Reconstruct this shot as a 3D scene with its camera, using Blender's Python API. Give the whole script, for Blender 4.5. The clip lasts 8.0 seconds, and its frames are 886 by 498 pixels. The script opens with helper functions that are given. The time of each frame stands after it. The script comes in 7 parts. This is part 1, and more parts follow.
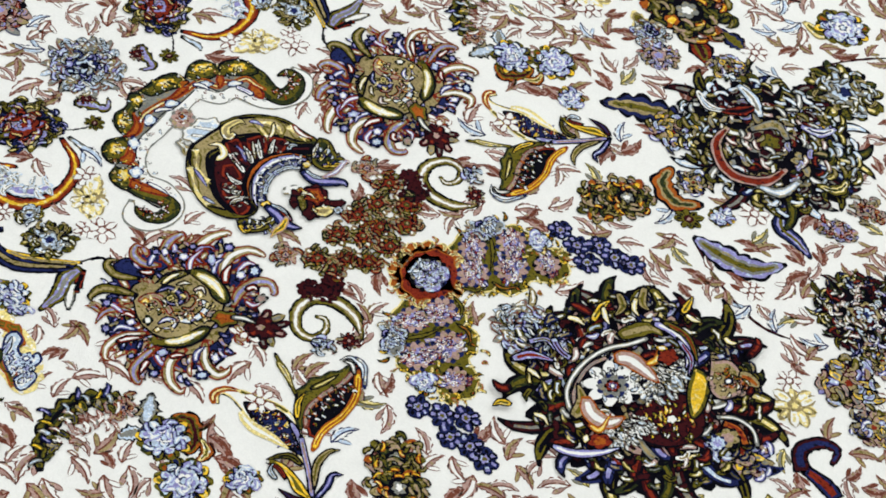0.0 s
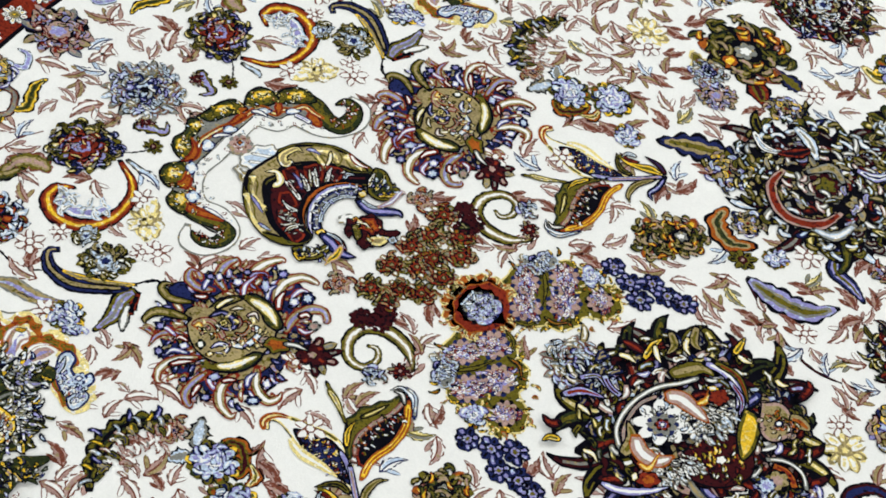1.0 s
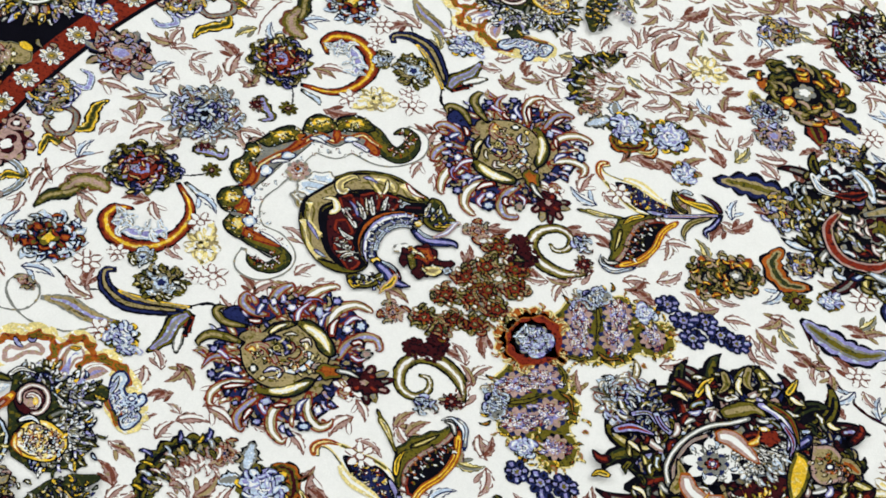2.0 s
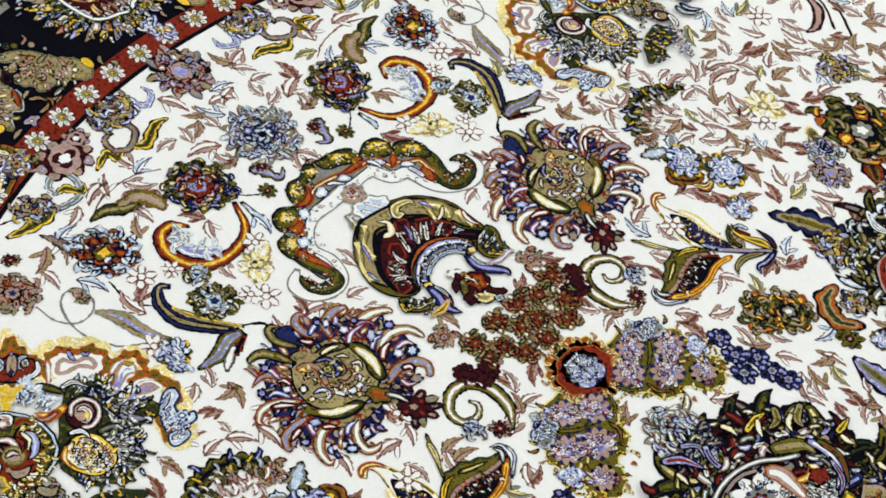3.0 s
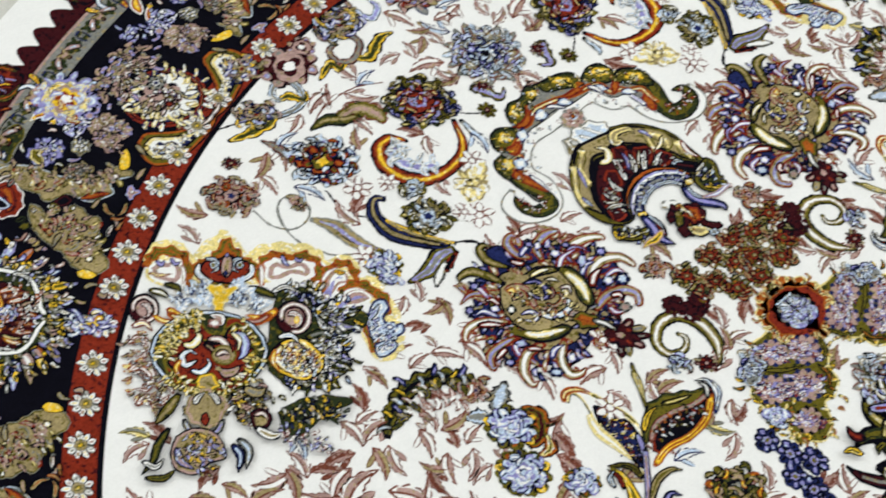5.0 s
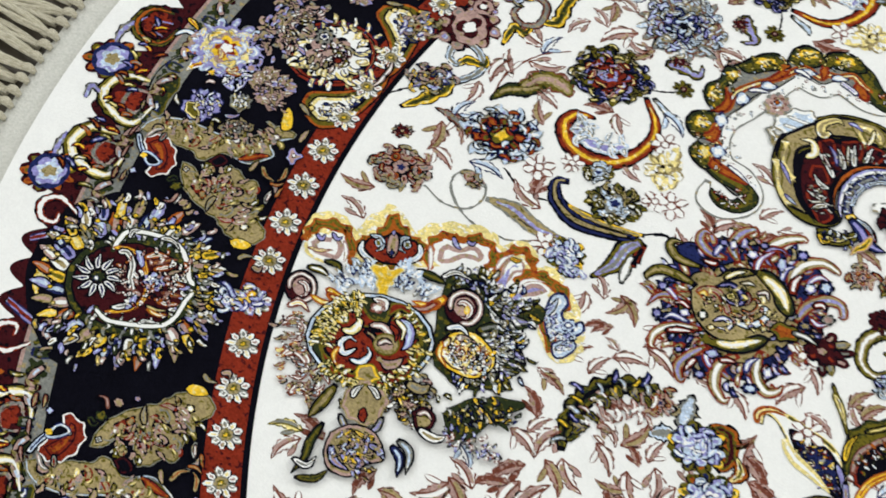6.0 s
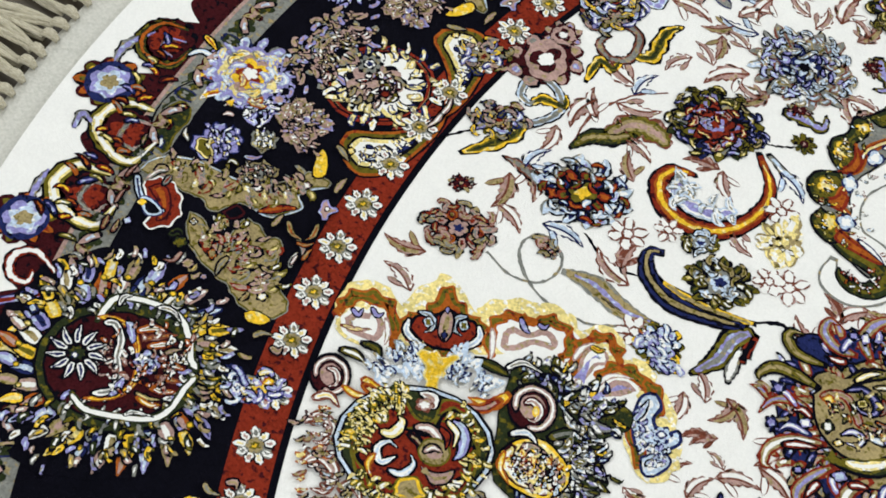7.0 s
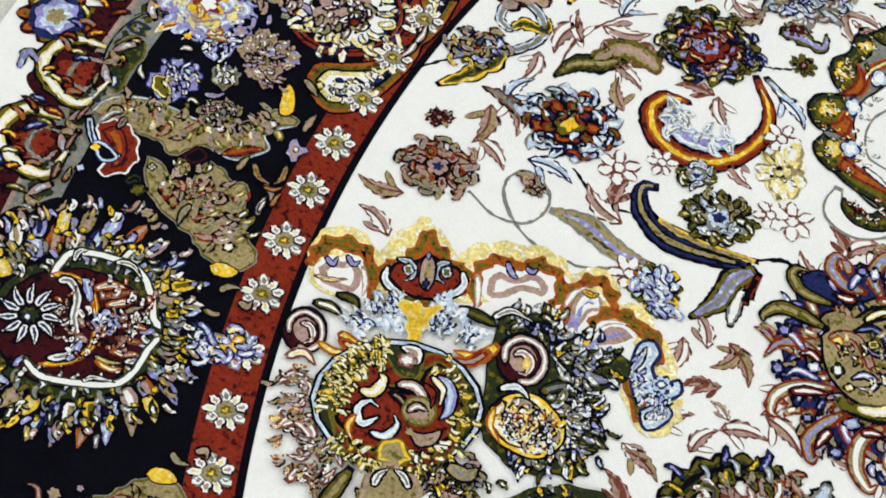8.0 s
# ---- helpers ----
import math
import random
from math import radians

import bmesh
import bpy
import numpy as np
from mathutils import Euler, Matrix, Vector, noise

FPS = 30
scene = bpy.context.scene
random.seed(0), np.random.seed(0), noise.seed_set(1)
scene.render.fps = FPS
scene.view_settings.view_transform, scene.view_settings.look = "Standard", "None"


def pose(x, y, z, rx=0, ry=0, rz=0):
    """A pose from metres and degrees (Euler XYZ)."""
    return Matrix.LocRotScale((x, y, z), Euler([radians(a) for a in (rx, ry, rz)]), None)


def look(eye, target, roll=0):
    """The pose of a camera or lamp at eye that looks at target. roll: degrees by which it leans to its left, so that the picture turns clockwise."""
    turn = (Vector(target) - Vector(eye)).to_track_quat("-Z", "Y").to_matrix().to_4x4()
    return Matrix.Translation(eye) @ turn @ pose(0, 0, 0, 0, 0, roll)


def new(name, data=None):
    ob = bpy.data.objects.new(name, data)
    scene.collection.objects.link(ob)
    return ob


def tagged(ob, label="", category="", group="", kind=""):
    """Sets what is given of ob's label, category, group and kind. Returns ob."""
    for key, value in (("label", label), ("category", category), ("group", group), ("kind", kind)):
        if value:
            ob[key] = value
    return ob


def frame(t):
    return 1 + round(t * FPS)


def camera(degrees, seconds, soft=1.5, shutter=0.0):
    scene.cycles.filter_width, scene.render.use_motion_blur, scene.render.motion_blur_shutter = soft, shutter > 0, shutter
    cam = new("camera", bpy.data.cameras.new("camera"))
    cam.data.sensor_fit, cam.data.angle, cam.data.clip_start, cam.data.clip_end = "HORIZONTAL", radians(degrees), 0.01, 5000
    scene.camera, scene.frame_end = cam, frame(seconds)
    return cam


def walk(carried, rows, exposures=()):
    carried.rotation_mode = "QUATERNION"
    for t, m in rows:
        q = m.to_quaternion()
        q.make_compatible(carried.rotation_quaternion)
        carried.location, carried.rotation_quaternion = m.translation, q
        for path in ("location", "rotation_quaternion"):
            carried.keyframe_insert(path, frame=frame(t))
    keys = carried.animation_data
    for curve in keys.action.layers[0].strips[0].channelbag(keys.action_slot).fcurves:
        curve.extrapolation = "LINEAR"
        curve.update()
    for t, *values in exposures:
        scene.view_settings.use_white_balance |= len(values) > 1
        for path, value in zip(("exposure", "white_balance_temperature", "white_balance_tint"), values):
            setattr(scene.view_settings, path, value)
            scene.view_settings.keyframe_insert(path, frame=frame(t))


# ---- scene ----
from mathutils.geometry import tessellate_polygon

cam = camera(26.0, 8.0, soft=1.7, shutter=0.25)
PATH = [
    (0, (0.204, -1.077, 1.466), (-0.192, 0.125, -0.082), 17.6),
    (0.5, (0.199, -1.083, 1.464), (-0.224, 0.121, -0.077), 17.6),
    (1, (0.194, -1.087, 1.463), (-0.255, 0.115, -0.071), 17.6),
    (1.5, (0.189, -1.091, 1.462), (-0.287, 0.109, -0.066), 17.6),
    (3, (0.183, -1.104, 1.456), (-0.376, 0.082, -0.054), 17.4),
    (3.5, (0.184, -1.105, 1.456), (-0.403, 0.071, -0.052), 17.2),
    (4, (0.186, -1.108, 1.451), (-0.431, 0.052, -0.056), 16.9),
    (4.5, (0.19, -1.111, 1.443), (-0.46, -0.005, -0.092), 15.8),
    (5, (0.181, -1.112, 1.442), (-0.493, -0.1, -0.147), 14.5),
    (5.2, (0.172, -1.111, 1.437), (-0.516, -0.141, -0.171), 13.8),
    (6.3, (-0.009, -1.033, 1.238), (-0.718, -0.125, -0.398), 16.1),
    (6.5, (-0.041, -1.002, 1.182), (-0.764, -0.092, -0.445), 16.3),
    (7, (-0.103, -0.934, 1.074), (-0.842, -0.023, -0.546), 16.3),
    (7.5, (-0.144, -0.899, 1.021), (-0.846, 0.004, -0.619), 16.7),
    (8, (-0.159, -0.89, 1.01), (-0.805, 0.006, -0.657), 17.6),
]
walk(cam, [(t, look(eye, target, roll)) for t, eye, target, roll in PATH])

# ---- light: a closed show-room, faint sky and three added area lamps ----
world = bpy.data.worlds.new("sky")
scene.world = world
world.use_nodes = True
sky = world.node_tree.nodes.new("ShaderNodeTexSky")
sky.sky_type, sky.sun_disc = "NISHITA", False
sky.sun_elevation, sky.sun_rotation = radians(40), radians(200)
world.node_tree.links.new(sky.outputs[0], world.node_tree.nodes["Background"].inputs[0])
world.node_tree.nodes["Background"].inputs[1].default_value = 0.1


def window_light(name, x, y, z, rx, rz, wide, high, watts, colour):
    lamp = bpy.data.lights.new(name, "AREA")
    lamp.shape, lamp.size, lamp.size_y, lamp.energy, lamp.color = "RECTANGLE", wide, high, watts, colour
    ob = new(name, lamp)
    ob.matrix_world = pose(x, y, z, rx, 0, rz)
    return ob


# area lamps added to light the carpet evenly; no such source is seen
FILL_TINT = (0.95, 0.98, 1.0)
window_light("window_light", 0.3, 3.06, 1.75, -90, 0, 3.3, 1.4, 84, FILL_TINT)
window_light("window_light", 0.3, -3.06, 1.75, 90, 0, 3.3, 1.4, 52, FILL_TINT)
window_light("window_light", -3.06, -0.4, 1.75, 90, -90, 2.5, 1.4, 34, FILL_TINT)

# ---- materials ----
COLOUR = {
    "w": (0.80, 0.80, 0.765), "k": (0.003, 0.003, 0.006), "n": (0.014, 0.020, 0.085), "r": (0.19, 0.022, 0.010),
    "u": (0.33, 0.085, 0.012), "g": (0.74, 0.47, 0.03), "o": (0.12, 0.10, 0.012), "t": (0.31, 0.245, 0.115),
    "l": (0.26, 0.245, 0.50), "s": (0.46, 0.56, 0.68), "b": (0.040, 0.006, 0.008), "p": (0.38, 0.25, 0.22),
    "e": (0.195, 0.20, 0.18), "d": (0.022, 0.030, 0.012), "c": (0.15, 0.046, 0.028), "y": (0.74, 0.62, 0.24),
}
WORD = {"w": "cream", "k": "black", "n": "navy", "r": "brick_red", "u": "rust", "g": "gold", "o": "olive", "t": "tan",
        "l": "lavender", "s": "pale_blue", "b": "burgundy", "p": "pink", "e": "grey", "d": "dark_green", "c": "brown", "y": "straw"}
# the neighbouring yarn that is mixed into each colour
MIXED = {"w": "w", "k": "k", "n": "k", "r": "b", "u": "r", "g": "y", "o": "d", "t": "o", "l": "s", "s": "w", "b": "k",
         "p": "t", "e": "t", "d": "o", "c": "p", "y": "w"}


def pile_material(key):
    """Cut pile: single knots about 1.6 mm across, slight shade drift, a second yarn mixed in."""
    m = bpy.data.materials.new("pile_" + WORD[key])
    m.use_nodes = True
    nt = m.node_tree
    nodes, link = nt.nodes, nt.links.new
    bsdf = nodes["Principled BSDF"]
    where = nodes.new("ShaderNodeNewGeometry")
    knots = nodes.new("ShaderNodeTexVoronoi")
    knots.inputs["Scale"].default_value = 620
    knots.inputs["Randomness"].default_value = 0.45
    drift = nodes.new("ShaderNodeTexNoise")
    drift.inputs["Scale"].default_value = 34
    drift.inputs["Detail"].default_value = 3
    patch = nodes.new("ShaderNodeTexNoise")
    patch.inputs["Scale"].default_value = 210
    patch.inputs["Detail"].default_value = 2
    for n in (knots, drift, patch):
        link(where.outputs["Position"], n.inputs["Vector"])
    ramp = nodes.new("ShaderNodeValToRGB")
    ramp.color_ramp.elements[0].position, ramp.color_ramp.elements[1].position = 0.56, 0.66
    link(patch.outputs["Fac"], ramp.inputs[0])
    mix = nodes.new("ShaderNodeMix")
    mix.data_type = "RGBA"
    mix.inputs["A"].default_value = (*COLOUR[key], 1)
    mix.inputs["B"].default_value = (*COLOUR[MIXED[key]], 1)
    link(ramp.outputs["Color"], mix.inputs["Factor"])
    tone = nodes.new("ShaderNodeHueSaturation")
    span = nodes.new("ShaderNodeMapRange")
    span.inputs["From Min"].default_value, span.inputs["From Max"].default_value = 0.25, 0.75
    low = 0.965 if key == "w" else 0.7
    span.inputs["To Min"].default_value, span.inputs["To Max"].default_value = low, 2 - low
    both = nodes.new("ShaderNodeMath")
    both.operation = "MULTIPLY_ADD"
    both.inputs[1].default_value = 0.35
    sep = nodes.new("ShaderNodeSeparateColor")
    link(knots.outputs["Color"], sep.inputs[0])
    link(sep.outputs[0], both.inputs[0])
    less = nodes.new("ShaderNodeMath")
    less.operation = "MULTIPLY"
    less.inputs[1].default_value = 0.65
    link(drift.outputs["Fac"], less.inputs[0])
    link(less.outputs[0], both.inputs[2])
    link(both.outputs[0], span.inputs["Value"])
    link(span.outputs[0], tone.inputs["Value"])
    link(mix.outputs["Result"], tone.inputs["Color"])
    link(tone.outputs[0], bsdf.inputs["Base Color"])
    bump = nodes.new("ShaderNodeBump")
    bump.inputs["Strength"].default_value = 0.5
    bump.inputs["Distance"].default_value = 0.0006
    link(knots.outputs["Distance"], bump.inputs["Height"])
    link(bump.outputs[0], bsdf.inputs["Normal"])
    bsdf.inputs["Roughness"].default_value = 0.92
    bsdf.inputs["Specular IOR Level"].default_value = 0.03
    return m


PILE = {key: pile_material(key) for key in COLOUR}


def plain_material(name, a, b, scale, rough=0.8, bump_by=0.3, stretch=(1, 1, 1)):
    m = bpy.data.materials.new(name)
    m.use_nodes = True
    nodes, link = m.node_tree.nodes, m.node_tree.links.new
    bsdf = nodes["Principled BSDF"]
    coord = nodes.new("ShaderNodeTexCoord")
    fit_to = nodes.new("ShaderNodeMapping")
    fit_to.inputs["Scale"].default_value = stretch
    link(coord.outputs["Object"], fit_to.inputs[0])
    n1 = nodes.new("ShaderNodeTexNoise")
    n1.inputs["Scale"].default_value, n1.inputs["Detail"].default_value = scale, 6
    link(fit_to.outputs[0], n1.inputs["Vector"])
    mix = nodes.new("ShaderNodeMix")
    mix.data_type = "RGBA"
    mix.inputs["A"].default_value, mix.inputs["B"].default_value = (*a, 1), (*b, 1)
    span = nodes.new("ShaderNodeMapRange")
    span.inputs["From Min"].default_value, span.inputs["From Max"].default_value = 0.35, 0.65
    link(n1.outputs["Fac"], span.inputs["Value"])
    link(span.outputs[0], mix.inputs["Factor"])
    link(mix.outputs["Result"], bsdf.inputs["Base Color"])
    bump = nodes.new("ShaderNodeBump")
    bump.inputs["Strength"].default_value, bump.inputs["Distance"].default_value = bump_by, 0.002
    link(n1.outputs["Fac"], bump.inputs["Height"])
    link(bump.outputs[0], bsdf.inputs["Normal"])
    bsdf.inputs["Roughness"].default_value = rough
    return m


WOVEN = plain_material("woven_edge_band", (0.52, 0.52, 0.46), (0.62, 0.61, 0.55), 420, 0.9, 0.6)
YARN = plain_material("fringe_yarn", (0.40, 0.36, 0.25), (0.60, 0.56, 0.43), 160, 0.9, 0.8, (1, 6, 6))
FLOOR = plain_material("dark_floor_board", (0.055, 0.045, 0.03), (0.10, 0.08, 0.055), 18, 0.55, 0.2, (1, 9, 1))
PLASTER = plain_material("white_plaster", (0.78, 0.77, 0.74), (0.82, 0.81, 0.78), 3, 0.85, 0.1)

# ---- room ----


def slab(name, x0, x1, y0, y1, z0, z1, material, label, category, kind="structure"):
    bm = bmesh.new()
    bmesh.ops.create_cube(bm, size=1)
    bmesh.ops.scale(bm, vec=(x1 - x0, y1 - y0, z1 - z0), verts=bm.verts)
    bmesh.ops.translate(bm, vec=((x0 + x1) / 2, (y0 + y1) / 2, (z0 + z1) / 2), verts=bm.verts)
    me = bpy.data.meshes.new(name)
    bm.to_mesh(me)
    bm.free()
    me.materials.append(material)
    return tagged(new(name, me), label, category, kind=kind)


slab("floor", -3.2, 3.2, -3.2, 3.2, -0.2, -0.009, FLOOR, "dark brown boarded floor under the carpet", "floor")
slab("ceiling", -3.2, 3.2, -3.2, 3.2, 2.7, 2.85, PLASTER, "plain white plaster ceiling", "ceiling")


def box_into(bm, x0, x1, y0, y1, z0, z1):
    made = bmesh.ops.create_cube(bm, size=1)["verts"]
    bmesh.ops.scale(bm, vec=(x1 - x0, y1 - y0, z1 - z0), verts=made)
    bmesh.ops.translate(bm, vec=((x0 + x1) / 2, (y0 + y1) / 2, (z0 + z1) / 2), verts=made)


def linked(name, bm, material, parent=None):
    me = bpy.data.meshes.new(name)
    bm.to_mesh(me)
    bm.free()
    me.materials.append(material)
    ob = new(name, me)
    ob.parent = parent
    return ob


def wall_with_added_window(name, number, a, b, middle, wide, turn):
    """A wall 0.2 m thick with one added, unseen window opening in it; it runs from a to b along x at y = 3.0, then is
    turned about z.
    """
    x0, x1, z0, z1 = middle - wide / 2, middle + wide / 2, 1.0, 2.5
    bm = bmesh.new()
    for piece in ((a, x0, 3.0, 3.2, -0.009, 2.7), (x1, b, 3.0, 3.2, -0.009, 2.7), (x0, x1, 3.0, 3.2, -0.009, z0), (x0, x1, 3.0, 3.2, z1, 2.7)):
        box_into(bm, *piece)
    wall = tagged(linked(name, bm, PLASTER), "plain white plaster wall with one added, unseen wide window", "wall", kind="structure")
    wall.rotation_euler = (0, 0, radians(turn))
    # invented window, there only to surround the area lamp in the opening
    window = tagged(new("window_%d" % number), "wide white-framed window, unseen, added around an area lamp", "window", kind="structure")
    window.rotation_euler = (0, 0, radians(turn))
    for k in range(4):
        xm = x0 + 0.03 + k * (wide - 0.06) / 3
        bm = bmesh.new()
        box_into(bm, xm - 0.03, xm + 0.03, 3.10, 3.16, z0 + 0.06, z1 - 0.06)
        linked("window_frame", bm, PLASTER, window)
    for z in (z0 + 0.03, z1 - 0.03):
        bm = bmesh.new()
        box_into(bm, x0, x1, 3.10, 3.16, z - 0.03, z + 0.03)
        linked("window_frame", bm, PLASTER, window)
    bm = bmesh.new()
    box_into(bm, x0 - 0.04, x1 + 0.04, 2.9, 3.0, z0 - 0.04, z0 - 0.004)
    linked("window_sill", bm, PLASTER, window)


# these three windows are made up to house the area lamps
wall_with_added_window("wall_north", 1, -3.2, 3.2, 0.3, 3.4, 0)
wall_with_added_window("wall_south", 2, -3.2, 3.2, -0.3, 3.4, 180)
wall_with_added_window("wall_west", 3, -3.0, 3.0, -0.4, 2.6, 90)
slab("wall_east", 3.0, 3.2, -3.0, 3.0, -0.009, 2.7, PLASTER, "plain white plaster wall", "wall")

# ---- the carpet: drawing tools ----
CX, CY = 0.09, 0.025        # centre of the round carpet
AXIS = 0.025                    # the field's mirror line is y = AXIS
KNOT = 0.0014                   # the weave's grid
FINE = 0.0007                   # half a knot
STEP = 0.00005                  # one carved level of the pile
carpet = tagged(new("round_carpet"), "round cream Persian carpet with dense floral pile on floor", "carpet")
carpet.location = (CX, CY, 0)
CELL = 0.004
taken = np.zeros((560, 560), bool)   # which parts of the ground are covered


def cover(x, y, r):
    i, j, k = int((x + 1.12) / CELL), int((y + 1.12) / CELL), int(r / CELL) + 1
    for a in range(max(i - k, 0), min(i + k + 1, 560)):
        for b in range(max(j - k, 0), min(j + k + 1, 560)):
            if (a - i) ** 2 + (b - j) ** 2 <= k * k:
                taken[a, b] = True


class Motif:
    """One woven figure: flat layers of coloured pile, each carved a little higher than the last."""

    def __init__(self, name, z=0.0):
        self.name, self.z = name, z
        self.v, self.f, self.m, self.keys = [], [], [], []
        self.top, self.spots = 1.0, []

    def paint(self, key):
        if key not in self.keys:
            self.keys.append(key)
        return self.keys.index(key)

    def add(self, pts, faces, rim, level, key, grid=KNOT):
        pts = np.asarray(pts, float)
        if grid:
            pts = np.round(pts / grid) * grid
        base, n, z = len(self.v), len(pts), self.z + level * STEP
        self.v += [(x, y, z) for x, y in pts]
        self.v += [(x, y, z - 2.0 * STEP) for x, y in pts]
        mat = self.paint(key)
        new_faces = [tuple(base + i for i in f) for f in faces]
        new_faces += [(base + a, base + a + n, base + b + n, base + b) for a, b in zip(rim, rim[1:] + rim[:1])]
        self.f += new_faces
        self.m += [mat] * len(new_faces)

    def fan(self, x, y, r, ang, asp, n, depth, sharp, level, key, samples=0):
        """A lobed or toothed disc."""
        count = samples or max(16, min(120, n * 6))
        th = np.linspace(0, 2 * math.pi, count, endpoint=False)
        lobe = np.abs(np.cos(n * th / 2)) if n else np.ones(count)
        rad = r * (1 - depth * (1 - lobe ** sharp)) if n else r * np.ones(count)
        px, py = rad * np.cos(th), rad * np.sin(th) * asp
        c, s = math.cos(ang), math.sin(ang)
        pts = [(x, y)] + list(zip(x + c * px - s * py, y + s * px + c * py))
        faces = [(0, 1 + i, 1 + (i + 1) % count) for i in range(count)]
        self.add(pts, faces, list(range(1, count + 1)), level, key)

    def strip(self, line, half, level, key, teeth=0, depth=0.0, side=0, grid=KNOT):
        """A band of changing width along a smooth line."""
        line, half = np.asarray(line, float), np.asarray(half, float).copy()
        t = np.gradient(line, axis=0)
        t /= np.maximum(np.linalg.norm(t, axis=1, keepdims=True), 1e-9)
        nrm = np.stack([-t[:, 1], t[:, 0]], 1)
        s = np.linspace(0, 1, len(line))
        saw = 1 + depth * (np.abs(np.sin(math.pi * teeth * s)) - 0.5) if teeth > 0 else 1
        if teeth < 0:
            saw = 1 + depth * ((-teeth * s) % 1.0 - 0.5)
        up = half * (saw if side >= 0 else 1)
        dn = half * (saw if side <= 0 else 1)
        n = len(line)
        up, dn = up * np.ones(n), dn * np.ones(n)
        pts = np.concatenate([line + nrm * up[:, None], line - nrm * dn[:, None]])
        faces = [(n + i, n + i + 1, i + 1, i) for i in range(n - 1)]
        self.add(pts, faces, list(range(n, 2 * n)) + list(range(n - 1, -1, -1)), level, key, grid)

    def petal(self, a, b, w, curl, combo, level, samples=9, grid=KNOT):
        """A petal from a to b: outline, body and light inside, bent sideways by curl."""
        a, b = np.asarray(a, float), np.asarray(b, float)
        d = b - a
        side = np.array([-d[1], d[0]])
        u = np.linspace(0, 1, samples)[:, None]
        line = a + d * u + side * curl * (u ** 2) * 0.9
        prof = np.interp(u[:, 0], [0, 0.25, 0.6, 0.85, 1], [0.45, 0.85, 1.0, 0.7, 0.06])
        for k, key in enumerate(combo):
            shrink = (1.0, 0.66, 0.3)[k]
            lo, hi = ((0, samples), (1, samples), (2, samples - 2))[k]
            self.strip(line[lo:hi], prof[lo:hi] * w * shrink, level + k, key, grid=grid)

    def comma(self, x, y, ang, length, w, turn, combo, level, samples=9, lift=1.0):
        """A curled stroke that starts at (x, y), heads along ang and turns as it goes."""
        u = np.linspace(0, 1, samples)
        head = ang + turn * u ** 1.3
        step = length / (samples - 1)
        px = x + np.concatenate([[0], np.cumsum(np.cos(head[:-1]))]) * step
        py = y + np.concatenate([[0], np.cumsum(np.sin(head[:-1]))]) * step
        line = np.stack([px, py], 1)
        prof = np.interp(u, [0, 0.2, 0.45, 0.75, 1], [0.25, 0.8, 1.0, 0.75, 0.12])
        for k, key in enumerate(combo):
            shrink = (1.0, 0.58, 0.24)[k]
            lo, hi = ((0, samples), (1, samples - 1), (2, samples - 2))[k]
            self.strip(line[lo:hi], prof[lo:hi] * w * shrink, level + k * lift, key)

    def filigree(self, x, y, r0, r1, ang, asp, size, combos, level, rnd):
        """Rings of curled strokes that fill a flower between two radii."""
        combos = combos.split()
        c, s = math.cos(ang), math.sin(ang)
        rho, n = r1, 0
        while rho >= r0:
            count = max(3, int(2 * math.pi * rho / (size * 0.95)))
            for i in range(count):
                th = 2 * math.pi * (i + (n % 2) / 2 + rnd.uniform(-.15, .15)) / count
                px, py = rho * math.cos(th), rho * math.sin(th) * asp
                sign = 1 if (i + n) % 2 else -1
                head = th + ang + sign * rnd.uniform(.3, 1.2) + (math.pi if rnd.random() < .3 else 0)
                self.comma(x + c * px - s * py, y + s * px + c * py, head, size * rnd.uniform(1.2, 1.7), size * rnd.uniform(.26, .36),
                           sign * rnd.uniform(1.2, 3.0), combos[rnd.randrange(len(combos))], level + (i % 3) * .5)
            rho -= size * 0.8
            n += 1
            level += 1
        return level

    # The strokes below take millimetres in the field's plan; each lies a hair above the last.

    def rise(self):
        self.top += 0.05
        return self.top

    def taper(self, combo, wide, *xy):
        """A pointed leaf or petal along a smooth line, with an outline and lighter cores."""
        line = smooth(np.array(xy).reshape(-1, 2) / 1000, 6)
        u = np.linspace(0, 1, len(line))
        prof = np.interp(u, [0, .15, .45, .8, 1], [.4, .85, 1, .62, .12]) * wide / 2000
        self.cores(line, prof, combo, wide)

    def cord(self, combo, wide, *xy):
        """A band of even width along a smooth line."""
        line = smooth(np.array(xy).reshape(-1, 2) / 1000, 6)
        u = np.linspace(0, 1, len(line))
        self.cores(line, np.interp(u, [0, .06, .94, 1], [.35, 1, 1, .35]) * wide / 2000, combo, wide)

    def cores(self, line, prof, combo, wide):
        edge = min(.0017, wide * .00022)
        for k, key in enumerate(combo):
            half = prof if k == 0 else np.maximum(prof - edge, prof * .25) if k == 1 else (prof - edge) * .42
            cut = min(k, 2)
            self.strip(line[cut:len(line) - cut], np.maximum(half[cut:len(line) - cut], .0003), self.rise(), key, grid=FINE)
        for (x, y), h in zip(line[::3], prof[::3]):
            self.spots.append((x, y, h + .003))

    def closed(self, xy, per=5):
        p = np.array(xy).reshape(-1, 2) / 1000
        return smooth(np.vstack([p, p[:1]]), per)[:-1]

    def layers(self, loop, combo, inset):
        x, y = loop[:, 0], loop[:, 1]
        if np.sum(x * np.roll(y, -1) - y * np.roll(x, -1)) < 0:
            loop = loop[::-1]
        t = np.roll(loop, -1, 0) - np.roll(loop, 1, 0)
        t /= np.maximum(np.linalg.norm(t, axis=1, keepdims=True), 1e-9)
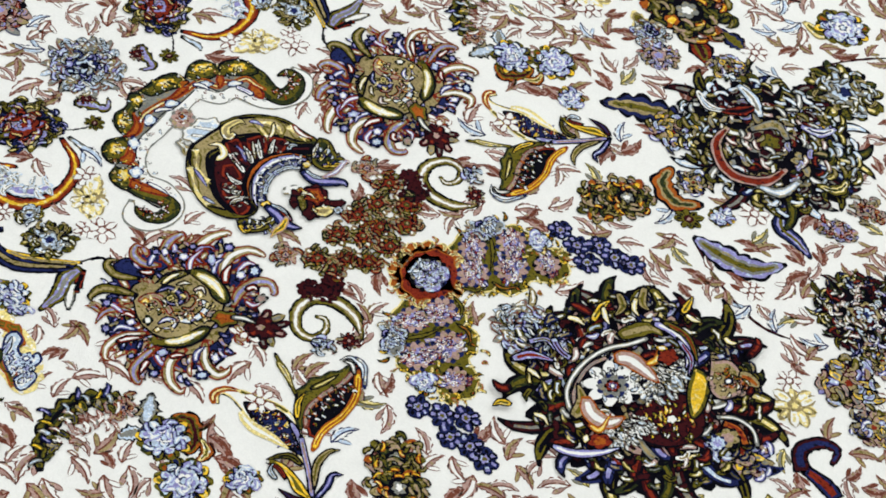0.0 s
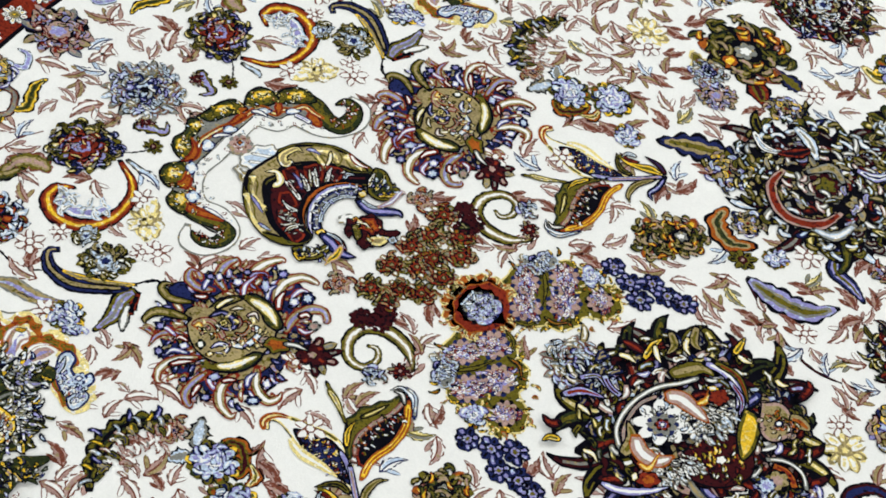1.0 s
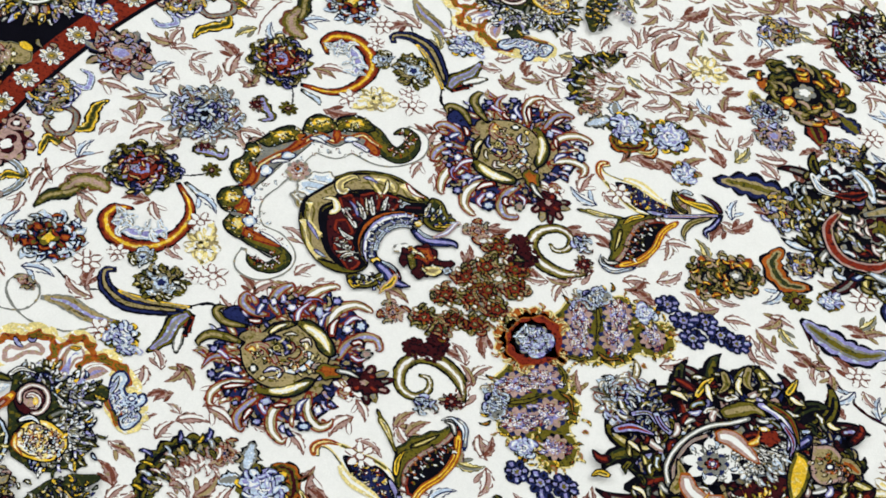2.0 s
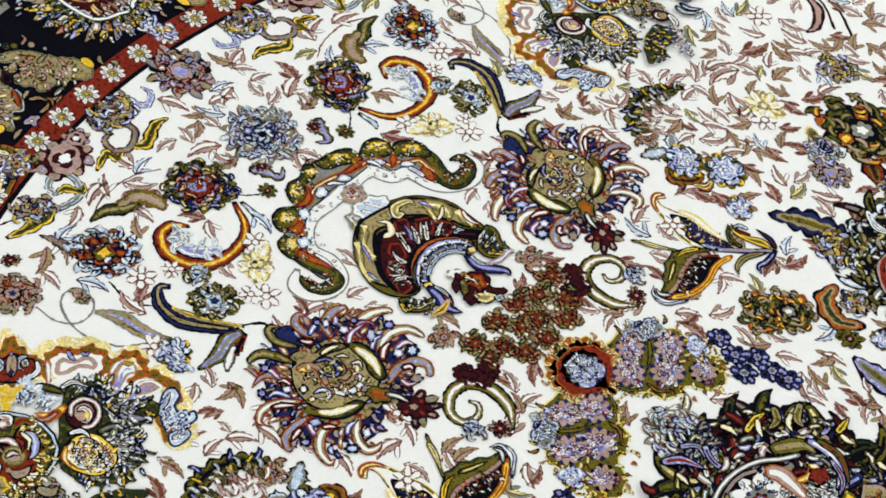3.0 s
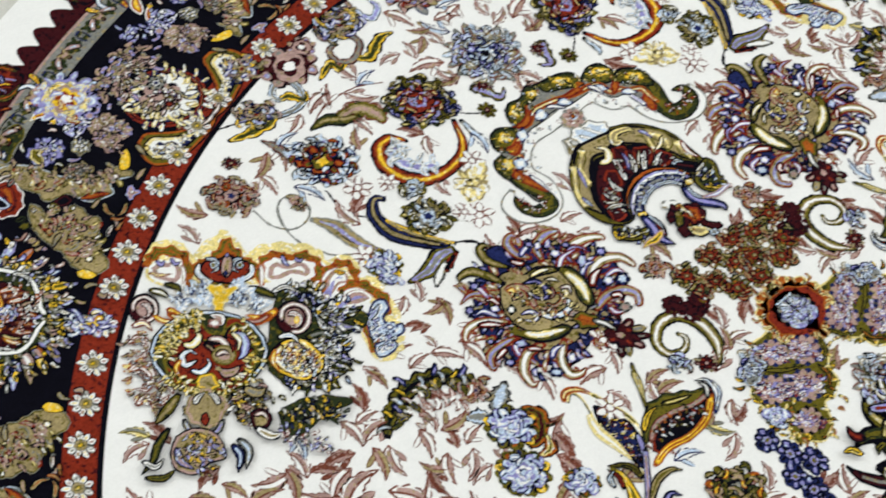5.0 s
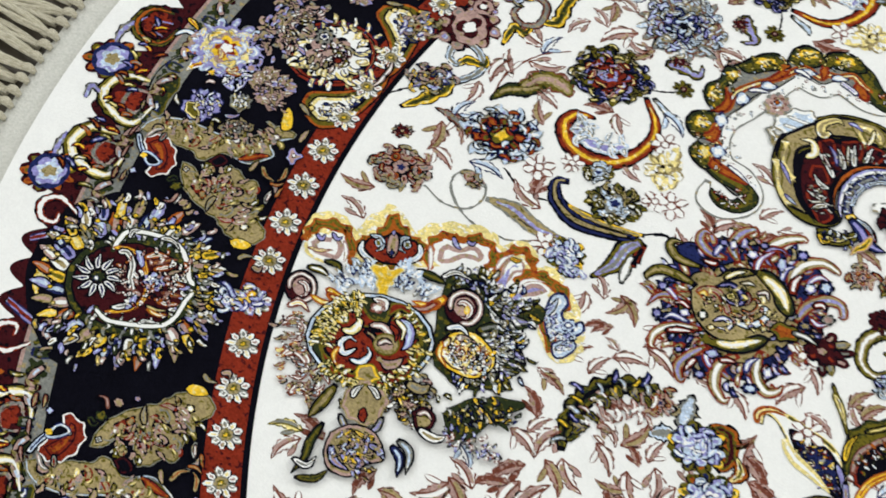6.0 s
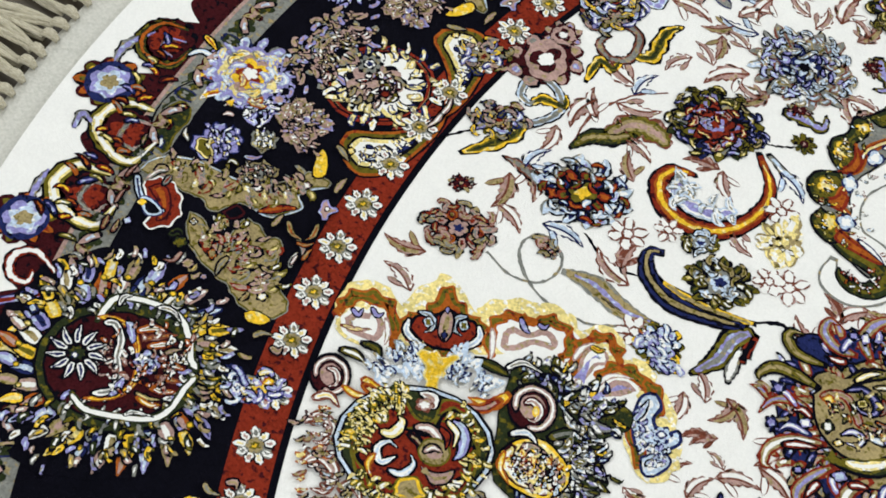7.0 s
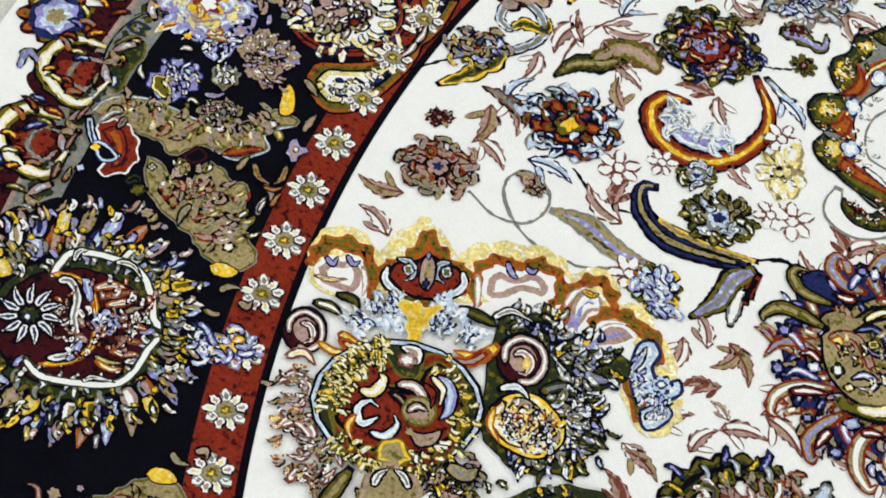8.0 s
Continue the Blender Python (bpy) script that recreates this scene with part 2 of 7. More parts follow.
        inward = np.stack([-t[:, 1], t[:, 0]], 1)
        mid = loop.mean(0)
        reach = np.linalg.norm(loop - mid, axis=1)
        for k, key in enumerate(combo):
            pts = loop + inward * (inset / 1000 * (0, 1, 2.6)[k])
            faces = [tuple(f) for f in tessellate_polygon([[Vector((a, b, 0)) for a, b in pts]])]
            self.add(pts, faces, list(range(len(pts))), self.rise(), key, FINE)
        self.spots.append((mid[0], mid[1], reach.mean() * .8))
        self.spots += [(a, b, .003) for a, b in loop[::2]]

    def patch(self, combo, inset, *xy):
        """A filled figure with an outline, inset for each further colour."""
        self.layers(self.closed(xy), combo, inset)

    def frill(self, combo, inset, *xy):
        """A filled figure with a toothed, leafy outline."""
        loop = self.closed(xy, 6)
        mid = loop.mean(0)
        away = (loop - mid) / np.maximum(np.linalg.norm(loop - mid, axis=1, keepdims=True), 1e-9)
        saw = np.array([(0, .4, 1, 1, .4, 0)[i % 6] for i in range(len(loop))])
        self.layers(loop + away * (saw * min(.0042, inset * .0014))[:, None], combo, inset * .8)

    def bloom(self, combo, x, y, ax, ay, bx, by, lobes):
        """A round or lobed flower with a core for each further colour."""
        count = max(18, lobes * 6)
        th = np.linspace(0, 2 * math.pi, count, endpoint=False)
        rad = 1 - .3 * (1 - np.abs(np.cos(lobes * th / 2))) if lobes else np.ones(count)
        size = math.sqrt(abs(ax * by - ay * bx))
        for k, key in enumerate(combo):
            q = rad * (1, max(.6, 1 - 1.6 / size), .5)[k]
            px, py = q * np.cos(th + k * .35), q * np.sin(th + k * .35)
            pts = np.stack([x + ax * px + bx * py, y + ay * px + by * py], 1) / 1000
            pts = np.vstack([[(x / 1000, y / 1000)], pts])
            self.add(pts, [(0, 1 + i, 1 + (i + 1) % count) for i in range(count)], list(range(1, count + 1)), self.rise(), key, FINE)
        self.spots.append((x / 1000, y / 1000, size / 1000))

    def flecks(self, combos, size, count, spread, *xy):
        """Small curled strokes strewn along a line."""
        line = smooth(np.array(xy).reshape(-1, 2) / 1000, 10)
        keys, rnd = combos.split(), random.Random(count * 31 + len(line))
        t = np.gradient(line, axis=0)
        for i in range(count):
            k = int((i + rnd.uniform(.1, .9)) / count * (len(line) - 1))
            head, off, sign = math.atan2(t[k][1], t[k][0]), rnd.uniform(-spread, spread) / 1000, 1 if i % 2 else -1
            self.comma(line[k][0] - math.sin(head) * off, line[k][1] + math.cos(head) * off, head + sign * rnd.uniform(.2, 1.5), size * rnd.uniform(.9, 1.5) / 1000,
                       size * rnd.uniform(.2, .3) / 1000, sign * rnd.uniform(.8, 2.6), keys[i % len(keys)], self.top, 7, .05)
            self.rise()
        self.top += .12
        self.spots += [(a, b, spread / 1000) for a, b in line[::4]]

    def finish(self, twin):
        xs, ys = [v[0] for v in self.v], [v[1] for v in self.v]
        at = ((min(xs) + max(xs)) / 2, (min(ys) + max(ys)) / 2)
        ob = self.link(at)
        if twin:
            mirrored(ob, at)
        for x, y, r in self.spots:
            cover(x, y, r)
            if twin:
                cover(x, 2 * AXIS - y, r)

    def round_border(self, both):
        """Nine copies round the carpet, and nine turned over."""
        ob = self.link((0.0, 0.0))
        for flip in (1, -1) if both else (1,):
            for k in range(9):
                o = ob if k == 0 and flip == 1 else ob.copy()
                if o is not ob:
                    scene.collection.objects.link(o)
                    o.parent = carpet
                o.location = (0, 0, 0)
                o.rotation_euler = (0, 0, radians(180 + 40 * k))
                o.scale = (1, flip, 1)

    def link(self, at=(0.0, 0.0), parent=None, matrix=None, label=""):
        me = bpy.data.meshes.new(self.name)
        verts = [(x - at[0], y - at[1], z) for x, y, z in self.v]
        me.from_pydata(verts, [], self.f)
        for key in self.keys:
            me.materials.append(PILE[key])
        me.polygons.foreach_set("material_index", self.m)
        me.update()
        ob = new(self.name, me)
        ob.parent = parent or carpet
        ob.location = (at[0] - CX, at[1] - CY, 0)
        if label:
            ob["label"] = label
        return ob


def smooth(points, per=8):
    """A Catmull-Rom line through the points."""
    p = np.asarray(points, float)
    if len(p) == 2:
        return p[0] + (p[1] - p[0]) * np.linspace(0, 1, per)[:, None]
    p = np.vstack([2 * p[0] - p[1], p, 2 * p[-1] - p[-2]])
    out = []
    for i in range(1, len(p) - 2):
        for u in np.arange(per) / per:
            a, b, c, d = p[i - 1:i + 3]
            out.append(0.5 * (2 * b + (c - a) * u + (2 * a - 5 * b + 4 * c - d) * u * u + (3 * b - a - 3 * c + d) * u ** 3))
    out.append(p[-2])
    return np.array(out)


def mirrored(ob, at):
    """The same figure on the other side of the field's mirror line."""
    twin = ob.copy()
    scene.collection.objects.link(twin)
    twin.parent = ob.parent
    twin.location = (at[0] - CX, 2 * AXIS - at[1] - CY, 0)
    twin.scale = (1, -1, 1)
    return twin


# style: rings of petals, outermost first (count, inner, outer, width, curl, combos), then lobed discs (radius, lobes, depth, sharpness, colour)
STYLE = {
    "scroll_flower": ([(16, .50, 1.0, .125, .6, "rtw knl rtp kte rtl knw"), (15, .45, .84, .10, -.6, "kbl rtw nlw kte")],
                      [(.53, 9, .14, 1, "k"), (.49, 9, .14, 1, "t"), (.46, 7, .3, 1, "o"), (.34, 6, .3, 1, "t")]),
    "dark_flower": ([(21, .60, 1.0, .075, 1.9, "koy kdo kbe kok nkl"), (21, .52, .90, .07, -1.9, "kbr kow kns kdk"), (17, .40, .72, .07, 1.8, "kpw kls kow kbr"), (14, .28, .56, .08, -1.8, "kwe kbr kts kde")],
                    [(.34, 9, .2, 1, "k"), (.31, 9, .2, 1, "t"), (.24, 8, .2, 1, "b"), (.18, 8, .3, 1, "s"), (.09, 6, .3, 1, "n")]),
    "green_flower": ([(20, .58, 1.0, .08, 1.7, "koy kdo ksw kok kbe"), (18, .46, .86, .075, -1.8, "kew kns kow kbs"), (14, .36, .66, .08, 1.8, "kdt kew kbw kos"), (10, .25, .48, .09, -1.8, "kte kbr kow")],
                     [(.30, 9, .2, 1, "k"), (.26, 8, .25, 1, "e"), (.20, 7, .3, 1, "b"), (.12, 6, .3, 1, "o")]),
    "grey_flower": ([(18, .45, 1.0, .11, .3, "ces esw ces kes"), (14, .40, .75, .10, -.4, "ets kls oes"), (11, .25, .52, .12, .3, "kns kes nls")],
                    [(.30, 9, .25, 1, "n"), (.22, 7, .3, 1, "s"), (.12, 6, .3, 1, "k")]),
    "fan_flower": ([(12, .40, 1.0, .15, .3, "ktp bpl kpr nep"), (10, .35, .7, .14, -.3, "bpw kle")], [(.40, 8, .15, 1, "k"), (.36, 8, .15, 1, "p"), (.22, 5, .3, 1, "l")]),
    "red_flower": ([(13, .45, 1.0, .17, .3, "kok kno koy kdl"), (10, .35, .78, .16, -.3, "kol knk ket"), (8, .25, .60, .16, .3, "krl kru")], [(.46, 7, .2, 1, "k"), (.40, 7, .2, 1, "r"), (.22, 5, .3, 1, "l"), (.12, 5, .3, 1, "r")]),
    "blue_flower": ([(14, .50, 1.0, .14, .5, "esw ksw ksn esl"), (12, .38, .78, .14, -.3, "kns kes ksw"), (9, .25, .60, .16, .2, "kru knr kro")], [(.36, 6, .3, 1, "k"), (.32, 6, .3, 1, "o"), (.18, 5, .3, 1, "g")]),
    "small_flower": ([(13, .40, 1.0, .13, .3, "kpe cpt kte bpe"), (9, .30, .68, .15, -.2, "urt kpr rpt")], [(.34, 6, .3, 1, "k"), (.28, 6, .3, 1, "p"), (.14, 5, .3, 1, "n")]),
    "burgundy_flower": ([(11, .30, 1.0, .17, .2, "kbe kte bbp kbr"), (8, .15, .62, .2, -.2, "kbb kbr")], [(.30, 6, .3, 1, "b"), (.14, 5, .3, 1, "p")]),
    "olive_flower": ([(8, .20, 1.0, .26, .1, "kod kok koo")], [(.34, 6, .3, 1, "b"), (.14, 5, .3, 1, "p")]),
    "green_half": ([(14, .50, 1.0, .15, .3, "kod koy kdo"), (11, .35, .75, .15, -.3, "kow kes kto")], [(.45, 7, .2, 1, "e"), (.32, 6, .3, 1, "s"), (.18, 5, .3, 1, "n")]),
    "brown_rose": ([(9, .45, 1.0, .24, .2, "cte koe kto ctw"), (7, .30, .70, .22, -.2, "krt krd kou")], [(.42, 6, .3, 1, "k"), (.36, 6, .3, 1, "r"), (.20, 5, .3, 1, "d"), (.1, 5, .3, 1, "t")]),
    "sky_rose": ([(10, .50, 1.0, .22, .1, "kou kgo ods kon"), (9, .40, .80, .22, .3, "ksw nsl kls")], [(.56, 7, .15, 1, "k"), (.52, 7, .15, 1, "s"), (.40, 6, .3, 1, "l"), (.30, 6, .3, 1, "w"), (.18, 5, .3, 1, "n"), (.12, 5, .3, 1, "s")]),
    "ink_flower": ([(7, .25, 1.0, .36, .1, "knl knk nkl")], [(.42, 6, .3, 1, "k"), (.32, 6, .3, 1, "l"), (.18, 5, .3, 1, "o")]),
    "berry": ([(10, .50, 1.0, .26, 0, "bbb kbb"), (7, .1, .62, .26, 0, "bbk kbb")], [(.3, 6, .3, 1, "b")]),
    "yellow_star": ([(8, .30, 1.0, .22, .1, "kot cug ktp"), (8, .25, .72, .2, .3, "kdo kok kug")], [(.36, 6, .3, 1, "k"), (.24, 6, .3, 1, "e"), (.12, 5, .3, 1, "w")]),
    "edge_base": ([], [(1.0, 11, .16, 1, "k"), (.93, 11, .16, 1, "b"), (.6, 7, .3, 1, "r")]),
    "pink_curl": ([(8, .6, 1.0, .26, .4, "bpt bpl kpe")], [(.72, 8, .1, 1, "b"), (.64, 7, .1, 1, "p"), (.45, 3, .5, 1, "b"), (.22, 4, .2, 1, "w")]),
    "dull_bunch": ([(13, .35, 1.0, .16, .3, "kte nle kot bpt kpe kno"), (10, .2, .68, .17, -.3, "kge nls btp kte")], [(.34, 5, .3, 1, "k"), (.28, 5, .3, 1, "t"), (.14, 5, .3, 1, "r")]),
    "floret": ([(6, .20, 1.0, .30, 0, "cww")], [(.30, 6, .2, 1, "c"), (.22, 6, .2, 1, "w")]),
    "straw_puff": ([(9, .15, 1.0, .26, .2, "yty twy tyw")], [(.3, 5, .3, 1, "t"), (.15, 5, .3, 1, "y")]),
    "border_daisy": ([(9, .35, 1.0, .27, 0, "kwy ewe kwp")], [(.45, 7, .2, 1, "e"), (.40, 7, .2, 1, "t"), (.25, 6, .3, 1, "o"), (.12, 5, .3, 1, "g")]),
    "border_blue": ([(16, .62, 1.0, .14, .3, "kls nsl els")], [(.74, 12, .1, 1, "l"), (.64, 10, .15, 1, "y"), (.50, 7, .3, 1, "p"), (.40, 6, .35, 1, "g"), (.28, 5, .4, 1, "r"), (.16, 5, .3, 1, "w")]),
    "border_white": ([(8, .25, 1.0, .24, .3, "els ews nlw"), (6, .15, .6, .22, -.3, "eog ugw rlw")], [(.24, 5, .3, 1, "g")]),
    "shell": ([(12, .55, 1.0, .16, .3, "kol kee bor")], [(.80, 0, 0, 1, "o"), (.72, 12, .1, 1, "y"), (.58, 10, .15, 1, "w"), (.44, 0, 0, 1, "r"), (.36, 6, .3, 1, "p"), (.24, 5, .3, 1, "e"), (.12, 5, .3, 1, "r")]),
    "blue_bell": ([(9, .35, 1.0, .24, 0, "bog kuo bur")], [(.76, 0, 0, 1, "n"), (.62, 6, .2, 1, "l"), (.46, 5, .3, 1, "s"), (.28, 5, .3, 1, "t")]),
}


# what lies under the petals (colour, radius, teeth, depth) and the curled strokes over the discs (inner, outer, size, combos)
UNDER = {
    "scroll_flower": ("k", .80, 17, .34), "dark_flower": ("k", .97, 23, .26), "green_flower": ("k", .95, 21, .3), "grey_flower": ("e", .84, 19, .35),
    "fan_flower": ("k", .84, 13, .3), "red_flower": ("k", .92, 13, .3), "blue_flower": ("k", .78, 13, .3), "small_flower": ("k", .72, 13, .4),
    "burgundy_flower": ("k", .80, 11, .4), "green_half": ("k", .90, 15, .3), "brown_rose": ("o", .95, 9, .2),
    "sky_rose": ("o", .95, 11, .25), "ink_flower": ("k", .8, 7, .3), "dull_bunch": ("k", .88, 15, .3),
    "yellow_star": ("k", .75, 9, .3), "shell": ("b", 1.0, 9, .2), "blue_bell": ("b", 1.0, 9, .2),
    "pink_curl": ("b", .9, 9, .2), "border_white": ("k", .8, 9, .3),
}
OVER = {
    "scroll_flower": [(.54, .80, .16, "rtw ktw kry knl rtp kbe kle"), (.04, .42, .20, "kty kpr kuy knl kow kys kdt")],
    "dark_flower": [(.62, .84, 0.10, "koy kbr kow kde knt kok kbb kdk"), (.34, .62, 0.12, "kwt kpw kos klw kbr kew kbk"), (.06, .36, 0.13, "kpw kts kes kbr kwn")],
    "green_flower": [(.55, .90, 0.13, "kod ksw kot kbe kes koy kds"), (.05, .55, 0.13, "kte kpw kos kbr kle kew")],
    "grey_flower": [(.40, .75, 0.18, "ces kls etw kse"), (.05, .4, 0.18, "knl kes kse")],
    "fan_flower": [(.1, .62, 0.22, "ktp kpl brp kle")], "red_flower": [(.55, .85, 0.22, "kok koy knl ktd"), (.1, .5, 0.22, "krl kpr kry kle")],
    "blue_flower": [(.30, .72, 0.22, "ksw kns kru kes kro ksl")], "small_flower": [(.35, .8, 0.24, "kpe cpt kte krt")],
    "dull_bunch": [(.1, .8, .34, "kte nlw kot bpt kpe kno kge ksl")], "green_half": [(.15, .6, 0.24, "kow kes kto kse")],
    "yellow_star": [(.25, .8, 0.26, "kot kug ktp kdo")],
    "border_blue": [(.1, .6, 0.26, "lys eyg lsw uyp")],
    "sky_rose": [(.1, .5, 0.24, "nsw lsw nls")], "border_white": [(.1, .6, 0.33, "kls kwl nlw kyw")],
    "brown_rose": [(.25, .62, .3, "krt kro kdt ktr kot")], "shell": [(.05, .3, 0.26, "rpe rew")],
}


def draw_blossom(m, style, x, y, r, ang, asp, level=1):
    petals, discs = STYLE[style]
    c, s = math.cos(ang), math.sin(ang)

    def place(rad, th):
        px, py = rad * math.cos(th), rad * math.sin(th) * asp
        return x + c * px - s * py, y + s * px + c * py

    rnd = random.Random(int(abs(x * 7919 + y * 104729) * 1000) % 99991)
    if style in UNDER:
        key, rad, teeth, depth = UNDER[style]
        m.fan(x, y, r * rad, ang, asp, teeth, depth, .7, level - 1, key)
    for count, r0, r1, wide, curl, combos in petals:
        combos = combos.split()
        for i in range(count):
            th = 2 * math.pi * (i + rnd.uniform(-.12, .12)) / count
            far = r1 * rnd.uniform(0.88, 1.04)
            if abs(curl) > 1:
                turn = curl * (1 if i % 2 else -1) * rnd.uniform(.8, 1.15)
                px, py = place(r * r0, th)
                m.comma(px, py, th + ang - turn * .3, r * (far - r0) * 1.5, r * wide * rnd.uniform(.85, 1.1), turn, combos[i % len(combos)], level + (i % 3) * .4, 11)
                continue
            m.petal(place(r * r0, th), place(r * far, th + rnd.uniform(-.05, .05)), r * wide * rnd.uniform(.85, 1.1), curl * rnd.choice((1, 1, -1)),
                    combos[i % len(combos)], level + (i % 3) * 0.4, samples=8)
        level += 3
    for rad, lobes, depth, sharp, key in discs:
        m.fan(x, y, r * rad, ang + rnd.uniform(0, 1), max(asp, .8) if rad < .5 else asp, lobes, depth, sharp, level, key)
        level += 1
    for r0, r1, size, combos in OVER.get(style, ()):
        level = m.filigree(x, y, r * r0, r * r1, ang, asp, max(r * size, .0092), combos, level, rnd)
    return level


def blossom(name, style, x, y, r, ang=0.0, asp=1.0, twin=True, z=0.0004):
    m = Motif(name, z)
    draw_blossom(m, style, x, y, r, radians(ang), asp)
    ob = m.link((x, y))
    cover(x, y, r * (0.5 + 0.5 * asp))
    if twin:
        mirrored(ob, (x, y))
        cover(x, 2 * AXIS - y, r * (0.5 + 0.5 * asp))
    return ob


def band(name, combo, points, widths, teeth=0, depth=0.0, side=0, twin=True, z=0.0003, per=8):
    line = smooth(points, per)
    half = np.interp(np.linspace(0, 1, len(line)), np.linspace(0, 1, len(widths)), widths) / 2
    m = Motif(name, z)
    for k, key in enumerate(combo):
        shrink = (1.0, 0.74, 0.42, 0.2)[k]
        cut = k if len(line) > 12 else 0
        end = len(line) - cut
        m.strip(line[cut:end], np.maximum(half[cut:end] * shrink, 0.0004), 1 + k, key, teeth, depth, side)
    at = tuple(line[len(line) // 2])
    ob = m.link(at)
    for (x, y), h in zip(line[::2], half[::2]):
        cover(x, y, h + 0.002)
        if twin:
            cover(x, 2 * AXIS - y, h + 0.002)
    if twin:
        mirrored(ob, at)
    return ob


def trail(name, combos, points, spread, size, count, twin=True, z=0.0006):
    """Curled strokes scattered along a line: the scrollwork inside the larger figures."""
    line = smooth(points, 12)
    combos = combos.split()
    rnd = random.Random(len(combos) * 101 + int(abs(line[0][0] + line[-1][1]) * 9973))
    m = Motif(name, z)
    t = np.gradient(line, axis=0)
    for i in range(count):
        k = int((i + rnd.uniform(.1, .9)) / count * (len(line) - 1))
        head = math.atan2(t[k][1], t[k][0])
        off = rnd.uniform(-spread, spread)
        sign = 1 if i % 2 else -1
        m.comma(line[k][0] - math.sin(head) * off, line[k][1] + math.cos(head) * off, head + sign * rnd.uniform(.2, 1.5), size * rnd.uniform(.9, 1.5), size * rnd.uniform(.2, .3),
                sign * rnd.uniform(.8, 2.6), combos[i % len(combos)], 6 + i * .15)
    at = tuple(line[len(line) // 2])
    ob = m.link(at)
    for x, y in line[::3]:
        cover(x, y, spread)
        if twin:
            cover(x, 2 * AXIS - y, spread)
    if twin:
        mirrored(ob, at)
    return ob


def vine(key, points, width=0.0022, twin=True):
    return band("vine", key, points, [width * .8, width, width * .8], twin=twin, z=0.0002)


LEAVES = []
for line_key, first, second, bend, wide in (("c", "p", "w", 1, .22), ("c", "w", "p", -1, .22), ("c", "p", "t", 1, .2), ("c", "p", "c", -1, .21), ("n", "w", "s", 1, .2), ("o", "y", "e", -1, .2)):
    leaf_shape = Motif("leaf", 0.0002)
    u = np.linspace(0, 1, 16)
    spine = np.stack([u, bend * .16 * np.sin(math.pi * u * .9)], 1)
    lance = np.interp(u, [0, .12, .38, .7, 1], [.12, .6, 1, .62, .03]) * wide
    leaf_shape.petal((.06, 0), (.40, .30 * bend), wide * .42, .2, line_key + first, 1, 7, 0)
    leaf_shape.petal((.18, 0), (.58, -.24 * bend), wide * .42, -.2, line_key + second, 1, 7, 0)
    leaf_shape.strip(spine, lance, 2, line_key, -5, .5, 0, 0)
    leaf_shape.strip(spine[1:-1], np.maximum(lance[1:-1] - .045, .006), 3, first, -5, .4, 0, 0)
    leaf_shape.strip(spine[2:-2] + np.array([0, .045 * bend]), np.maximum(lance[2:-2] * .34, .006), 4, second, 0, 0, 0, 0)
    leaf_shape.strip(spine[1:-2] - np.array([0, .02 * bend]), np.full(13, .024), 5, line_key, 0, 0, 0, 0)
    leaf_mesh = bpy.data.meshes.new("leaf")
    leaf_mesh.from_pydata(leaf_shape.v, [], leaf_shape.f)
    for key in leaf_shape.keys:
        leaf_mesh.materials.append(PILE[key])
    leaf_mesh.polygons.foreach_set("material_index", leaf_shape.m)
    LEAVES.append(leaf_mesh)


def leaf(x, y, x2, y2, which, twin=False):
    length, ang = math.hypot(x2 - x, y2 - y), math.atan2(y2 - y, x2 - x)
    for flip in (1, -1) if twin else (1,):
        ob = new("leaf", LEAVES[which % 6])
        ob.parent = carpet
        yy = y if flip == 1 else 2 * AXIS - y
        ob.location = (x - CX, yy - CY, 0)
        ob.rotation_euler = (0, 0, ang * flip)
        ob.scale = (length, length * flip, 1)
        cover((x + x2) / 2, yy + (y2 - y) / 2 * flip, length * .36)


def leaves(*rows):
    for i, (x, y, x2, y2) in enumerate(rows):
        leaf(x, y, x2, y2, i % 4, True)

# ---- the carpet: ground, border rings and edge ----


def ring(name, r0, r1, z0, z1, material, label="", count=360, lobes=0, swing=0.0):
    """A flat ring (or a disc when r0 is 0) with an outer and an inner wall."""
    th = np.linspace(0, 2 * math.pi, count, endpoint=False)
    c, s = np.cos(th), np.sin(th)
    rows = [(r0, z0), (r0, z1), (r1, z1), (r1, z0)] if r0 else [(0.001, z1), (r1, z1), (r1, z0)]
    wave = 1 - swing * (1 - np.abs(np.cos(lobes * th / 2))) if lobes else np.ones(count)
    verts = [(r * a * (q if r == r1 else 1), r * b * (q if r == r1 else 1), z) for r, z in rows for a, b, q in zip(c, s, wave)]
    faces = [(k * count + i, k * count + (i + 1) % count, (k + 1) * count + (i + 1) % count, (k + 1) * count + i)
             for k in range(len(rows) - 1) for i in range(count)]
    me = bpy.data.meshes.new(name)
    me.from_pydata(verts, [], [f[::-1] for f in faces])
    me.materials.append(material)
    ob = new(name, me)
    ob.parent = carpet
    if label:
        ob["label"] = label
    return ob


ring("ground_weave", 0, 1.0645, -0.008, 0.0, PILE["w"], "cream cut pile ground")
ring("field_line", 0.8140, 0.8190, -0.001, 0.00025, PILE["k"], "black outline of the field")
ring("red_band", 0.8190, 0.8490, -0.001, 0.0002, PILE["r"], "brick red guard band")
ring("red_band_edge", 0.8490, 0.8515, -0.001, 0.00025, PILE["k"])
ring("navy_border", 0.8515, 0.9715, -0.001, 0.00015, PILE["k"], "blue-black main border")
ring("guard_edge_inner", 0.9715, 0.9740, -0.001, 0.00025, PILE["e"])
ring("guard_band", 0.9740, 0.9980, -0.001, 0.0002, PILE["e"], "grey-green outer guard band")
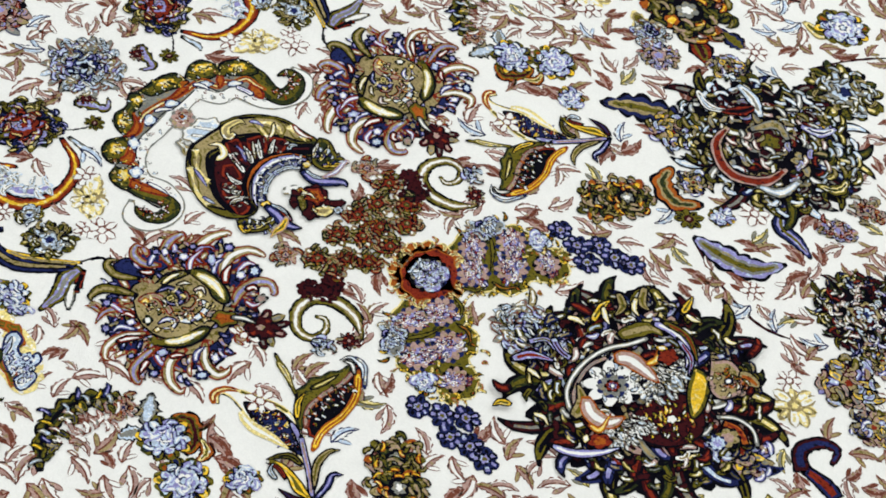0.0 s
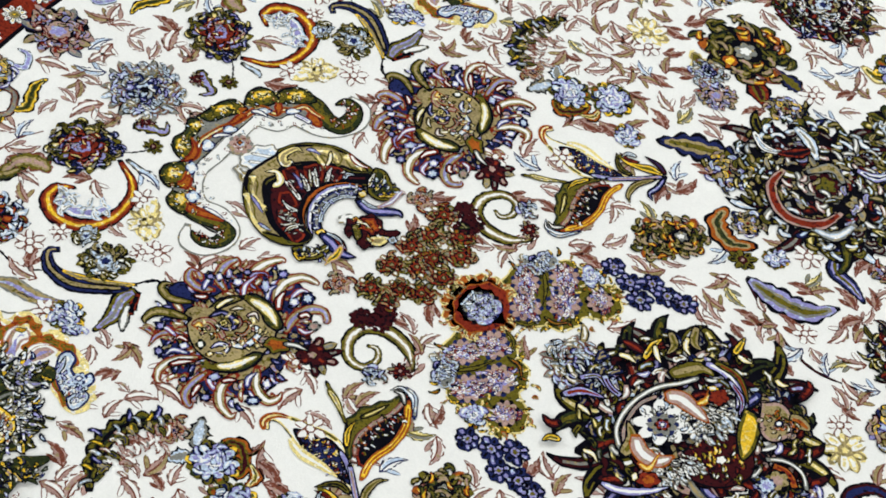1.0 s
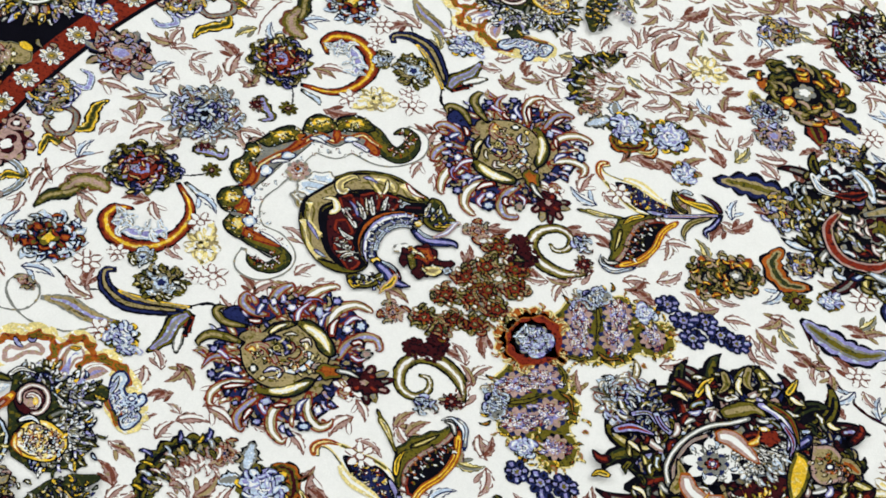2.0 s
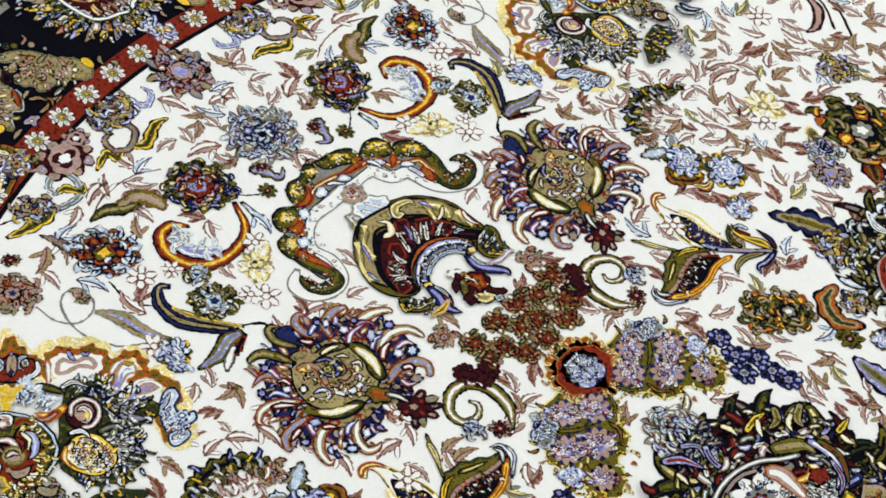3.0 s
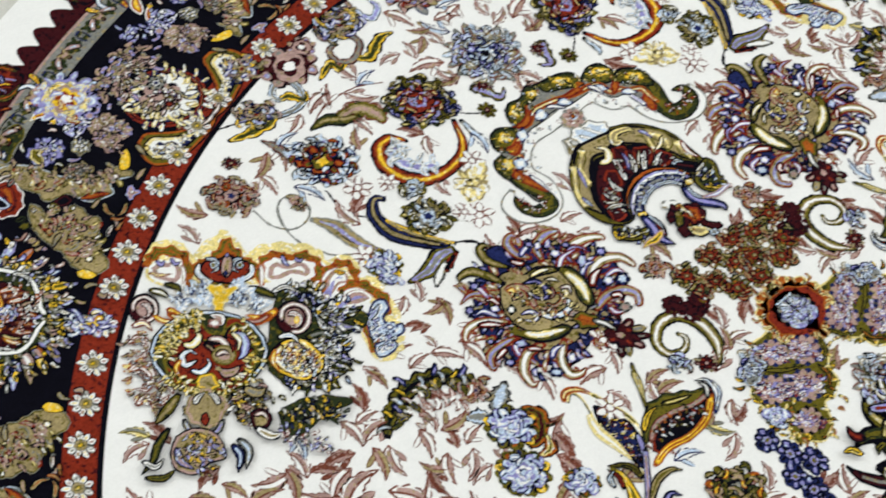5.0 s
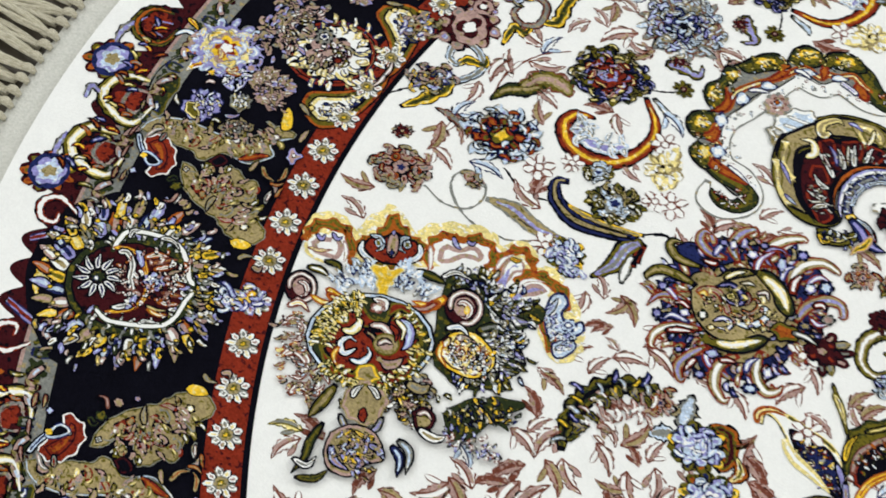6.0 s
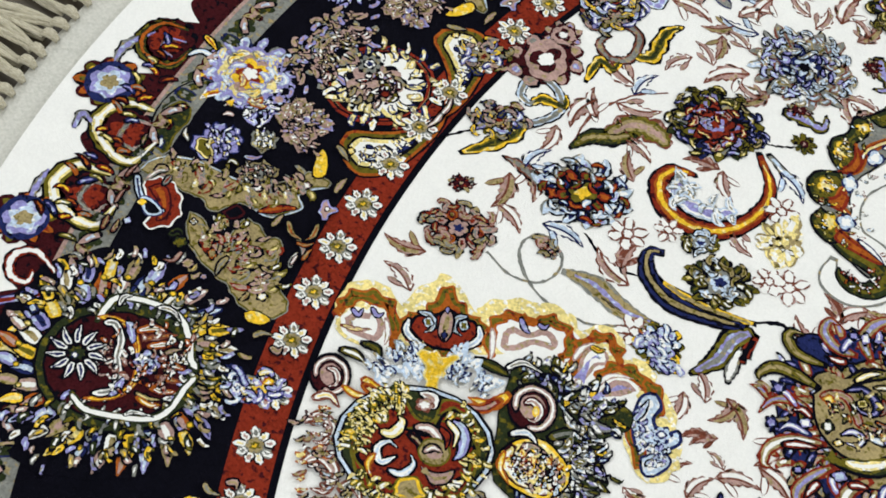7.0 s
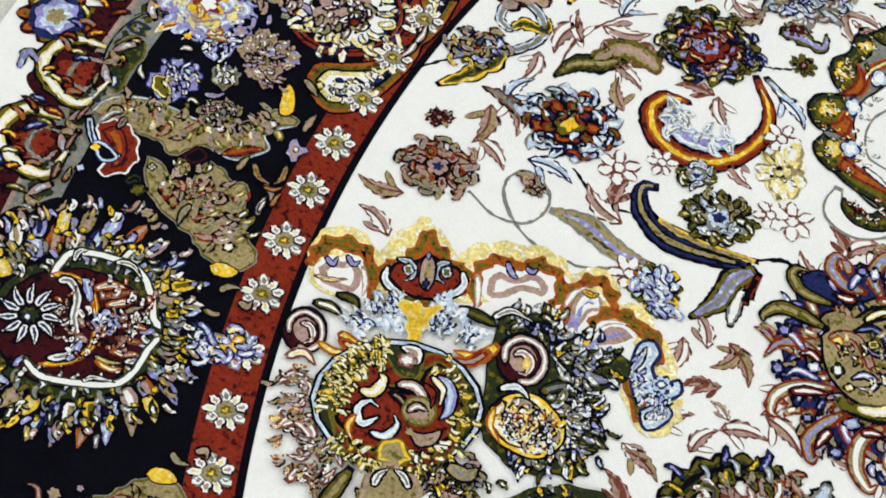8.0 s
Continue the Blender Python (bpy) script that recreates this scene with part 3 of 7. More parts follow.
ring("guard_edge_outer", 0.9980, 1.0010, -0.001, 0.0001, PILE["p"])
ring("scallop_ground", 1.0010, 1.0300, -0.001, 0.0001, PILE["b"], "dark red scalloped outer edge", 2880, 216, 0.016)
ring("woven_band", 1.0645, 1.0915, -0.009, -0.004, WOVEN, "plain off-white woven edge band")

# ---- the carpet: field figures ----

# paisley and its surroundings, on the mirror line
blossom("flower", "fan_flower", -0.697, 0.018, 0.042, 3, 0.9, False)
blossom("flower", "grey_flower", -0.580, 0.017, 0.046, 49, 0.95, False)

# gold-brown garland and rose bed
blossom("flower", "brown_rose", -0.258, 0.096, 0.017, 50, 0.9, False)
blossom("flower", "brown_rose", -0.252, 0.066, 0.018, 47, 0.9, False)
blossom("flower", "brown_rose", -0.216, 0.064, 0.018, 47, 0.9, False)
blossom("flower", "brown_rose", -0.260, 0.041, 0.016, 47, 0.9, False)
blossom("flower", "brown_rose", -0.234, 0.043, 0.017, 50, 0.9, False)
blossom("flower", "brown_rose", -0.241, 0.022, 0.017, 50, 0.9, False)
blossom("flower", "brown_rose", -0.213, 0.029, 0.017, 50, 0.9, False)
blossom("flower", "brown_rose", -0.261, 0.007, 0.017, 45, 0.9, False)
blossom("flower", "brown_rose", -0.260, -0.030, 0.017, 50, 0.9, False)
blossom("flower", "brown_rose", -0.238, -0.012, 0.016, 47, 0.9, False)
blossom("flower", "brown_rose", -0.219, -0.001, 0.017, 50, 0.9, False)
blossom("flower", "brown_rose", -0.229, 0.084, 0.018, 47, 0.9, False)
blossom("flower", "brown_rose", -0.241, -0.032, 0.016, 47, 0.9, False)
blossom("flower", "small_flower", -0.286, 0.097, 0.014, 51, 0.8, True)
blossom("berry", "berry", -0.245, 0.116, 0.014, 51, 0.9, True)
blossom("berry", "berry", -0.230, 0.107, 0.014, 45, 0.9, True)
blossom("berry", "berry", -0.232, 0.094, 0.014, 45, 0.9, True)
blossom("flower", "grey_flower", -0.152, 0.107, 0.019, 47, 0.7, True)
blossom("flower", "sky_rose", -0.101, 0.135, 0.016, 45, 0.7, True)
blossom("flower", "ink_flower", -0.091, 0.161, 0.015, 48, 0.9, True)
blossom("flower", "ink_flower", -0.068, 0.155, 0.015, 48, 0.9, True)
blossom("flower", "ink_flower", -0.050, 0.170, 0.015, 48, 0.9, True)
blossom("flower", "ink_flower", -0.049, 0.143, 0.016, 45, 0.9, True)
blossom("flower", "ink_flower", -0.030, 0.167, 0.016, 47, 0.9, True)
blossom("flower", "ink_flower", -0.012, 0.170, 0.016, 50, 0.9, True)

# scroll flowers and spirals
blossom("flower", "burgundy_flower", -0.255, -0.132, 0.029, 46, 0.85, True)
band("spiral", "kotw", [(-0.172, -0.084), (-0.190, -0.066), (-0.214, -0.061), (-0.235, -0.071), (-0.240, -0.093), (-0.228, -0.111), (-0.211, -0.111), (-0.206, -0.096), (-0.213, -0.085), (-0.223, -0.088)], [0.0028, 0.0151, 0.0179, 0.0160, 0.0141, 0.0123, 0.0104, 0.0085, 0.0066, 0.0038], 0, 0, 0, True)
blossom("flower", "burgundy_flower", -0.182, -0.091, 0.013, 39, 0.9, True)
blossom("flower", "grey_flower", -0.198, -0.110, 0.011, 38, 0.7, True)

# forked lily
blossom("flower", "yellow_star", -0.077, -0.171, 0.030, 40, 0.85, True)
blossom("flower", "sky_rose", -0.172, -0.275, 0.019, 39, 0.8, True)

# crescent wreath with roses
band("wreath", "kodk", [(-0.315, -0.379), (-0.334, -0.351), (-0.339, -0.321), (-0.330, -0.296), (-0.314, -0.280), (-0.299, -0.274)], [0.0068, 0.0165, 0.0194, 0.0185, 0.0146, 0.0049], 10, 0.5, 1, True)
trail("scrollwork", "kod kes kon kog kte knl", [(-0.317, -0.373), (-0.333, -0.349), (-0.337, -0.320), (-0.328, -0.298), (-0.311, -0.281)], 0.0075, 0.0139, 26, True)
trail("scrollwork", "cpw cww cpe", [(-0.315, -0.350), (-0.321, -0.328), (-0.314, -0.309), (-0.296, -0.296)], 0.0066, 0.0113, 20, True)
blossom("flower", "small_flower", -0.299, -0.282, 0.014, 39, 0.95, True)
band("leaf_fan", "kes", [(-0.273, -0.285), (-0.281, -0.269), (-0.289, -0.253)], [0.0075, 0.0213, 0.0032], 5, 0.5, 0, True)
band("leaf_fan", "kse", [(-0.268, -0.289), (-0.278, -0.299), (-0.285, -0.310)], [0.0064, 0.0171, 0.0032], 5, 0.5, 0, True)
blossom("rose", "sky_rose", -0.252, -0.284, 0.027, 39, 0.92, True)
blossom("rose", "sky_rose", -0.212, -0.309, 0.028, 39, 0.92, True)
band("curling_leaf", "kuob", [(-0.261, -0.263), (-0.245, -0.255), (-0.229, -0.269), (-0.226, -0.287)], [0.0047, 0.0170, 0.0170, 0.0038], 5, 0.3, 0, True)
band("curling_leaf", "kuyo", [(-0.215, -0.288), (-0.214, -0.272), (-0.230, -0.263)], [0.0038, 0.0141, 0.0028], 5, 0.3, 0, True)

# green flower on curled stem
blossom("flower", "green_half", -0.467, -0.178, 0.028, 48, 0.85, True)
band("curled_stem", "knkt", [(-0.507, -0.195), (-0.514, -0.205), (-0.500, -0.218), (-0.474, -0.219), (-0.450, -0.204), (-0.427, -0.186)], [0.0059, 0.0094, 0.0153, 0.0189, 0.0165, 0.0071], 0, 0, 0, True)
band("curled_stem", "kgt", [(-0.492, -0.214), (-0.467, -0.206), (-0.443, -0.192), (-0.427, -0.179)], [0.0038, 0.0085, 0.0085, 0.0028], 0, 0, 0, True)
vine("k", [(-0.551, -0.234), (-0.522, -0.237), (-0.497, -0.221)], 0.0019, True)
vine("k", [(-0.431, -0.181), (-0.418, -0.164), (-0.403, -0.160)], 0.0029, True)
band("hanging_leaf", "kole", [(-0.423, -0.184), (-0.427, -0.201), (-0.421, -0.223), (-0.423, -0.248)], [0.0082, 0.0200, 0.0177, 0.0029], 0, 0, 0, True)
band("hanging_leaf", "krk", [(-0.421, -0.184), (-0.413, -0.205), (-0.409, -0.205)], [0.0059, 0.0118, 0.0035], 0, 0, 0, True)
band("hanging_leaf", "kew", [(-0.420, -0.199), (-0.411, -0.218), (-0.403, -0.230)], [0.0053, 0.0128, 0.0032], 0, 0, 0, True)
blossom("flower", "sky_rose", -0.453, -0.250, 0.020, 49, 0.9, True)
blossom("flower", "floret", -0.469, -0.258, 0.014, 51, 1, True)
blossom("flower", "sky_rose", -0.438, -0.258, 0.013, 45, 0.6, True)

# red hook flower, pod and blue flower
blossom("flower", "red_flower", -0.575, -0.084, 0.038, 49, 0.92, True)
blossom("bud", "ink_flower", -0.548, -0.066, 0.009, 49, 1, True)
blossom("flower", "olive_flower", -0.526, -0.036, 0.011, 49, 1, True)
vine("k", [(-0.542, -0.062), (-0.534, -0.054), (-0.526, -0.042)], 0.0016, True)
band("hook", "krug", [(-0.539, -0.072), (-0.510, -0.087), (-0.497, -0.110), (-0.498, -0.141), (-0.513, -0.162), (-0.537, -0.168), (-0.556, -0.158), (-0.560, -0.141), (-0.546, -0.128)], [0.0053, 0.0107, 0.0139, 0.0171, 0.0192, 0.0192, 0.0171, 0.0128, 0.0032], 0, 0, 0, True)
band("hook_lining", "swl", [(-0.507, -0.124), (-0.514, -0.141), (-0.532, -0.152), (-0.547, -0.151), (-0.545, -0.138)], [0.0053, 0.0128, 0.0139, 0.0107, 0.0032], 6, 0.5, 0, True)
band("hook_shoot", "kes", [(-0.534, -0.067), (-0.513, -0.068), (-0.506, -0.064)], [0.0043, 0.0085, 0.0021], 0, 0, 0, True)
trail("scrollwork", "swe sew esw", [(-0.507, -0.124), (-0.515, -0.140), (-0.533, -0.151), (-0.545, -0.150), (-0.545, -0.138)], 0.0064, 0.0117, 16, True)
blossom("flower", "green_half", -0.500, -0.167, 0.016, 47, 0.6, True)
band("pod", "kdot", [(-0.615, -0.196), (-0.615, -0.175), (-0.606, -0.161), (-0.598, -0.141)], [0.0032, 0.0149, 0.0181, 0.0043], 0, 0, 0, True)
band("pod", "cotp", [(-0.610, -0.169), (-0.607, -0.140), (-0.591, -0.129), (-0.577, -0.131)], [0.0082, 0.0236, 0.0236, 0.0059], 6, 0.3, 0, True)
vine("c", [(-0.616, -0.195), (-0.631, -0.157), (-0.628, -0.119), (-0.617, -0.095)], 0.0019, True)
blossom("flower", "blue_flower", -0.579, -0.213, 0.037, 49, 0.92, True)
band("bud_leaf", "kce", [(-0.598, -0.234), (-0.618, -0.236), (-0.636, -0.243)], [0.0094, 0.0113, 0.0019], 5, 0.5, 0, True)
blossom("flower", "small_flower", -0.601, -0.310, 0.028, 49, 0.9, True)
blossom("flower", "burgundy_flower", -0.631, -0.284, 0.011, 49, 0.8, True)
vine("e", [(-0.576, -0.305), (-0.549, -0.302), (-0.534, -0.284), (-0.542, -0.263), (-0.563, -0.260), (-0.569, -0.275), (-0.556, -0.290), (-0.526, -0.296), (-0.494, -0.283), (-0.474, -0.258)], 0.0024, True)
blossom("bud", "small_flower", -0.552, -0.266, 0.008, 50, 1, True)
band("trumpet", "ettl", [(-0.535, -0.269), (-0.513, -0.257), (-0.487, -0.253), (-0.466, -0.241)], [0.0047, 0.0179, 0.0170, 0.0028], 0, 0, 0, True)
band("trumpet", "kgl", [(-0.506, -0.260), (-0.486, -0.254), (-0.464, -0.239)], [0.0028, 0.0066, 0.0019], 0, 0, 0, True)
blossom("puff", "straw_puff", -0.470, -0.117, 0.018, 49, 1.1, True)
blossom("floret", "floret", -0.489, -0.095, 0.015, 48, 1, True)
blossom("floret", "floret", -0.449, -0.146, 0.013, 51, 1, True)
blossom("floret", "floret", -0.521, -0.180, 0.012, 48, 1, True)
band("curling_leaf", "kol", [(-0.558, -0.029), (-0.546, -0.020), (-0.529, -0.013), (-0.537, -0.000)], [0.0084, 0.0156, 0.0084, 0.0024], 4, 0.4, 0, True)
blossom("bud", "burgundy_flower", -0.552, -0.016, 0.011, 49, 0.8, True)

# scrolls that grow from the border
band("scroll", "kse", [(-0.670, -0.239), (-0.648, -0.208), (-0.646, -0.178), (-0.666, -0.168), (-0.681, -0.177), (-0.674, -0.194), (-0.663, -0.195), (-0.663, -0.186)], [0.0043, 0.0075, 0.0085, 0.0075, 0.0075, 0.0075, 0.0064, 0.0032], 0, 0, 0, True)
band("scroll", "kce", [(-0.717, -0.099), (-0.696, -0.104), (-0.688, -0.082), (-0.670, -0.078), (-0.657, -0.099), (-0.666, -0.113), (-0.681, -0.110), (-0.683, -0.097)], [0.0043, 0.0075, 0.0096, 0.0085, 0.0085, 0.0085, 0.0075, 0.0043], 0, 0, 0, True)
blossom("flower", "dull_bunch", -0.662, -0.224, 0.023, 67, 0.6, True)
blossom("flower", "dull_bunch", -0.700, -0.078, 0.029, 84, 0.6, True)
blossom("scroll_figure", "pink_curl", -0.689, -0.157, 0.034, 80, 0.75, True)
blossom("scroll_figure", "pink_curl", -0.701, -0.130, 0.016, 68, 0.9, True)
band("scroll", "kgod", [(-0.653, -0.269), (-0.648, -0.245), (-0.646, -0.221), (-0.652, -0.207)], [0.0047, 0.0130, 0.0130, 0.0024], 4, 0.4, 0, True)
band("scroll", "kgod", [(-0.661, -0.195), (-0.661, -0.184), (-0.648, -0.174), (-0.655, -0.165)], [0.0032, 0.0107, 0.0096, 0.0021], 4, 0.4, 0, True)
band("scroll", "kgod", [(-0.657, -0.145), (-0.667, -0.122), (-0.656, -0.117), (-0.661, -0.104)], [0.0032, 0.0117, 0.0096, 0.0021], 4, 0.4, 0, True)
band("scroll", "kgod", [(-0.658, -0.096), (-0.650, -0.082), (-0.662, -0.057), (-0.660, -0.039)], [0.0048, 0.0144, 0.0120, 0.0024], 5, 0.4, 0, True)
band("scroll", "ksl", [(-0.703, -0.051), (-0.687, -0.044), (-0.696, -0.028), (-0.709, -0.030)], [0.0039, 0.0091, 0.0078, 0.0026], 0, 0, 0, True)
vine("k", [(-0.673, -0.279), (-0.666, -0.250), (-0.657, -0.229)], 0.0019, True)

# forked lily
m = Motif("lily", 0.0004)
m.patch("kyw", 1, -153.5, -223.5, -179, -222.5, -198.5, -225.5, -217, -217.5, -232.5, -213.5, -240, -216.5, -235.5, -224.5, -240.5, -226, -247, -219, -242, -209, -229.5, -200, -210.5, -195.5, -186, -190, -167.5, -196.5, -143.5, -215.5, -128, -233)
m.patch("kkn", 1.5, -144, -223.5, -165, -225, -189, -225.5, -205, -219, -219.5, -209.5, -208.5, -202.5, -185.5, -195.5, -166.5, -203)
m.taper("ury", 8, -239, -228, -245.5, -219.5, -240, -207.5, -226, -200.5)
m.cord("yo", 5, -231, -202.5, -212.5, -197.5, -193.5, -193, -180, -192.5)
m.flecks("kne kbe kow krw kpw kgu kls kye", 6.5, 60, 9, -209.5, -215, -192, -212.5, -173.5, -213, -153, -219.5)
m.taper("kl", 7.5, -175.5, -199, -158.5, -208.5, -141.5, -225)
m.taper("yyw", 11, -215.5, -220, -198.5, -225.5, -178, -224, -159, -224)
m.frill("kdo", 1.5, -167, -200, -185.5, -176, -187, -157, -180, -139, -171, -124.5, -164.5, -113, -159, -136, -167, -156.5, -169.5, -176.5, -160.5, -198.5)
m.taper("kgo", 8, -170, -194.5, -179.5, -179, -181.5, -164.5)
m.taper("koy", 7, -180, -159.5, -173.5, -144.5, -168, -128.5)
m.frill("krk", 1.5, -152, -203, -168.5, -178, -167.5, -153, -160, -129, -162.5, -108, -150.5, -115, -140.5, -139, -140.5, -165.5, -142, -193)
m.cord("cpe", 5, -159, -197.5, -169, -178.5, -167, -156.5, -160.5, -135.5, -159.5, -114.5)
m.cord("ugu", 7.5, -140.5, -213, -145, -189, -140, -163, -143, -137.5, -157, -112.5)
m.flecks("kre kut kow kbs kws kdo", 6.5, 46, 7, -157.5, -188.5, -157, -168.5, -155.5, -147.5, -153.5, -129.5)
m.taper("ksw", 6.5, -140.5, -127, -154, -109.5, -169.5, -105.5, -177, -115)
m.taper("kew", 7, -156, -120, -165.5, -111.5, -174, -114)
m.cord("nes", 4.5, -167.5, -102.5, -154, -105.5, -140.5, -127)
m.cord("klp", 6.5, -159, -205, -142, -222, -125.5, -238.5, -113, -254)
m.patch("kgo", 1.5, -169, -245, -154.5, -239.5, -133.5, -243.5, -113, -254, -129.5, -258, -144.5, -249.5)
m.taper("kok", 8.5, -139, -230.5, -155, -230.5, -168.5, -246)
m.taper("krb", 6.5, -142.5, -252, -154.5, -246.5, -166.5, -249)
m.taper("kse", 6.5, -148.5, -257, -158.5, -253.5, -161, -244.5)
m.taper("kbn", 8.5, -112, -257, -125.5, -263.5, -142.5, -263.5)
m.taper("kto", 9, -117, -245, -129, -222.5, -129, -205, -121.5, -195.5)
m.taper("knl", 8.5, -111, -256, -110, -235, -112.5, -222, -104.5, -215.5)
m.cord("kot", 4.5, -228.5, -147, -208.5, -159, -183.5, -174.5)
m.taper("oyt", 8, -221.5, -153, -208, -158.5, -191.5, -169)
m.finish(True)
# rose bed
m = Motif("rose_bed", 0.0004)
m.frill("yo", 2.5, -169.5, 82, -160, 104.5, -139.5, 126.5, -118.5, 137, -98, 124.5, -80, 140, -61.5, 128, -59, 103, -81, 84, -82.5, 64.5, -105.5, 47.5, -124, 34.5, -142.5, 32.5, -161.5, 52)
m.flecks("oyu kou oyg uto kgo", 9, 60, 6.5, -163.5, 82.5, -151, 112, -122, 137, -96.5, 116.5, -80, 140, -60, 111, -80, 71.5, -109, 42.5, -138, 36)
m.frill("yu", 2, -196.5, 13, -201.5, 36.5, -192, 53.5, -178.5, 63.5, -162.5, 65, -143.5, 58, -130, 34, -131.5, 15, -147, -2.5, -167.5, -11, -185.5, -4)
m.flecks("bte uty btp yto", 8.5, 40, 6, -194.5, 15, -190.5, 45.5, -167, 61, -139.5, 43.5, -142, 10.5, -165, -4.5)
m.frill("ur", 2, -186.5, 13, -189, 30.5, -182, 48, -165, 58, -148, 50, -138, 31.5, -144.5, 14.5, -162.5, 2, -176.5, 3)
m.bloom("ke", -165, 26.5, 16.5, 14, 10.5, -16.5, 9)
m.bloom("nsl", -174, 25, 8.5, 7.5, 6, -9.5, 6)
m.bloom("nls", -155.5, 30, 8.5, 7.5, 6, -9.5, 6)
m.bloom("lse", -163, 15, 8, 6.5, 3.5, -6, 5)
m.taper("kow", 5, -172, 43, -167, 29.5, -156, 20.5)
m.flecks("nls esl lse ksw", 8, 30, 13.5, -177.5, 20, -166, 28, -152.5, 32.5)
m.bloom("npl", -148.5, 81.5, 12.5, 10.5, 9, -14.5, 9)
m.bloom("npl", -122, 113.5, 13.5, 11.5, 9, -15, 9)
m.bloom("npl", -131, 54.5, 14, 12, 9, -15, 9)
m.bloom("npl", -105, 85.5, 15, 13, 9.5, -16, 9)
m.bloom("kpl", -79, 113, 12, 10.5, 7.5, -13, 8)
m.flecks("rpw nlw npl lpw nrp wpl nwp", 7, 36, 13, -155, 76, -142.5, 86.5)
m.flecks("rpw nlw npl lpw nrp wpl nwp", 7, 36, 13, -128.5, 108, -115, 119.5)
m.flecks("rpw nlw npl lpw nrp wpl nwp", 7, 40, 14, -138, 48.5, -123, 61)
m.flecks("rpw nlw npl lpw nrp wpl nwp", 7, 42, 14.5, -112.5, 79, -96.5, 92.5)
m.flecks("rpw nlw npl lpw nrp wpl", 6.5, 30, 11, -85, 108, -73, 118.5)
m.taper("ko", 5.5, -142, 105.5, -129, 89, -120, 69.5)
m.taper("kou", 5.5, -112, 58, -98.5, 58.5, -87, 72)
m.taper("ko", 5, -132, 32, -119, 37.5, -112.5, 50.5)
m.frill("se", 1.5, -156, 103, -152.5, 120, -141.5, 129.5, -138.5, 113.5)
m.flecks("nse ksw nsl", 7, 18, 8, -155.5, 108, -142, 124.5)
m.finish(True)
# paisley beside the mirror line
m = Motif("paisley", 0.0004)
m.cord("ew", 17, -422.5, 158, -403.5, 156, -393, 137, -400.5, 114, -417.5, 98.5, -444.5, 92, -453.5, 73, -473.5, 62, -474, 28.5, -472.5, -2, -473, -27.5, -462.5, -49, -444.5, -61, -422, -57, -402, -66.5, -398.5, -85.5, -410, -104.5, -428, -106, -439, -89)
m.patch("ke", 1.5, -480, 102, -481.5, 115.5, -472, 130, -457, 135.5, -438.5, 129.5, -418.5, 121.5, -411.5, 106, -428.5, 100.5, -450, 98.5, -457, 81, -476, 75.5, -477.5, 59.5, -478, 33, -482.5, 18.5, -480, -6.5, -479, -25.5, -470, -41, -460.5, -48.5, -453.5, -62.5, -436.5, -66.5, -417.5, -64.5, -411.5, -79.5, -435, -82.5, -450.5, -84.5, -462.5, -86, -474.5, -80, -477.5, -66, -488, -67, -500.5, -59, -503.5, -44.5, -495, -30, -509, -26, -519.5, -13, -517, 1.5, -525.5, 17.5, -520.5, 28, -516.5, 57, -507.5, 72, -496, 73.5, -503.5, 89, -498, 105.5)
m.flecks("ewe esw cww", 6, 44, 6, -401.5, 115, -426.5, 98, -453, 79, -473.5, 62, -477, 25, -476.5, -14.5, -463, -43.5, -437.5, -58.5, -408, -62.5)
m.taper("kdo", 23.5, -467.5, 129, -442.5, 125, -419.5, 116, -404.5, 118.5, -402, 136, -409, 149, -421, 150, -426.5, 138.5)
m.taper("kdo", 18.5, -459, -80, -437, -76, -416.5, -69.5, -403.5, -72, -403.5, -87, -413.5, -96, -425, -96.5, -431, -92.5)
m.patch("kdo", 2, -479, 101, -480, 115.5, -471.5, 129.5, -455.5, 135, -442.5, 129, -449.5, 116.5, -463, 105, -470.5, 96.5)
m.patch("kdo", 2, -497, 72.5, -503, 88.5, -497.5, 104.5, -482.5, 109, -472, 102, -477, 84, -485.5, 76)
m.patch("kdo", 2, -520.5, 26, -515.5, 56.5, -507, 71.5, -495, 72.5, -487.5, 69, -495, 50.5, -505.5, 29)
m.patch("kdo", 2, -517.5, 26.5, -524.5, 16.5, -517, 1.5, -519.5, -13, -509, -26.5, -494, -29.5, -490, -15.5, -504, -1, -505.5, 15)
m.patch("kdo", 2, -493, -30.5, -502.5, -44, -500, -58.5, -486, -67, -477, -63.5, -473, -44.5, -481, -32)
m.patch("kdo", 2, -477.5, -66, -474.5, -80, -462.5, -85.5, -449.5, -84, -446, -71, -456, -63)
m.cord("ury", 8, -423.5, 115.5, -434, 113, -447.5, 114, -454, 101.5, -463, 93.5, -464, 85, -478.5, 82, -483, 73, -484.5, 58.5, -489, 39, -494, 21, -495.5, 1.5, -488.5, -13.5, -485.5, -23.5)
m.cord("ury", 7, -480.5, -34, -477, -45, -472.5, -53.5, -461.5, -54, -459.5, -64.5, -450.5, -69.5, -434, -66, -417.5, -62.5)
m.patch("ru", 2.5, -471, 91, -473.5, 100.5, -464.5, 99, -460, 89.5, -461, 83.5)
m.patch("ru", 2.5, -492.5, 70.5, -492, 61.5, -483.5, 64.5, -484.5, 45.5, -491, 37, -492, 52)
m.patch("ru", 3, -441.5, 111.5, -427, 113, -418.5, 105, -423, 99.5, -437, 101)
m.patch("ru", 2.5, -507.5, 1, -495.5, -3.5, -487, -11.5, -485.5, -23.5, -494, -31.5, -495.5, -14)
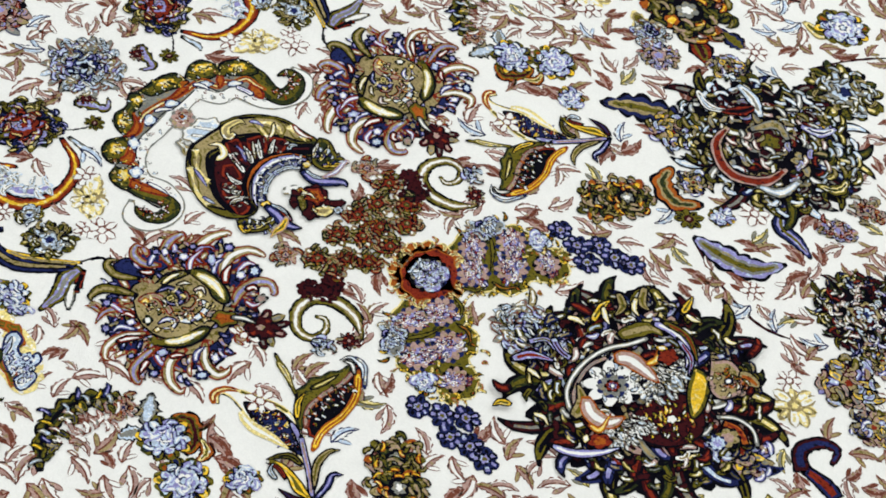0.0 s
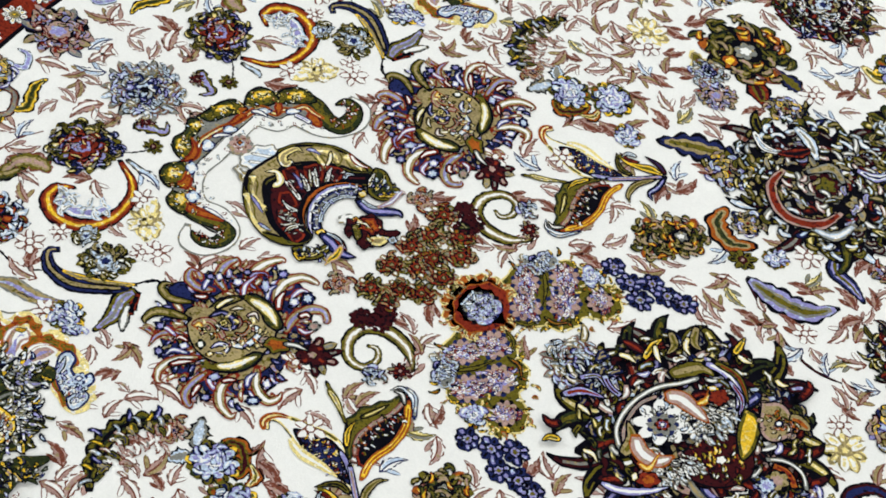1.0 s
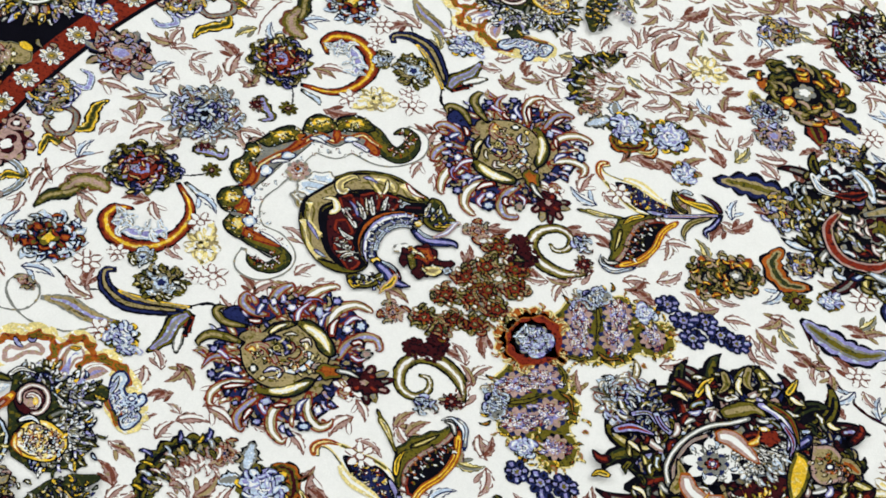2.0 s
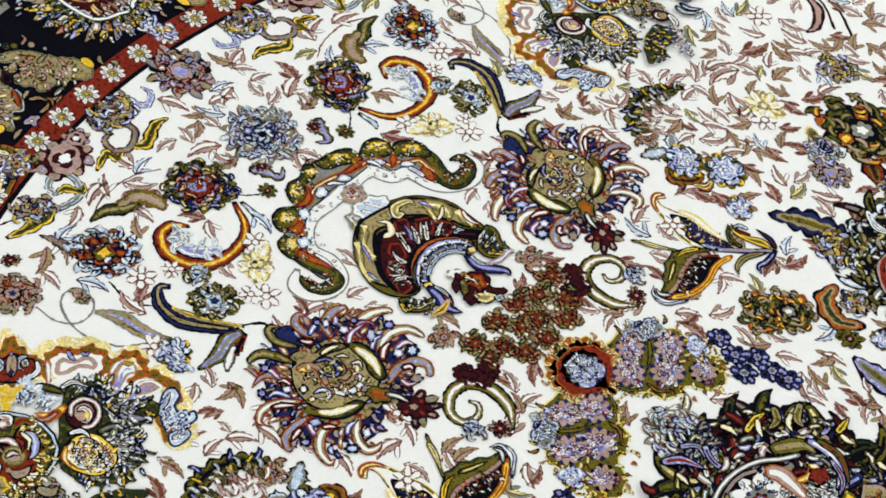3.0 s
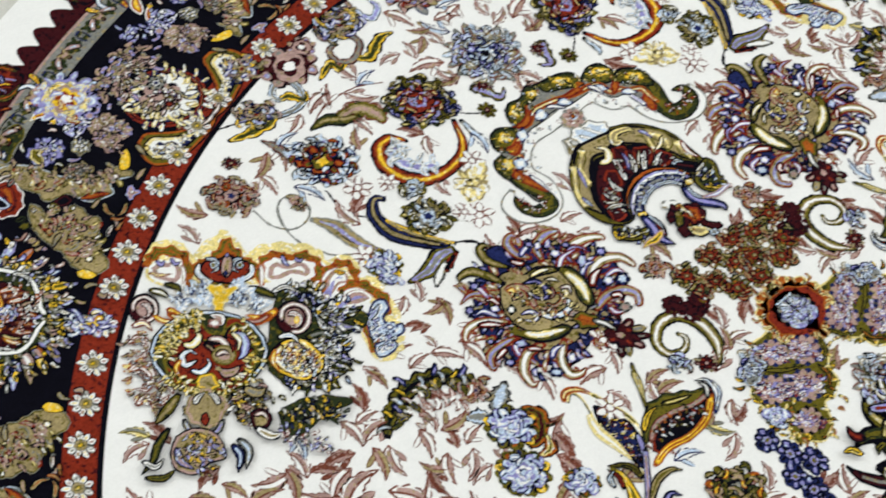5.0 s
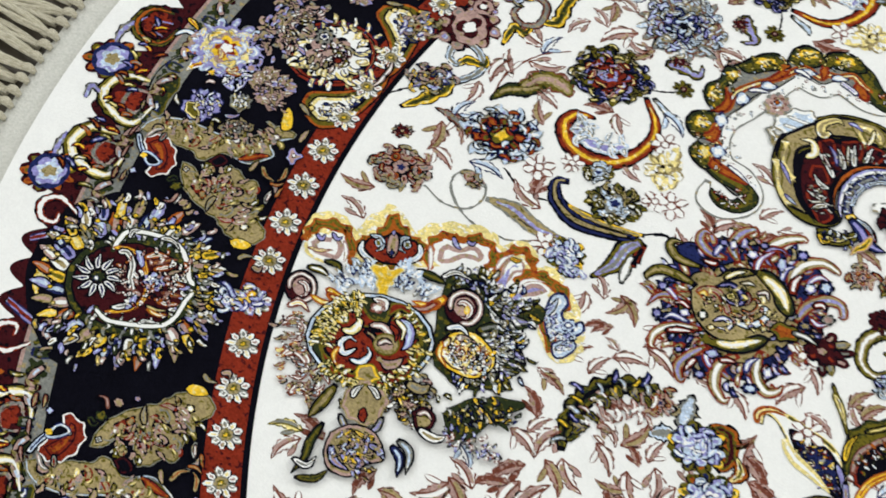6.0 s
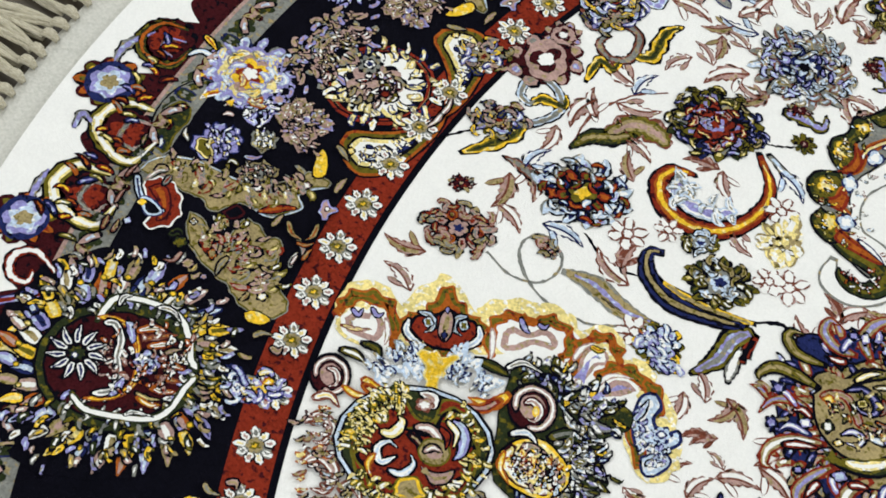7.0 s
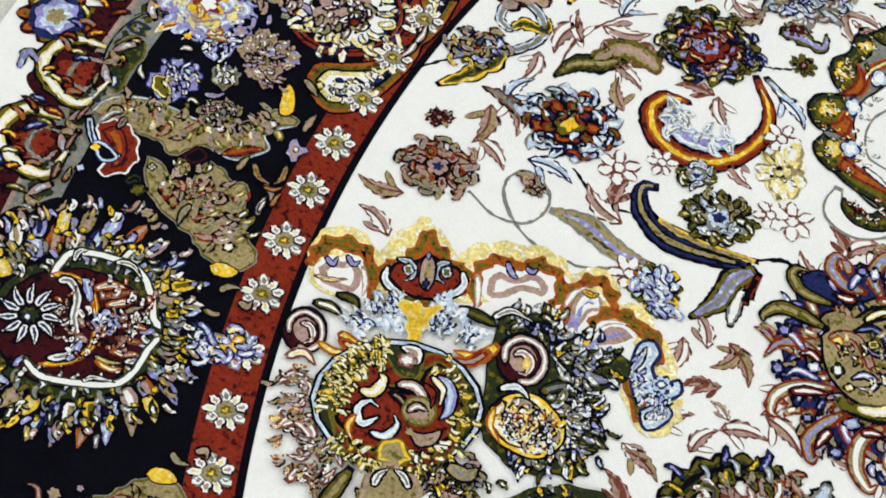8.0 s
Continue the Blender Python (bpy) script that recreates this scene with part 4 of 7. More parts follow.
m.patch("ru", 2.5, -480, -41, -471, -41.5, -465.5, -54.5, -474, -60, -483.5, -62, -478.5, -51)
m.patch("ru", 2.5, -455.5, -68, -439, -65.5, -420.5, -59.5, -415.5, -64.5, -432.5, -73, -450, -78)
m.bloom("ogy", -490, 95.5, 8, 9.5, 5, -6, 5)
m.bloom("ogy", -463.5, 120.5, 8, 9.5, 5, -6, 5)
m.bloom("ogy", -505.5, 54, 8.5, 10, 4.5, -5.5, 5)
m.bloom("ogy", -513, 16, 5.5, 6.5, 4, -4.5, 4)
m.bloom("ogy", -506, -14.5, 5.5, 6, 8, -9, 5)
m.bloom("ogy", -489, -48.5, 5.5, 6.5, 7, -7.5, 5)
m.bloom("ogy", -463.5, -70, 5, 6, 6.5, -7, 5)
m.flecks("koy doy kdy ory kwo dgo kds", 6.5, 90, 8, -450.5, 127.5, -465.5, 121.5, -475, 104.5, -491, 96.5, -495.5, 74, -506, 54.5, -512, 25, -508, -5.5, -501.5, -21, -491, -48, -476.5, -59, -463.5, -72, -440.5, -72.5)
m.cord("nwl", 7, -428.5, 100.5, -441.5, 99.5, -449, 97.5)
m.bloom("nsw", -453, 100, 6.5, 7.5, 3, -3.5, 3)
m.bloom("nsw", -476, 77.5, 8, 9, 3.5, -4, 4)
m.bloom("nsw", -484.5, 35, 6, 7, 4, -4.5, 3)
m.bloom("nsw", -487.5, 3, 5, 6, 6, -7, 3)
m.bloom("nsw", -480.5, -31.5, 4.5, 5, 6.5, -7, 4)
m.bloom("nsw", -456.5, -59.5, 5.5, 6, 6, -6.5, 4)
m.taper("nw", 7, -484.5, 70, -476, 75.5, -466, 75.5)
m.taper("nw", 6, -491, 14.5, -486.5, 23, -477.5, 30.5)
m.taper("nw", 5.5, -441.5, -63, -427.5, -61, -414.5, -61)
m.flecks("krw kuw kwr", 7, 16, 3.5, -420, 115, -406.5, 121, -405.5, 137, -411, 147.5, -420.5, 146)
m.flecks("krw kuw kwr", 6, 16, 3, -420.5, -76.5, -406.5, -75.5, -406, -87.5, -415.5, -93.5, -424.5, -93.5)
m.frill("ews", 2.5, -454.5, 11, -452.5, 28, -445.5, 43, -432, 47.5, -423.5, 41, -425.5, 25, -431, 12, -441.5, 6.5)
m.cord("ew", 4, -449.5, 24.5, -438, 31, -428.5, 37.5)
m.cord("ew", 4, -445, 14, -435, 20.5, -426, 22.5)
m.bloom("epw", -464, 26, 9, 10.5, 10, -11.5, 8)
m.bloom("cps", -464.5, 28, 5.5, 6.5, 5.5, -6.5, 6)
m.bloom("kru", -466, 28, 2.5, 2.5, 2.5, -3, 4)
m.frill("etw", 2.5, -451, 3.5, -440, 1.5, -433, 5.5, -431, -7, -444.5, -6)
m.bloom("bpr", -425.5, 27.5, 6, 6.5, 5.5, -6.5, 7)
m.bloom("kwp", -426, 27, 2.5, 3, 3, -3.5, 5)
m.patch("ko", 2, -433, 48.5, -424.5, 67.5, -407.5, 84.5, -386, 95.5, -363, 95, -343, 94, -332.5, 76, -345, 63.5, -360.5, 50, -370, 29.5, -366, 8.5, -357, -10, -339.5, -16.5, -338.5, -31, -351.5, -46, -372.5, -52, -394, -46.5, -415, -32.5, -431, -12.5, -438, 7, -427, 12, -429, 29)
m.patch("kt", 3.5, -429.5, 48, -422.5, 65.5, -405.5, 82, -385, 92.5, -365, 92.5, -348, 89.5, -357.5, 78.5, -374.5, 72, -394, 59, -406, 45.5, -414.5, 35.5, -411.5, 20.5, -414.5, 4, -396.5, -17.5, -380.5, -31, -361, -39, -379, -48.5, -396.5, -44, -415, -29.5, -429.5, -11, -436.5, 6)
m.patch("kkb", 2.5, -417.5, 36.5, -404, 47.5, -396, 61, -378.5, 72.5, -360.5, 75, -346.5, 86.5, -337, 77.5, -348, 65, -361.5, 51.5, -370.5, 30, -367, 8, -356, -12.5, -340, -19.5, -343.5, -34, -360, -40, -379.5, -35, -398, -19, -413, 1.5, -411.5, 20.5)
m.taper("kyt", 12, -413, 46.5, -415.5, 37, -424, 45, -420, 61, -411, 62.5)
m.taper("kyw", 10.5, -407, 3.5, -405, 15.5, -415.5, 23, -424.5, 15)
m.patch("oty", 2, -409.5, 77.5, -394, 88.5, -378.5, 86, -374, 73, -385, 74, -395.5, 71.5, -386.5, 68, -382, 59, -394.5, 63, -409.5, 68.5)
m.taper("kyw", 6, -392, 84, -385, 72, -382.5, 58.5)
m.patch("oty", 2, -382.5, 91, -360.5, 90.5, -349.5, 87.5, -358.5, 82, -367.5, 80.5)
m.patch("oty", 2, -424.5, -16.5, -405, -27, -392.5, -39.5, -374.5, -45.5, -389.5, -46.5, -409, -36.5)
m.patch("oty", 2, -433, 5.5, -419.5, -1.5, -410, -16, -392, -23, -403, -24.5, -423, -14.5)
m.taper("nl", 5.5, -412, 68, -405, 72, -396, 72.5)
m.taper("nl", 5, -417, -18.5, -403, -24, -392.5, -29)
m.taper("nl", 5, -389.5, -41.5, -380.5, -41.5, -374, -41)
m.taper("rw", 6.5, -375.5, 94, -361.5, 89.5, -349.5, 92.5)
m.patch("rb", 2.5, -413, 28.5, -406, 41, -386.5, 27, -389.5, 17, -399, 17.5)
m.patch("rb", 2.5, -400, 47.5, -388.5, 63, -376, 48, -379, 36, -388.5, 36)
m.patch("rb", 2.5, -385, 64.5, -368.5, 72.5, -362.5, 59, -369, 52)
m.patch("rb", 2.5, -397.5, 4, -388.5, 11.5, -374, 3, -379, -6, -390, -7.5)
m.patch("rb", 2.5, -384, -16, -376, -6.5, -361.5, -12, -363.5, -25, -375, -27)
m.patch("rb", 2.5, -368.5, -30.5, -361, -22, -346, -22, -348, -37)
m.taper("kwe", 8.5, -374, 9, -388.5, 16, -401.5, 23.5)
m.taper("kwe", 8.5, -375.5, 23.5, -386, 32.5, -398.5, 38.5)
m.taper("kwe", 8.5, -372.5, 34.5, -382, 44, -391.5, 55.5)
m.taper("kwe", 8, -369.5, 47, -375, 56, -378.5, 67.5)
m.taper("kwe", 7.5, -368, -2, -378.5, -5.5, -390.5, -1.5)
m.taper("kwe", 7.5, -363, -11.5, -371, -18.5, -381.5, -21.5)
m.taper("kwo", 7.5, -356.5, -17, -362, -25, -363.5, -33.5)
m.taper("kso", 8, -359.5, 62.5, -361, 70, -354.5, 75)
m.taper("krw", 4.5, -383, 14.5, -392.5, 18.5, -404, 20.5)
m.taper("ktw", 4.5, -376.5, 30, -388, 42.5, -394, 50)
m.taper("ktw", 4.5, -361.5, -15, -367.5, -25, -373.5, -28.5)
m.taper("nl", 5, -383, 22.5, -393.5, 30.5, -403, 33)
m.flecks("keo kwt kbe kew", 6, 20, 5.5, -391.5, 10.5, -386.5, 27, -384, 46.5, -371, 58.5, -359.5, 67.5)
m.flecks("keo kwt kbe kew", 5.5, 20, 5, -379.5, -8.5, -367.5, -16.5, -353, -26.5)
m.taper("ku", 8, -338.5, 69, -355.5, 58, -367.5, 40, -370.5, 19, -363.5, -1.5, -349, -17)
m.taper("klw", 11.5, -335, 66, -353, 54.5, -362.5, 35, -361.5, 12, -351.5, -7, -340, -17.5)
m.cord("kne", 10.5, -335.5, 61, -349, 50, -356.5, 33, -355, 13, -347, -2, -337.5, -10)
m.cord("kse", 6, -335, 53, -346.5, 44.5, -352, 29.5, -350.5, 13.5, -344, -0.5)
m.flecks("nsw ksl kew nls", 6, 30, 3.5, -337.5, 63.5, -351, 50, -358, 29, -353.5, 6, -341.5, -10.5)
m.bloom("kgy", -334.5, 60, 4, 4.5, 3.5, -4.5, 4)
m.bloom("kgy", -336, -9, 4.5, 5, 3.5, -4.5, 4)
m.patch("kod", 2, -342, 78.5, -345.5, 97, -333.5, 101, -319.5, 92.5, -308, 90.5, -308, 73, -318.5, 63, -332.5, 64.5)
m.taper("kyo", 8, -328, 70, -328.5, 85, -333, 97.5)
m.taper("kwo", 7.5, -334, 70.5, -339, 82, -341.5, 92)
m.taper("kgo", 8, -322, 67.5, -312.5, 78.5, -302.5, 90)
m.taper("knl", 14.5, -335.5, 50, -318, 48, -305.5, 56, -294, 64.5, -286.5, 62.5)
m.taper("kse", 6, -333, 53, -318, 52.5, -306.5, 61.5)
m.taper("plw", 6.5, -313, 56, -307, 71.5, -307, 89, -302, 90.5)
m.patch("kod", 2, -347, -44.5, -342, -35.5, -329.5, -28.5, -323, -14, -316, -18, -316.5, -35, -327, -49, -337.5, -52)
m.taper("kyo", 7.5, -337, -45.5, -326, -37, -320, -20.5)
m.taper("kgo", 7.5, -342.5, -46.5, -331.5, -49.5, -329, -42.5)
m.taper("knl", 15, -336.5, -11, -321, -12, -310.5, -16, -300.5, -15, -292, -10)
m.taper("krl", 9, -327, -3, -313.5, -6.5, -303.5, -10)
m.taper("kse", 5.5, -333.5, -6, -319, -4, -308, -8.5)
m.taper("pgo", 9, -311, -8, -308, -21, -309.5, -30.5, -309, -40)
m.flecks("kog kno knl ksw", 6.5, 16, 6, -335.5, 74.5, -325, 80.5, -311.5, 82)
m.flecks("kog kno knl ksw", 6.5, 16, 4.5, -339, -47.5, -325.5, -37.5, -317.5, -23.5)
m.bloom("ew", -327, 22.5, 7, 8, 4.5, -5.5, 5)
m.frill("kb", 2, -328.5, 22.5, -318.5, 28.5, -315.5, 40.5, -305, 45.5, -291, 37.5, -281.5, 46.5, -277.5, 34, -287.5, 18.5, -289.5, 8, -298, 2.5, -308, 13.5, -312, 3.5)
m.frill("kru", 2, -316.5, 28, -311.5, 40, -299.5, 39, -295, 27, -304.5, 22.5)
m.patch("kyt", 2, -300.5, 16.5, -291.5, 28.5, -280.5, 33.5, -280, 18.5, -290, 11.5)
m.patch("kot", 2, -321, 20, -312.5, 24.5, -302, 15, -305, 6)
m.taper("kyw", 6, -320, 24.5, -311, 30, -301, 28.5)
m.bloom("kse", -277.5, 32, 4, 4.5, 3.5, -4.5, 4)
m.bloom("kgu", -320.5, 28, 3, 3.5, 2.5, -3.5, 4)
m.flecks("kuo kry kow krb", 5, 16, 7.5, -319, 22, -303, 24.5, -288, 28.5)
m.finish(False)
# scroll flower with hooked petals
m = Motif("scroll_flower", 0.0004)
m.frill("kn", 2, -404.5, -161.5, -392.5, -138, -380.5, -114.5, -361.5, -98.5, -344.5, -84.5, -323, -75.5, -296.5, -81.5, -278.5, -100.5, -268.5, -123.5, -265.5, -144, -266, -168, -261, -194.5, -275.5, -210, -288, -223, -304.5, -232, -326.5, -233, -349, -230, -367, -216.5, -381.5, -194.5, -393, -178)
m.patch("kt", 2, -376, -169, -368, -145.5, -360, -121.5, -343, -107.5, -319, -106, -294.5, -118, -279.5, -140, -276, -169, -285.5, -198, -306, -215, -330.5, -219, -354.5, -208, -370, -191.5)
m.flecks("rtw knl rtl klw rtp kte knl rtw kpl", 13, 170, 17.5, -384.5, -159, -371.5, -124.5, -347, -102.5, -311.5, -98, -286.5, -119, -272.5, -156, -278, -199, -301.5, -220, -334, -223, -362.5, -207, -381, -175)
m.taper("rtl", 10.5, -369, -134, -383, -143, -397, -140.5, -401, -131, -394, -127.5)
m.taper("rtl", 11, -359, -129, -376, -121.5, -380.5, -104.5, -377, -92, -373.5, -92.5)
m.taper("rtw", 13, -343.5, -113.5, -355, -100, -353.5, -78, -345, -62.5, -339.5, -62.5)
m.taper("rbl", 9, -337.5, -107, -349, -105.5, -354, -95, -346.5, -86.5, -339, -88.5)
m.taper("rtw", 13.5, -308, -111.5, -322, -99.5, -325, -81, -316.5, -65.5, -303.5, -61.5, -299.5, -63)
m.taper("rtl", 12.5, -288.5, -131, -293.5, -111.5, -288.5, -92, -277.5, -84.5, -268, -91, -270, -95.5)
m.taper("kot", 11, -374, -159, -393, -170, -406, -168, -409.5, -161, -402, -154.5)
m.taper("kot", 12, -365, -176.5, -384, -184, -395, -192, -397, -204, -393, -209)
m.taper("rtl", 8.5, -353, -194, -369, -200, -376.5, -212, -374.5, -227)
m.taper("rtw", 10.5, -330.5, -203, -346.5, -221, -351, -238.5, -344.5, -250, -338, -248)
m.taper("rtl", 10, -316, -210, -318.5, -230.5, -316, -246, -305.5, -253, -305, -247)
m.taper("rtw", 12.5, -294, -195, -296.5, -216, -286.5, -232, -271, -237, -269, -229.5)
m.taper("rtw", 12.5, -286.5, -176, -271.5, -196.5, -256, -201.5, -250, -193, -251.5, -184)
m.taper("krw", 11, -308.5, -114, -317, -102, -319, -88)
m.taper("krw", 9.5, -369, -144, -374.5, -150, -381, -153)
m.taper("krw", 9.5, -291.5, -107, -287, -98.5, -281.5, -100)
m.taper("krw", 9, -348, -231, -340.5, -219.5, -330.5, -209.5)
m.taper("krw", 9, -300, -213.5, -296, -206.5, -289.5, -201.5)
m.taper("krw", 8, -349.5, -198, -359.5, -199, -363, -206.5)
m.taper("krw", 8.5, -355, -118.5, -356, -107.5, -349, -103.5)
m.taper("krw", 9, -312.5, -227, -312, -235.5, -309, -246)
m.taper("krw", 8, -273.5, -180, -269.5, -189, -261, -194.5)
m.taper("rlw", 8, -339, -128.5, -351, -111.5, -350, -90.5)
m.taper("rlw", 8, -309.5, -96, -308.5, -80, -298, -75)
m.taper("nlw", 7.5, -341, -207.5, -355.5, -215, -356.5, -225.5)
m.taper("rlw", 7.5, -297.5, -224.5, -309.5, -219, -312, -208)
m.taper("nlw", 7.5, -278, -203, -283.5, -193, -281.5, -182)
m.taper("rlw", 7.5, -361, -201, -376, -200, -380, -208)
m.taper("nlw", 7.5, -324.5, -112, -331, -99.5, -328.5, -89)
m.taper("rlw", 7, -284.5, -117, -275, -116, -269.5, -106.5)
m.taper("nlw", 7.5, -377.5, -143, -381, -131, -377.5, -121.5)
m.bloom("knl", -382.5, -125, 3.5, 4, 3, -3.5, 4)
m.bloom("knl", -359.5, -97, 3.5, 4, 3, -3.5, 4)
m.bloom("knl", -332.5, -75.5, 4.5, 5, 4.5, -5, 6)
m.bloom("kns", -297.5, -82.5, 5.5, 6, 6, -7, 6)
m.bloom("knl", -381, -201.5, 4, 4.5, 4, -4.5, 5)
m.bloom("knl", -364, -224.5, 3.5, 4, 4.5, -4.5, 5)
m.bloom("knl", -327.5, -234, 3, 3.5, 2.5, -3, 4)
m.bloom("knl", -300, -236, 4.5, 4.5, 3.5, -4, 5)
m.bloom("kns", -265.5, -210, 6, 6.5, 4, -4.5, 6)
m.bloom("knt", -281, -126.5, 5, 5.5, 3.5, -4, 5)
m.bloom("kls", -336.5, -98, 3.5, 4, 6, -7, 5)
m.bloom("klw", -359, -112.5, 4.5, 5, 4, -4.5, 5)
m.bloom("klw", -304.5, -95, 4.5, 5, 4.5, -5, 5)
m.bloom("klw", -363, -181.5, 3.5, 4, 3.5, -4, 4)
m.bloom("klw", -350.5, -204.5, 4.5, 4.5, 3.5, -4, 4)
m.bloom("kls", -308, -213, 5, 5.5, 3.5, -4, 4)
m.bloom("klw", -267, -187, 3.5, 4, 5, -5.5, 4)
m.bloom("kel", -295.5, -129, 4.5, 5, 4, -5, 5)
m.bloom("klw", -376, -119.5, 3, 3.5, 4.5, -5, 4)
m.bloom("kep", -273.5, -105, 5, 5.5, 4, -5, 5)
m.patch("kt", 2, -365, -184, -365, -168.5, -355.5, -151, -350, -132.5, -336, -120, -314, -120.5, -297, -131, -290.5, -147.5, -289.5, -169.5, -298.5, -187.5, -315.5, -200, -335, -202.5, -350.5, -197)
m.patch("kot", 2.5, -370.5, -174.5, -361.5, -161, -361, -143, -352, -126.5, -342, -125.5, -348.5, -142.5, -355, -159.5)
m.patch("kdo", 2.5, -348.5, -124.5, -338, -111.5, -319.5, -111, -301, -118, -293.5, -127, -297, -134.5, -309.5, -134.5, -321, -128, -335.5, -126.5)
m.taper("oyw", 13, -340, -121, -322, -119.5, -309.5, -123, -298, -130)
m.patch("kdo", 2.5, -330, -208.5, -317.5, -202, -304.5, -184.5, -299.5, -167.5, -290.5, -161.5, -287, -172.5, -292, -191, -304.5, -204.5, -318.5, -210.5)
m.taper("oyw", 10.5, -315.5, -204, -304, -193, -296.5, -177.5, -292, -167)
m.taper("kyw", 7, -355.5, -152.5, -353.5, -138.5, -348.5, -129)
m.cord("rpt", 7.5, -359.5, -182, -356, -170.5, -348.5, -165.5, -337, -168.5, -326.5, -174.5)
m.taper("knl", 8.5, -354, -164, -348, -151.5, -337, -149.5, -329, -156.5, -335, -164.5, -343, -163.5)
m.bloom("kyo", -339.5, -159.5, 3.5, 4, 3, -3.5, 4)
m.bloom("ugy", -355, -177.5, 3.5, 4, 3, -3.5, 4)
m.taper("ksw", 9, -320, -175, -309, -167.5, -306, -150, -313.5, -143, -317, -150.5)
m.taper("kue", 7, -325, -161.5, -317, -158, -317, -147.5, -324, -143, -328, -149.5)
m.taper("kpw", 6.5, -328, -139.5, -324, -131, -315.5, -136)
m.taper("klw", 7.5, -330.5, -190.5, -327.5, -181, -320, -178.5, -318, -185.5, -325, -192)
m.bloom("kdw", -340, -193, 3.5, 4, 4.5, -5, 4)
m.bloom("kgy", -327, -196, 3, 3.5, 2.5, -3, 4)
m.taper("kre", 6, -335, -143.5, -327, -149, -325.5, -157)
m.taper("ktw", 6, -344.5, -144, -339.5, -136.5, -333.5, -133.5)
m.bloom("kpe", -298.5, -149.5, 5, 5.5, 3.5, -4, 5)
m.taper("kou", 5.5, -304, -162.5, -295.5, -154, -294.5, -143)
m.bloom("kdl", -308, -166.5, 2.5, 3, 2, -2.5, 3)
m.flecks("kty kpr kuy kow kys kdt ktw tyw", 7.5, 50, 17.5, -340.5, -188, -332, -169.5, -319.5, -155.5, -300.5, -148.5)
m.frill("kou", 2, -299, -150, -289, -137, -276.5, -139, -280, -152, -291.5, -155.5)
m.taper("kew", 8.5, -284, -141.5, -272, -134, -259.5, -131.5)
m.finish(True)
# scrolls of the centre flower
m = Motif("flower_centre", 0.0026)
m.patch("kb", 2, 74, 15.5, 83.5, 44, 104.5, 65, 130.5, 57.5, 140, 32.5, 124, 3.5, 99, -8.5, 81, -3)
m.flecks("kbr kog kro kow kgy", 8.5, 60, 20.5, 88.5, 11, 104.5, 28.5, 127.5, 38.5)
m.bloom("ww", 108, 31, 4, 3, 2, -4, 5)
m.patch("kog", 2, 95.5, 100, 111.5, 100.5, 122.5, 88.5, 129, 60, 123, 43.5, 105, 65.5)
m.patch("kpt", 2, 106, 117, 122, 130.5, 139.5, 123.5, 149, 101.5, 137, 81.5, 120, 86)
m.taper("ktu", 18.5, 137, 119, 148.5, 122, 162, 120.5)
m.flecks("kpt kup ktw kou", 8.5, 30, 12.5, 116.5, 109, 134, 106, 150.5, 111)
m.bloom("knw", 132.5, 106.5, 4, 3.5, 2, -4, 0)
m.bloom("kw", 43.5, 30.5, 25.5, 21, 13.5, -25, 9)
m.flecks("kew ksw ewk kwn", 9, 60, 24, 27.5, 19, 42, 39, 61.5, 38)
m.bloom("ne", 44, 27, 13, 11, 7, -12.5, 7)
m.bloom("krl", 44, 27, 7, 5.5, 4, -7, 6)
m.bloom("nw", 44, 27, 2.5, 2, 1.5, -3, 0)
m.flecks("kwe ewk kew esw", 8, 90, 12, 81, 109.5, 87, 80, 83, 51.5, 70.5, 45.5)
m.flecks("kwe ewk kew esw", 7.5, 70, 10.5, 87, 14, 89, -0.5, 80.5, -19.5, 64.5, -24.5)
m.cord("kew", 8, 29.5, -29, 11.5, -6.5, 8.5, 28, 18, 59.5, 34.5, 82, 46.5, 102)
m.cord("kpe", 5.5, 36, -27.5, 18.5, -5, 14.5, 29, 25, 55.5)
m.taper("kot", 19, 19.5, 80, 29.5, 97, 41.5, 111.5, 57.5, 111.5)
m.taper("kto", 15.5, 31, -31.5, 30, -8, 14.5, 8)
m.taper("klw", 13.5, 38, 117.5, 61, 123, 83.5, 111.5, 93, 89.5)
m.taper("klr", 8.5, 66.5, 119, 91, 105, 97.5, 84.5)
m.taper("kor", 10, 43.5, 126, 75.5, 126.5, 100, 103.5)
m.taper("klw", 11.5, 28, -69.5, 49.5, -64, 70.5, -47, 85, -27.5)
m.taper("upw", 21, 29.5, 55.5, 42, 64.5, 61, 63, 79, 59)
m.taper("upw", 20, 29, -0.5, 43, -14, 61, -12.5, 71, 3.5)
m.taper("ugy", 7.5, 58, 69, 63.5, 82, 59, 97)
m.taper("ugy", 7, 47, -26.5, 58.5, -25, 58, -1.5)
m.bloom("kr", 71, 92.5, 10, 8, 5.5, -10.5, 5)
m.bloom("kgw", 61.5, 97.5, 6.5, 5, 2, -3.5, 4)
m.bloom("kru", 64.5, -36, 11, 9, 5, -8.5, 5)
m.bloom("kyw", 52.5, -42, 3.5, 3, 3, -5.5, 4)
m.cord("kew", 7, 139, 58.5, 157.5, 71.5, 177, 70.5, 191, 54)
m.cord("kur", 9.5, 148.5, 58.5, 165.5, 61.5, 181, 49.5)
m.bloom("ktp", 161, 46, 11.5, 9.5, 5.5, -11.5, 6)
m.bloom("nsl", 156, 35, 7.5, 6, 4.5, -8.5, 7)
m.cord("klo", 7.5, -47.5, 16, -34, 31.5, -18.5, 27)
m.cord("klb", 8.5, -31, 38, -16.5, 29, -2.5, 27.5)
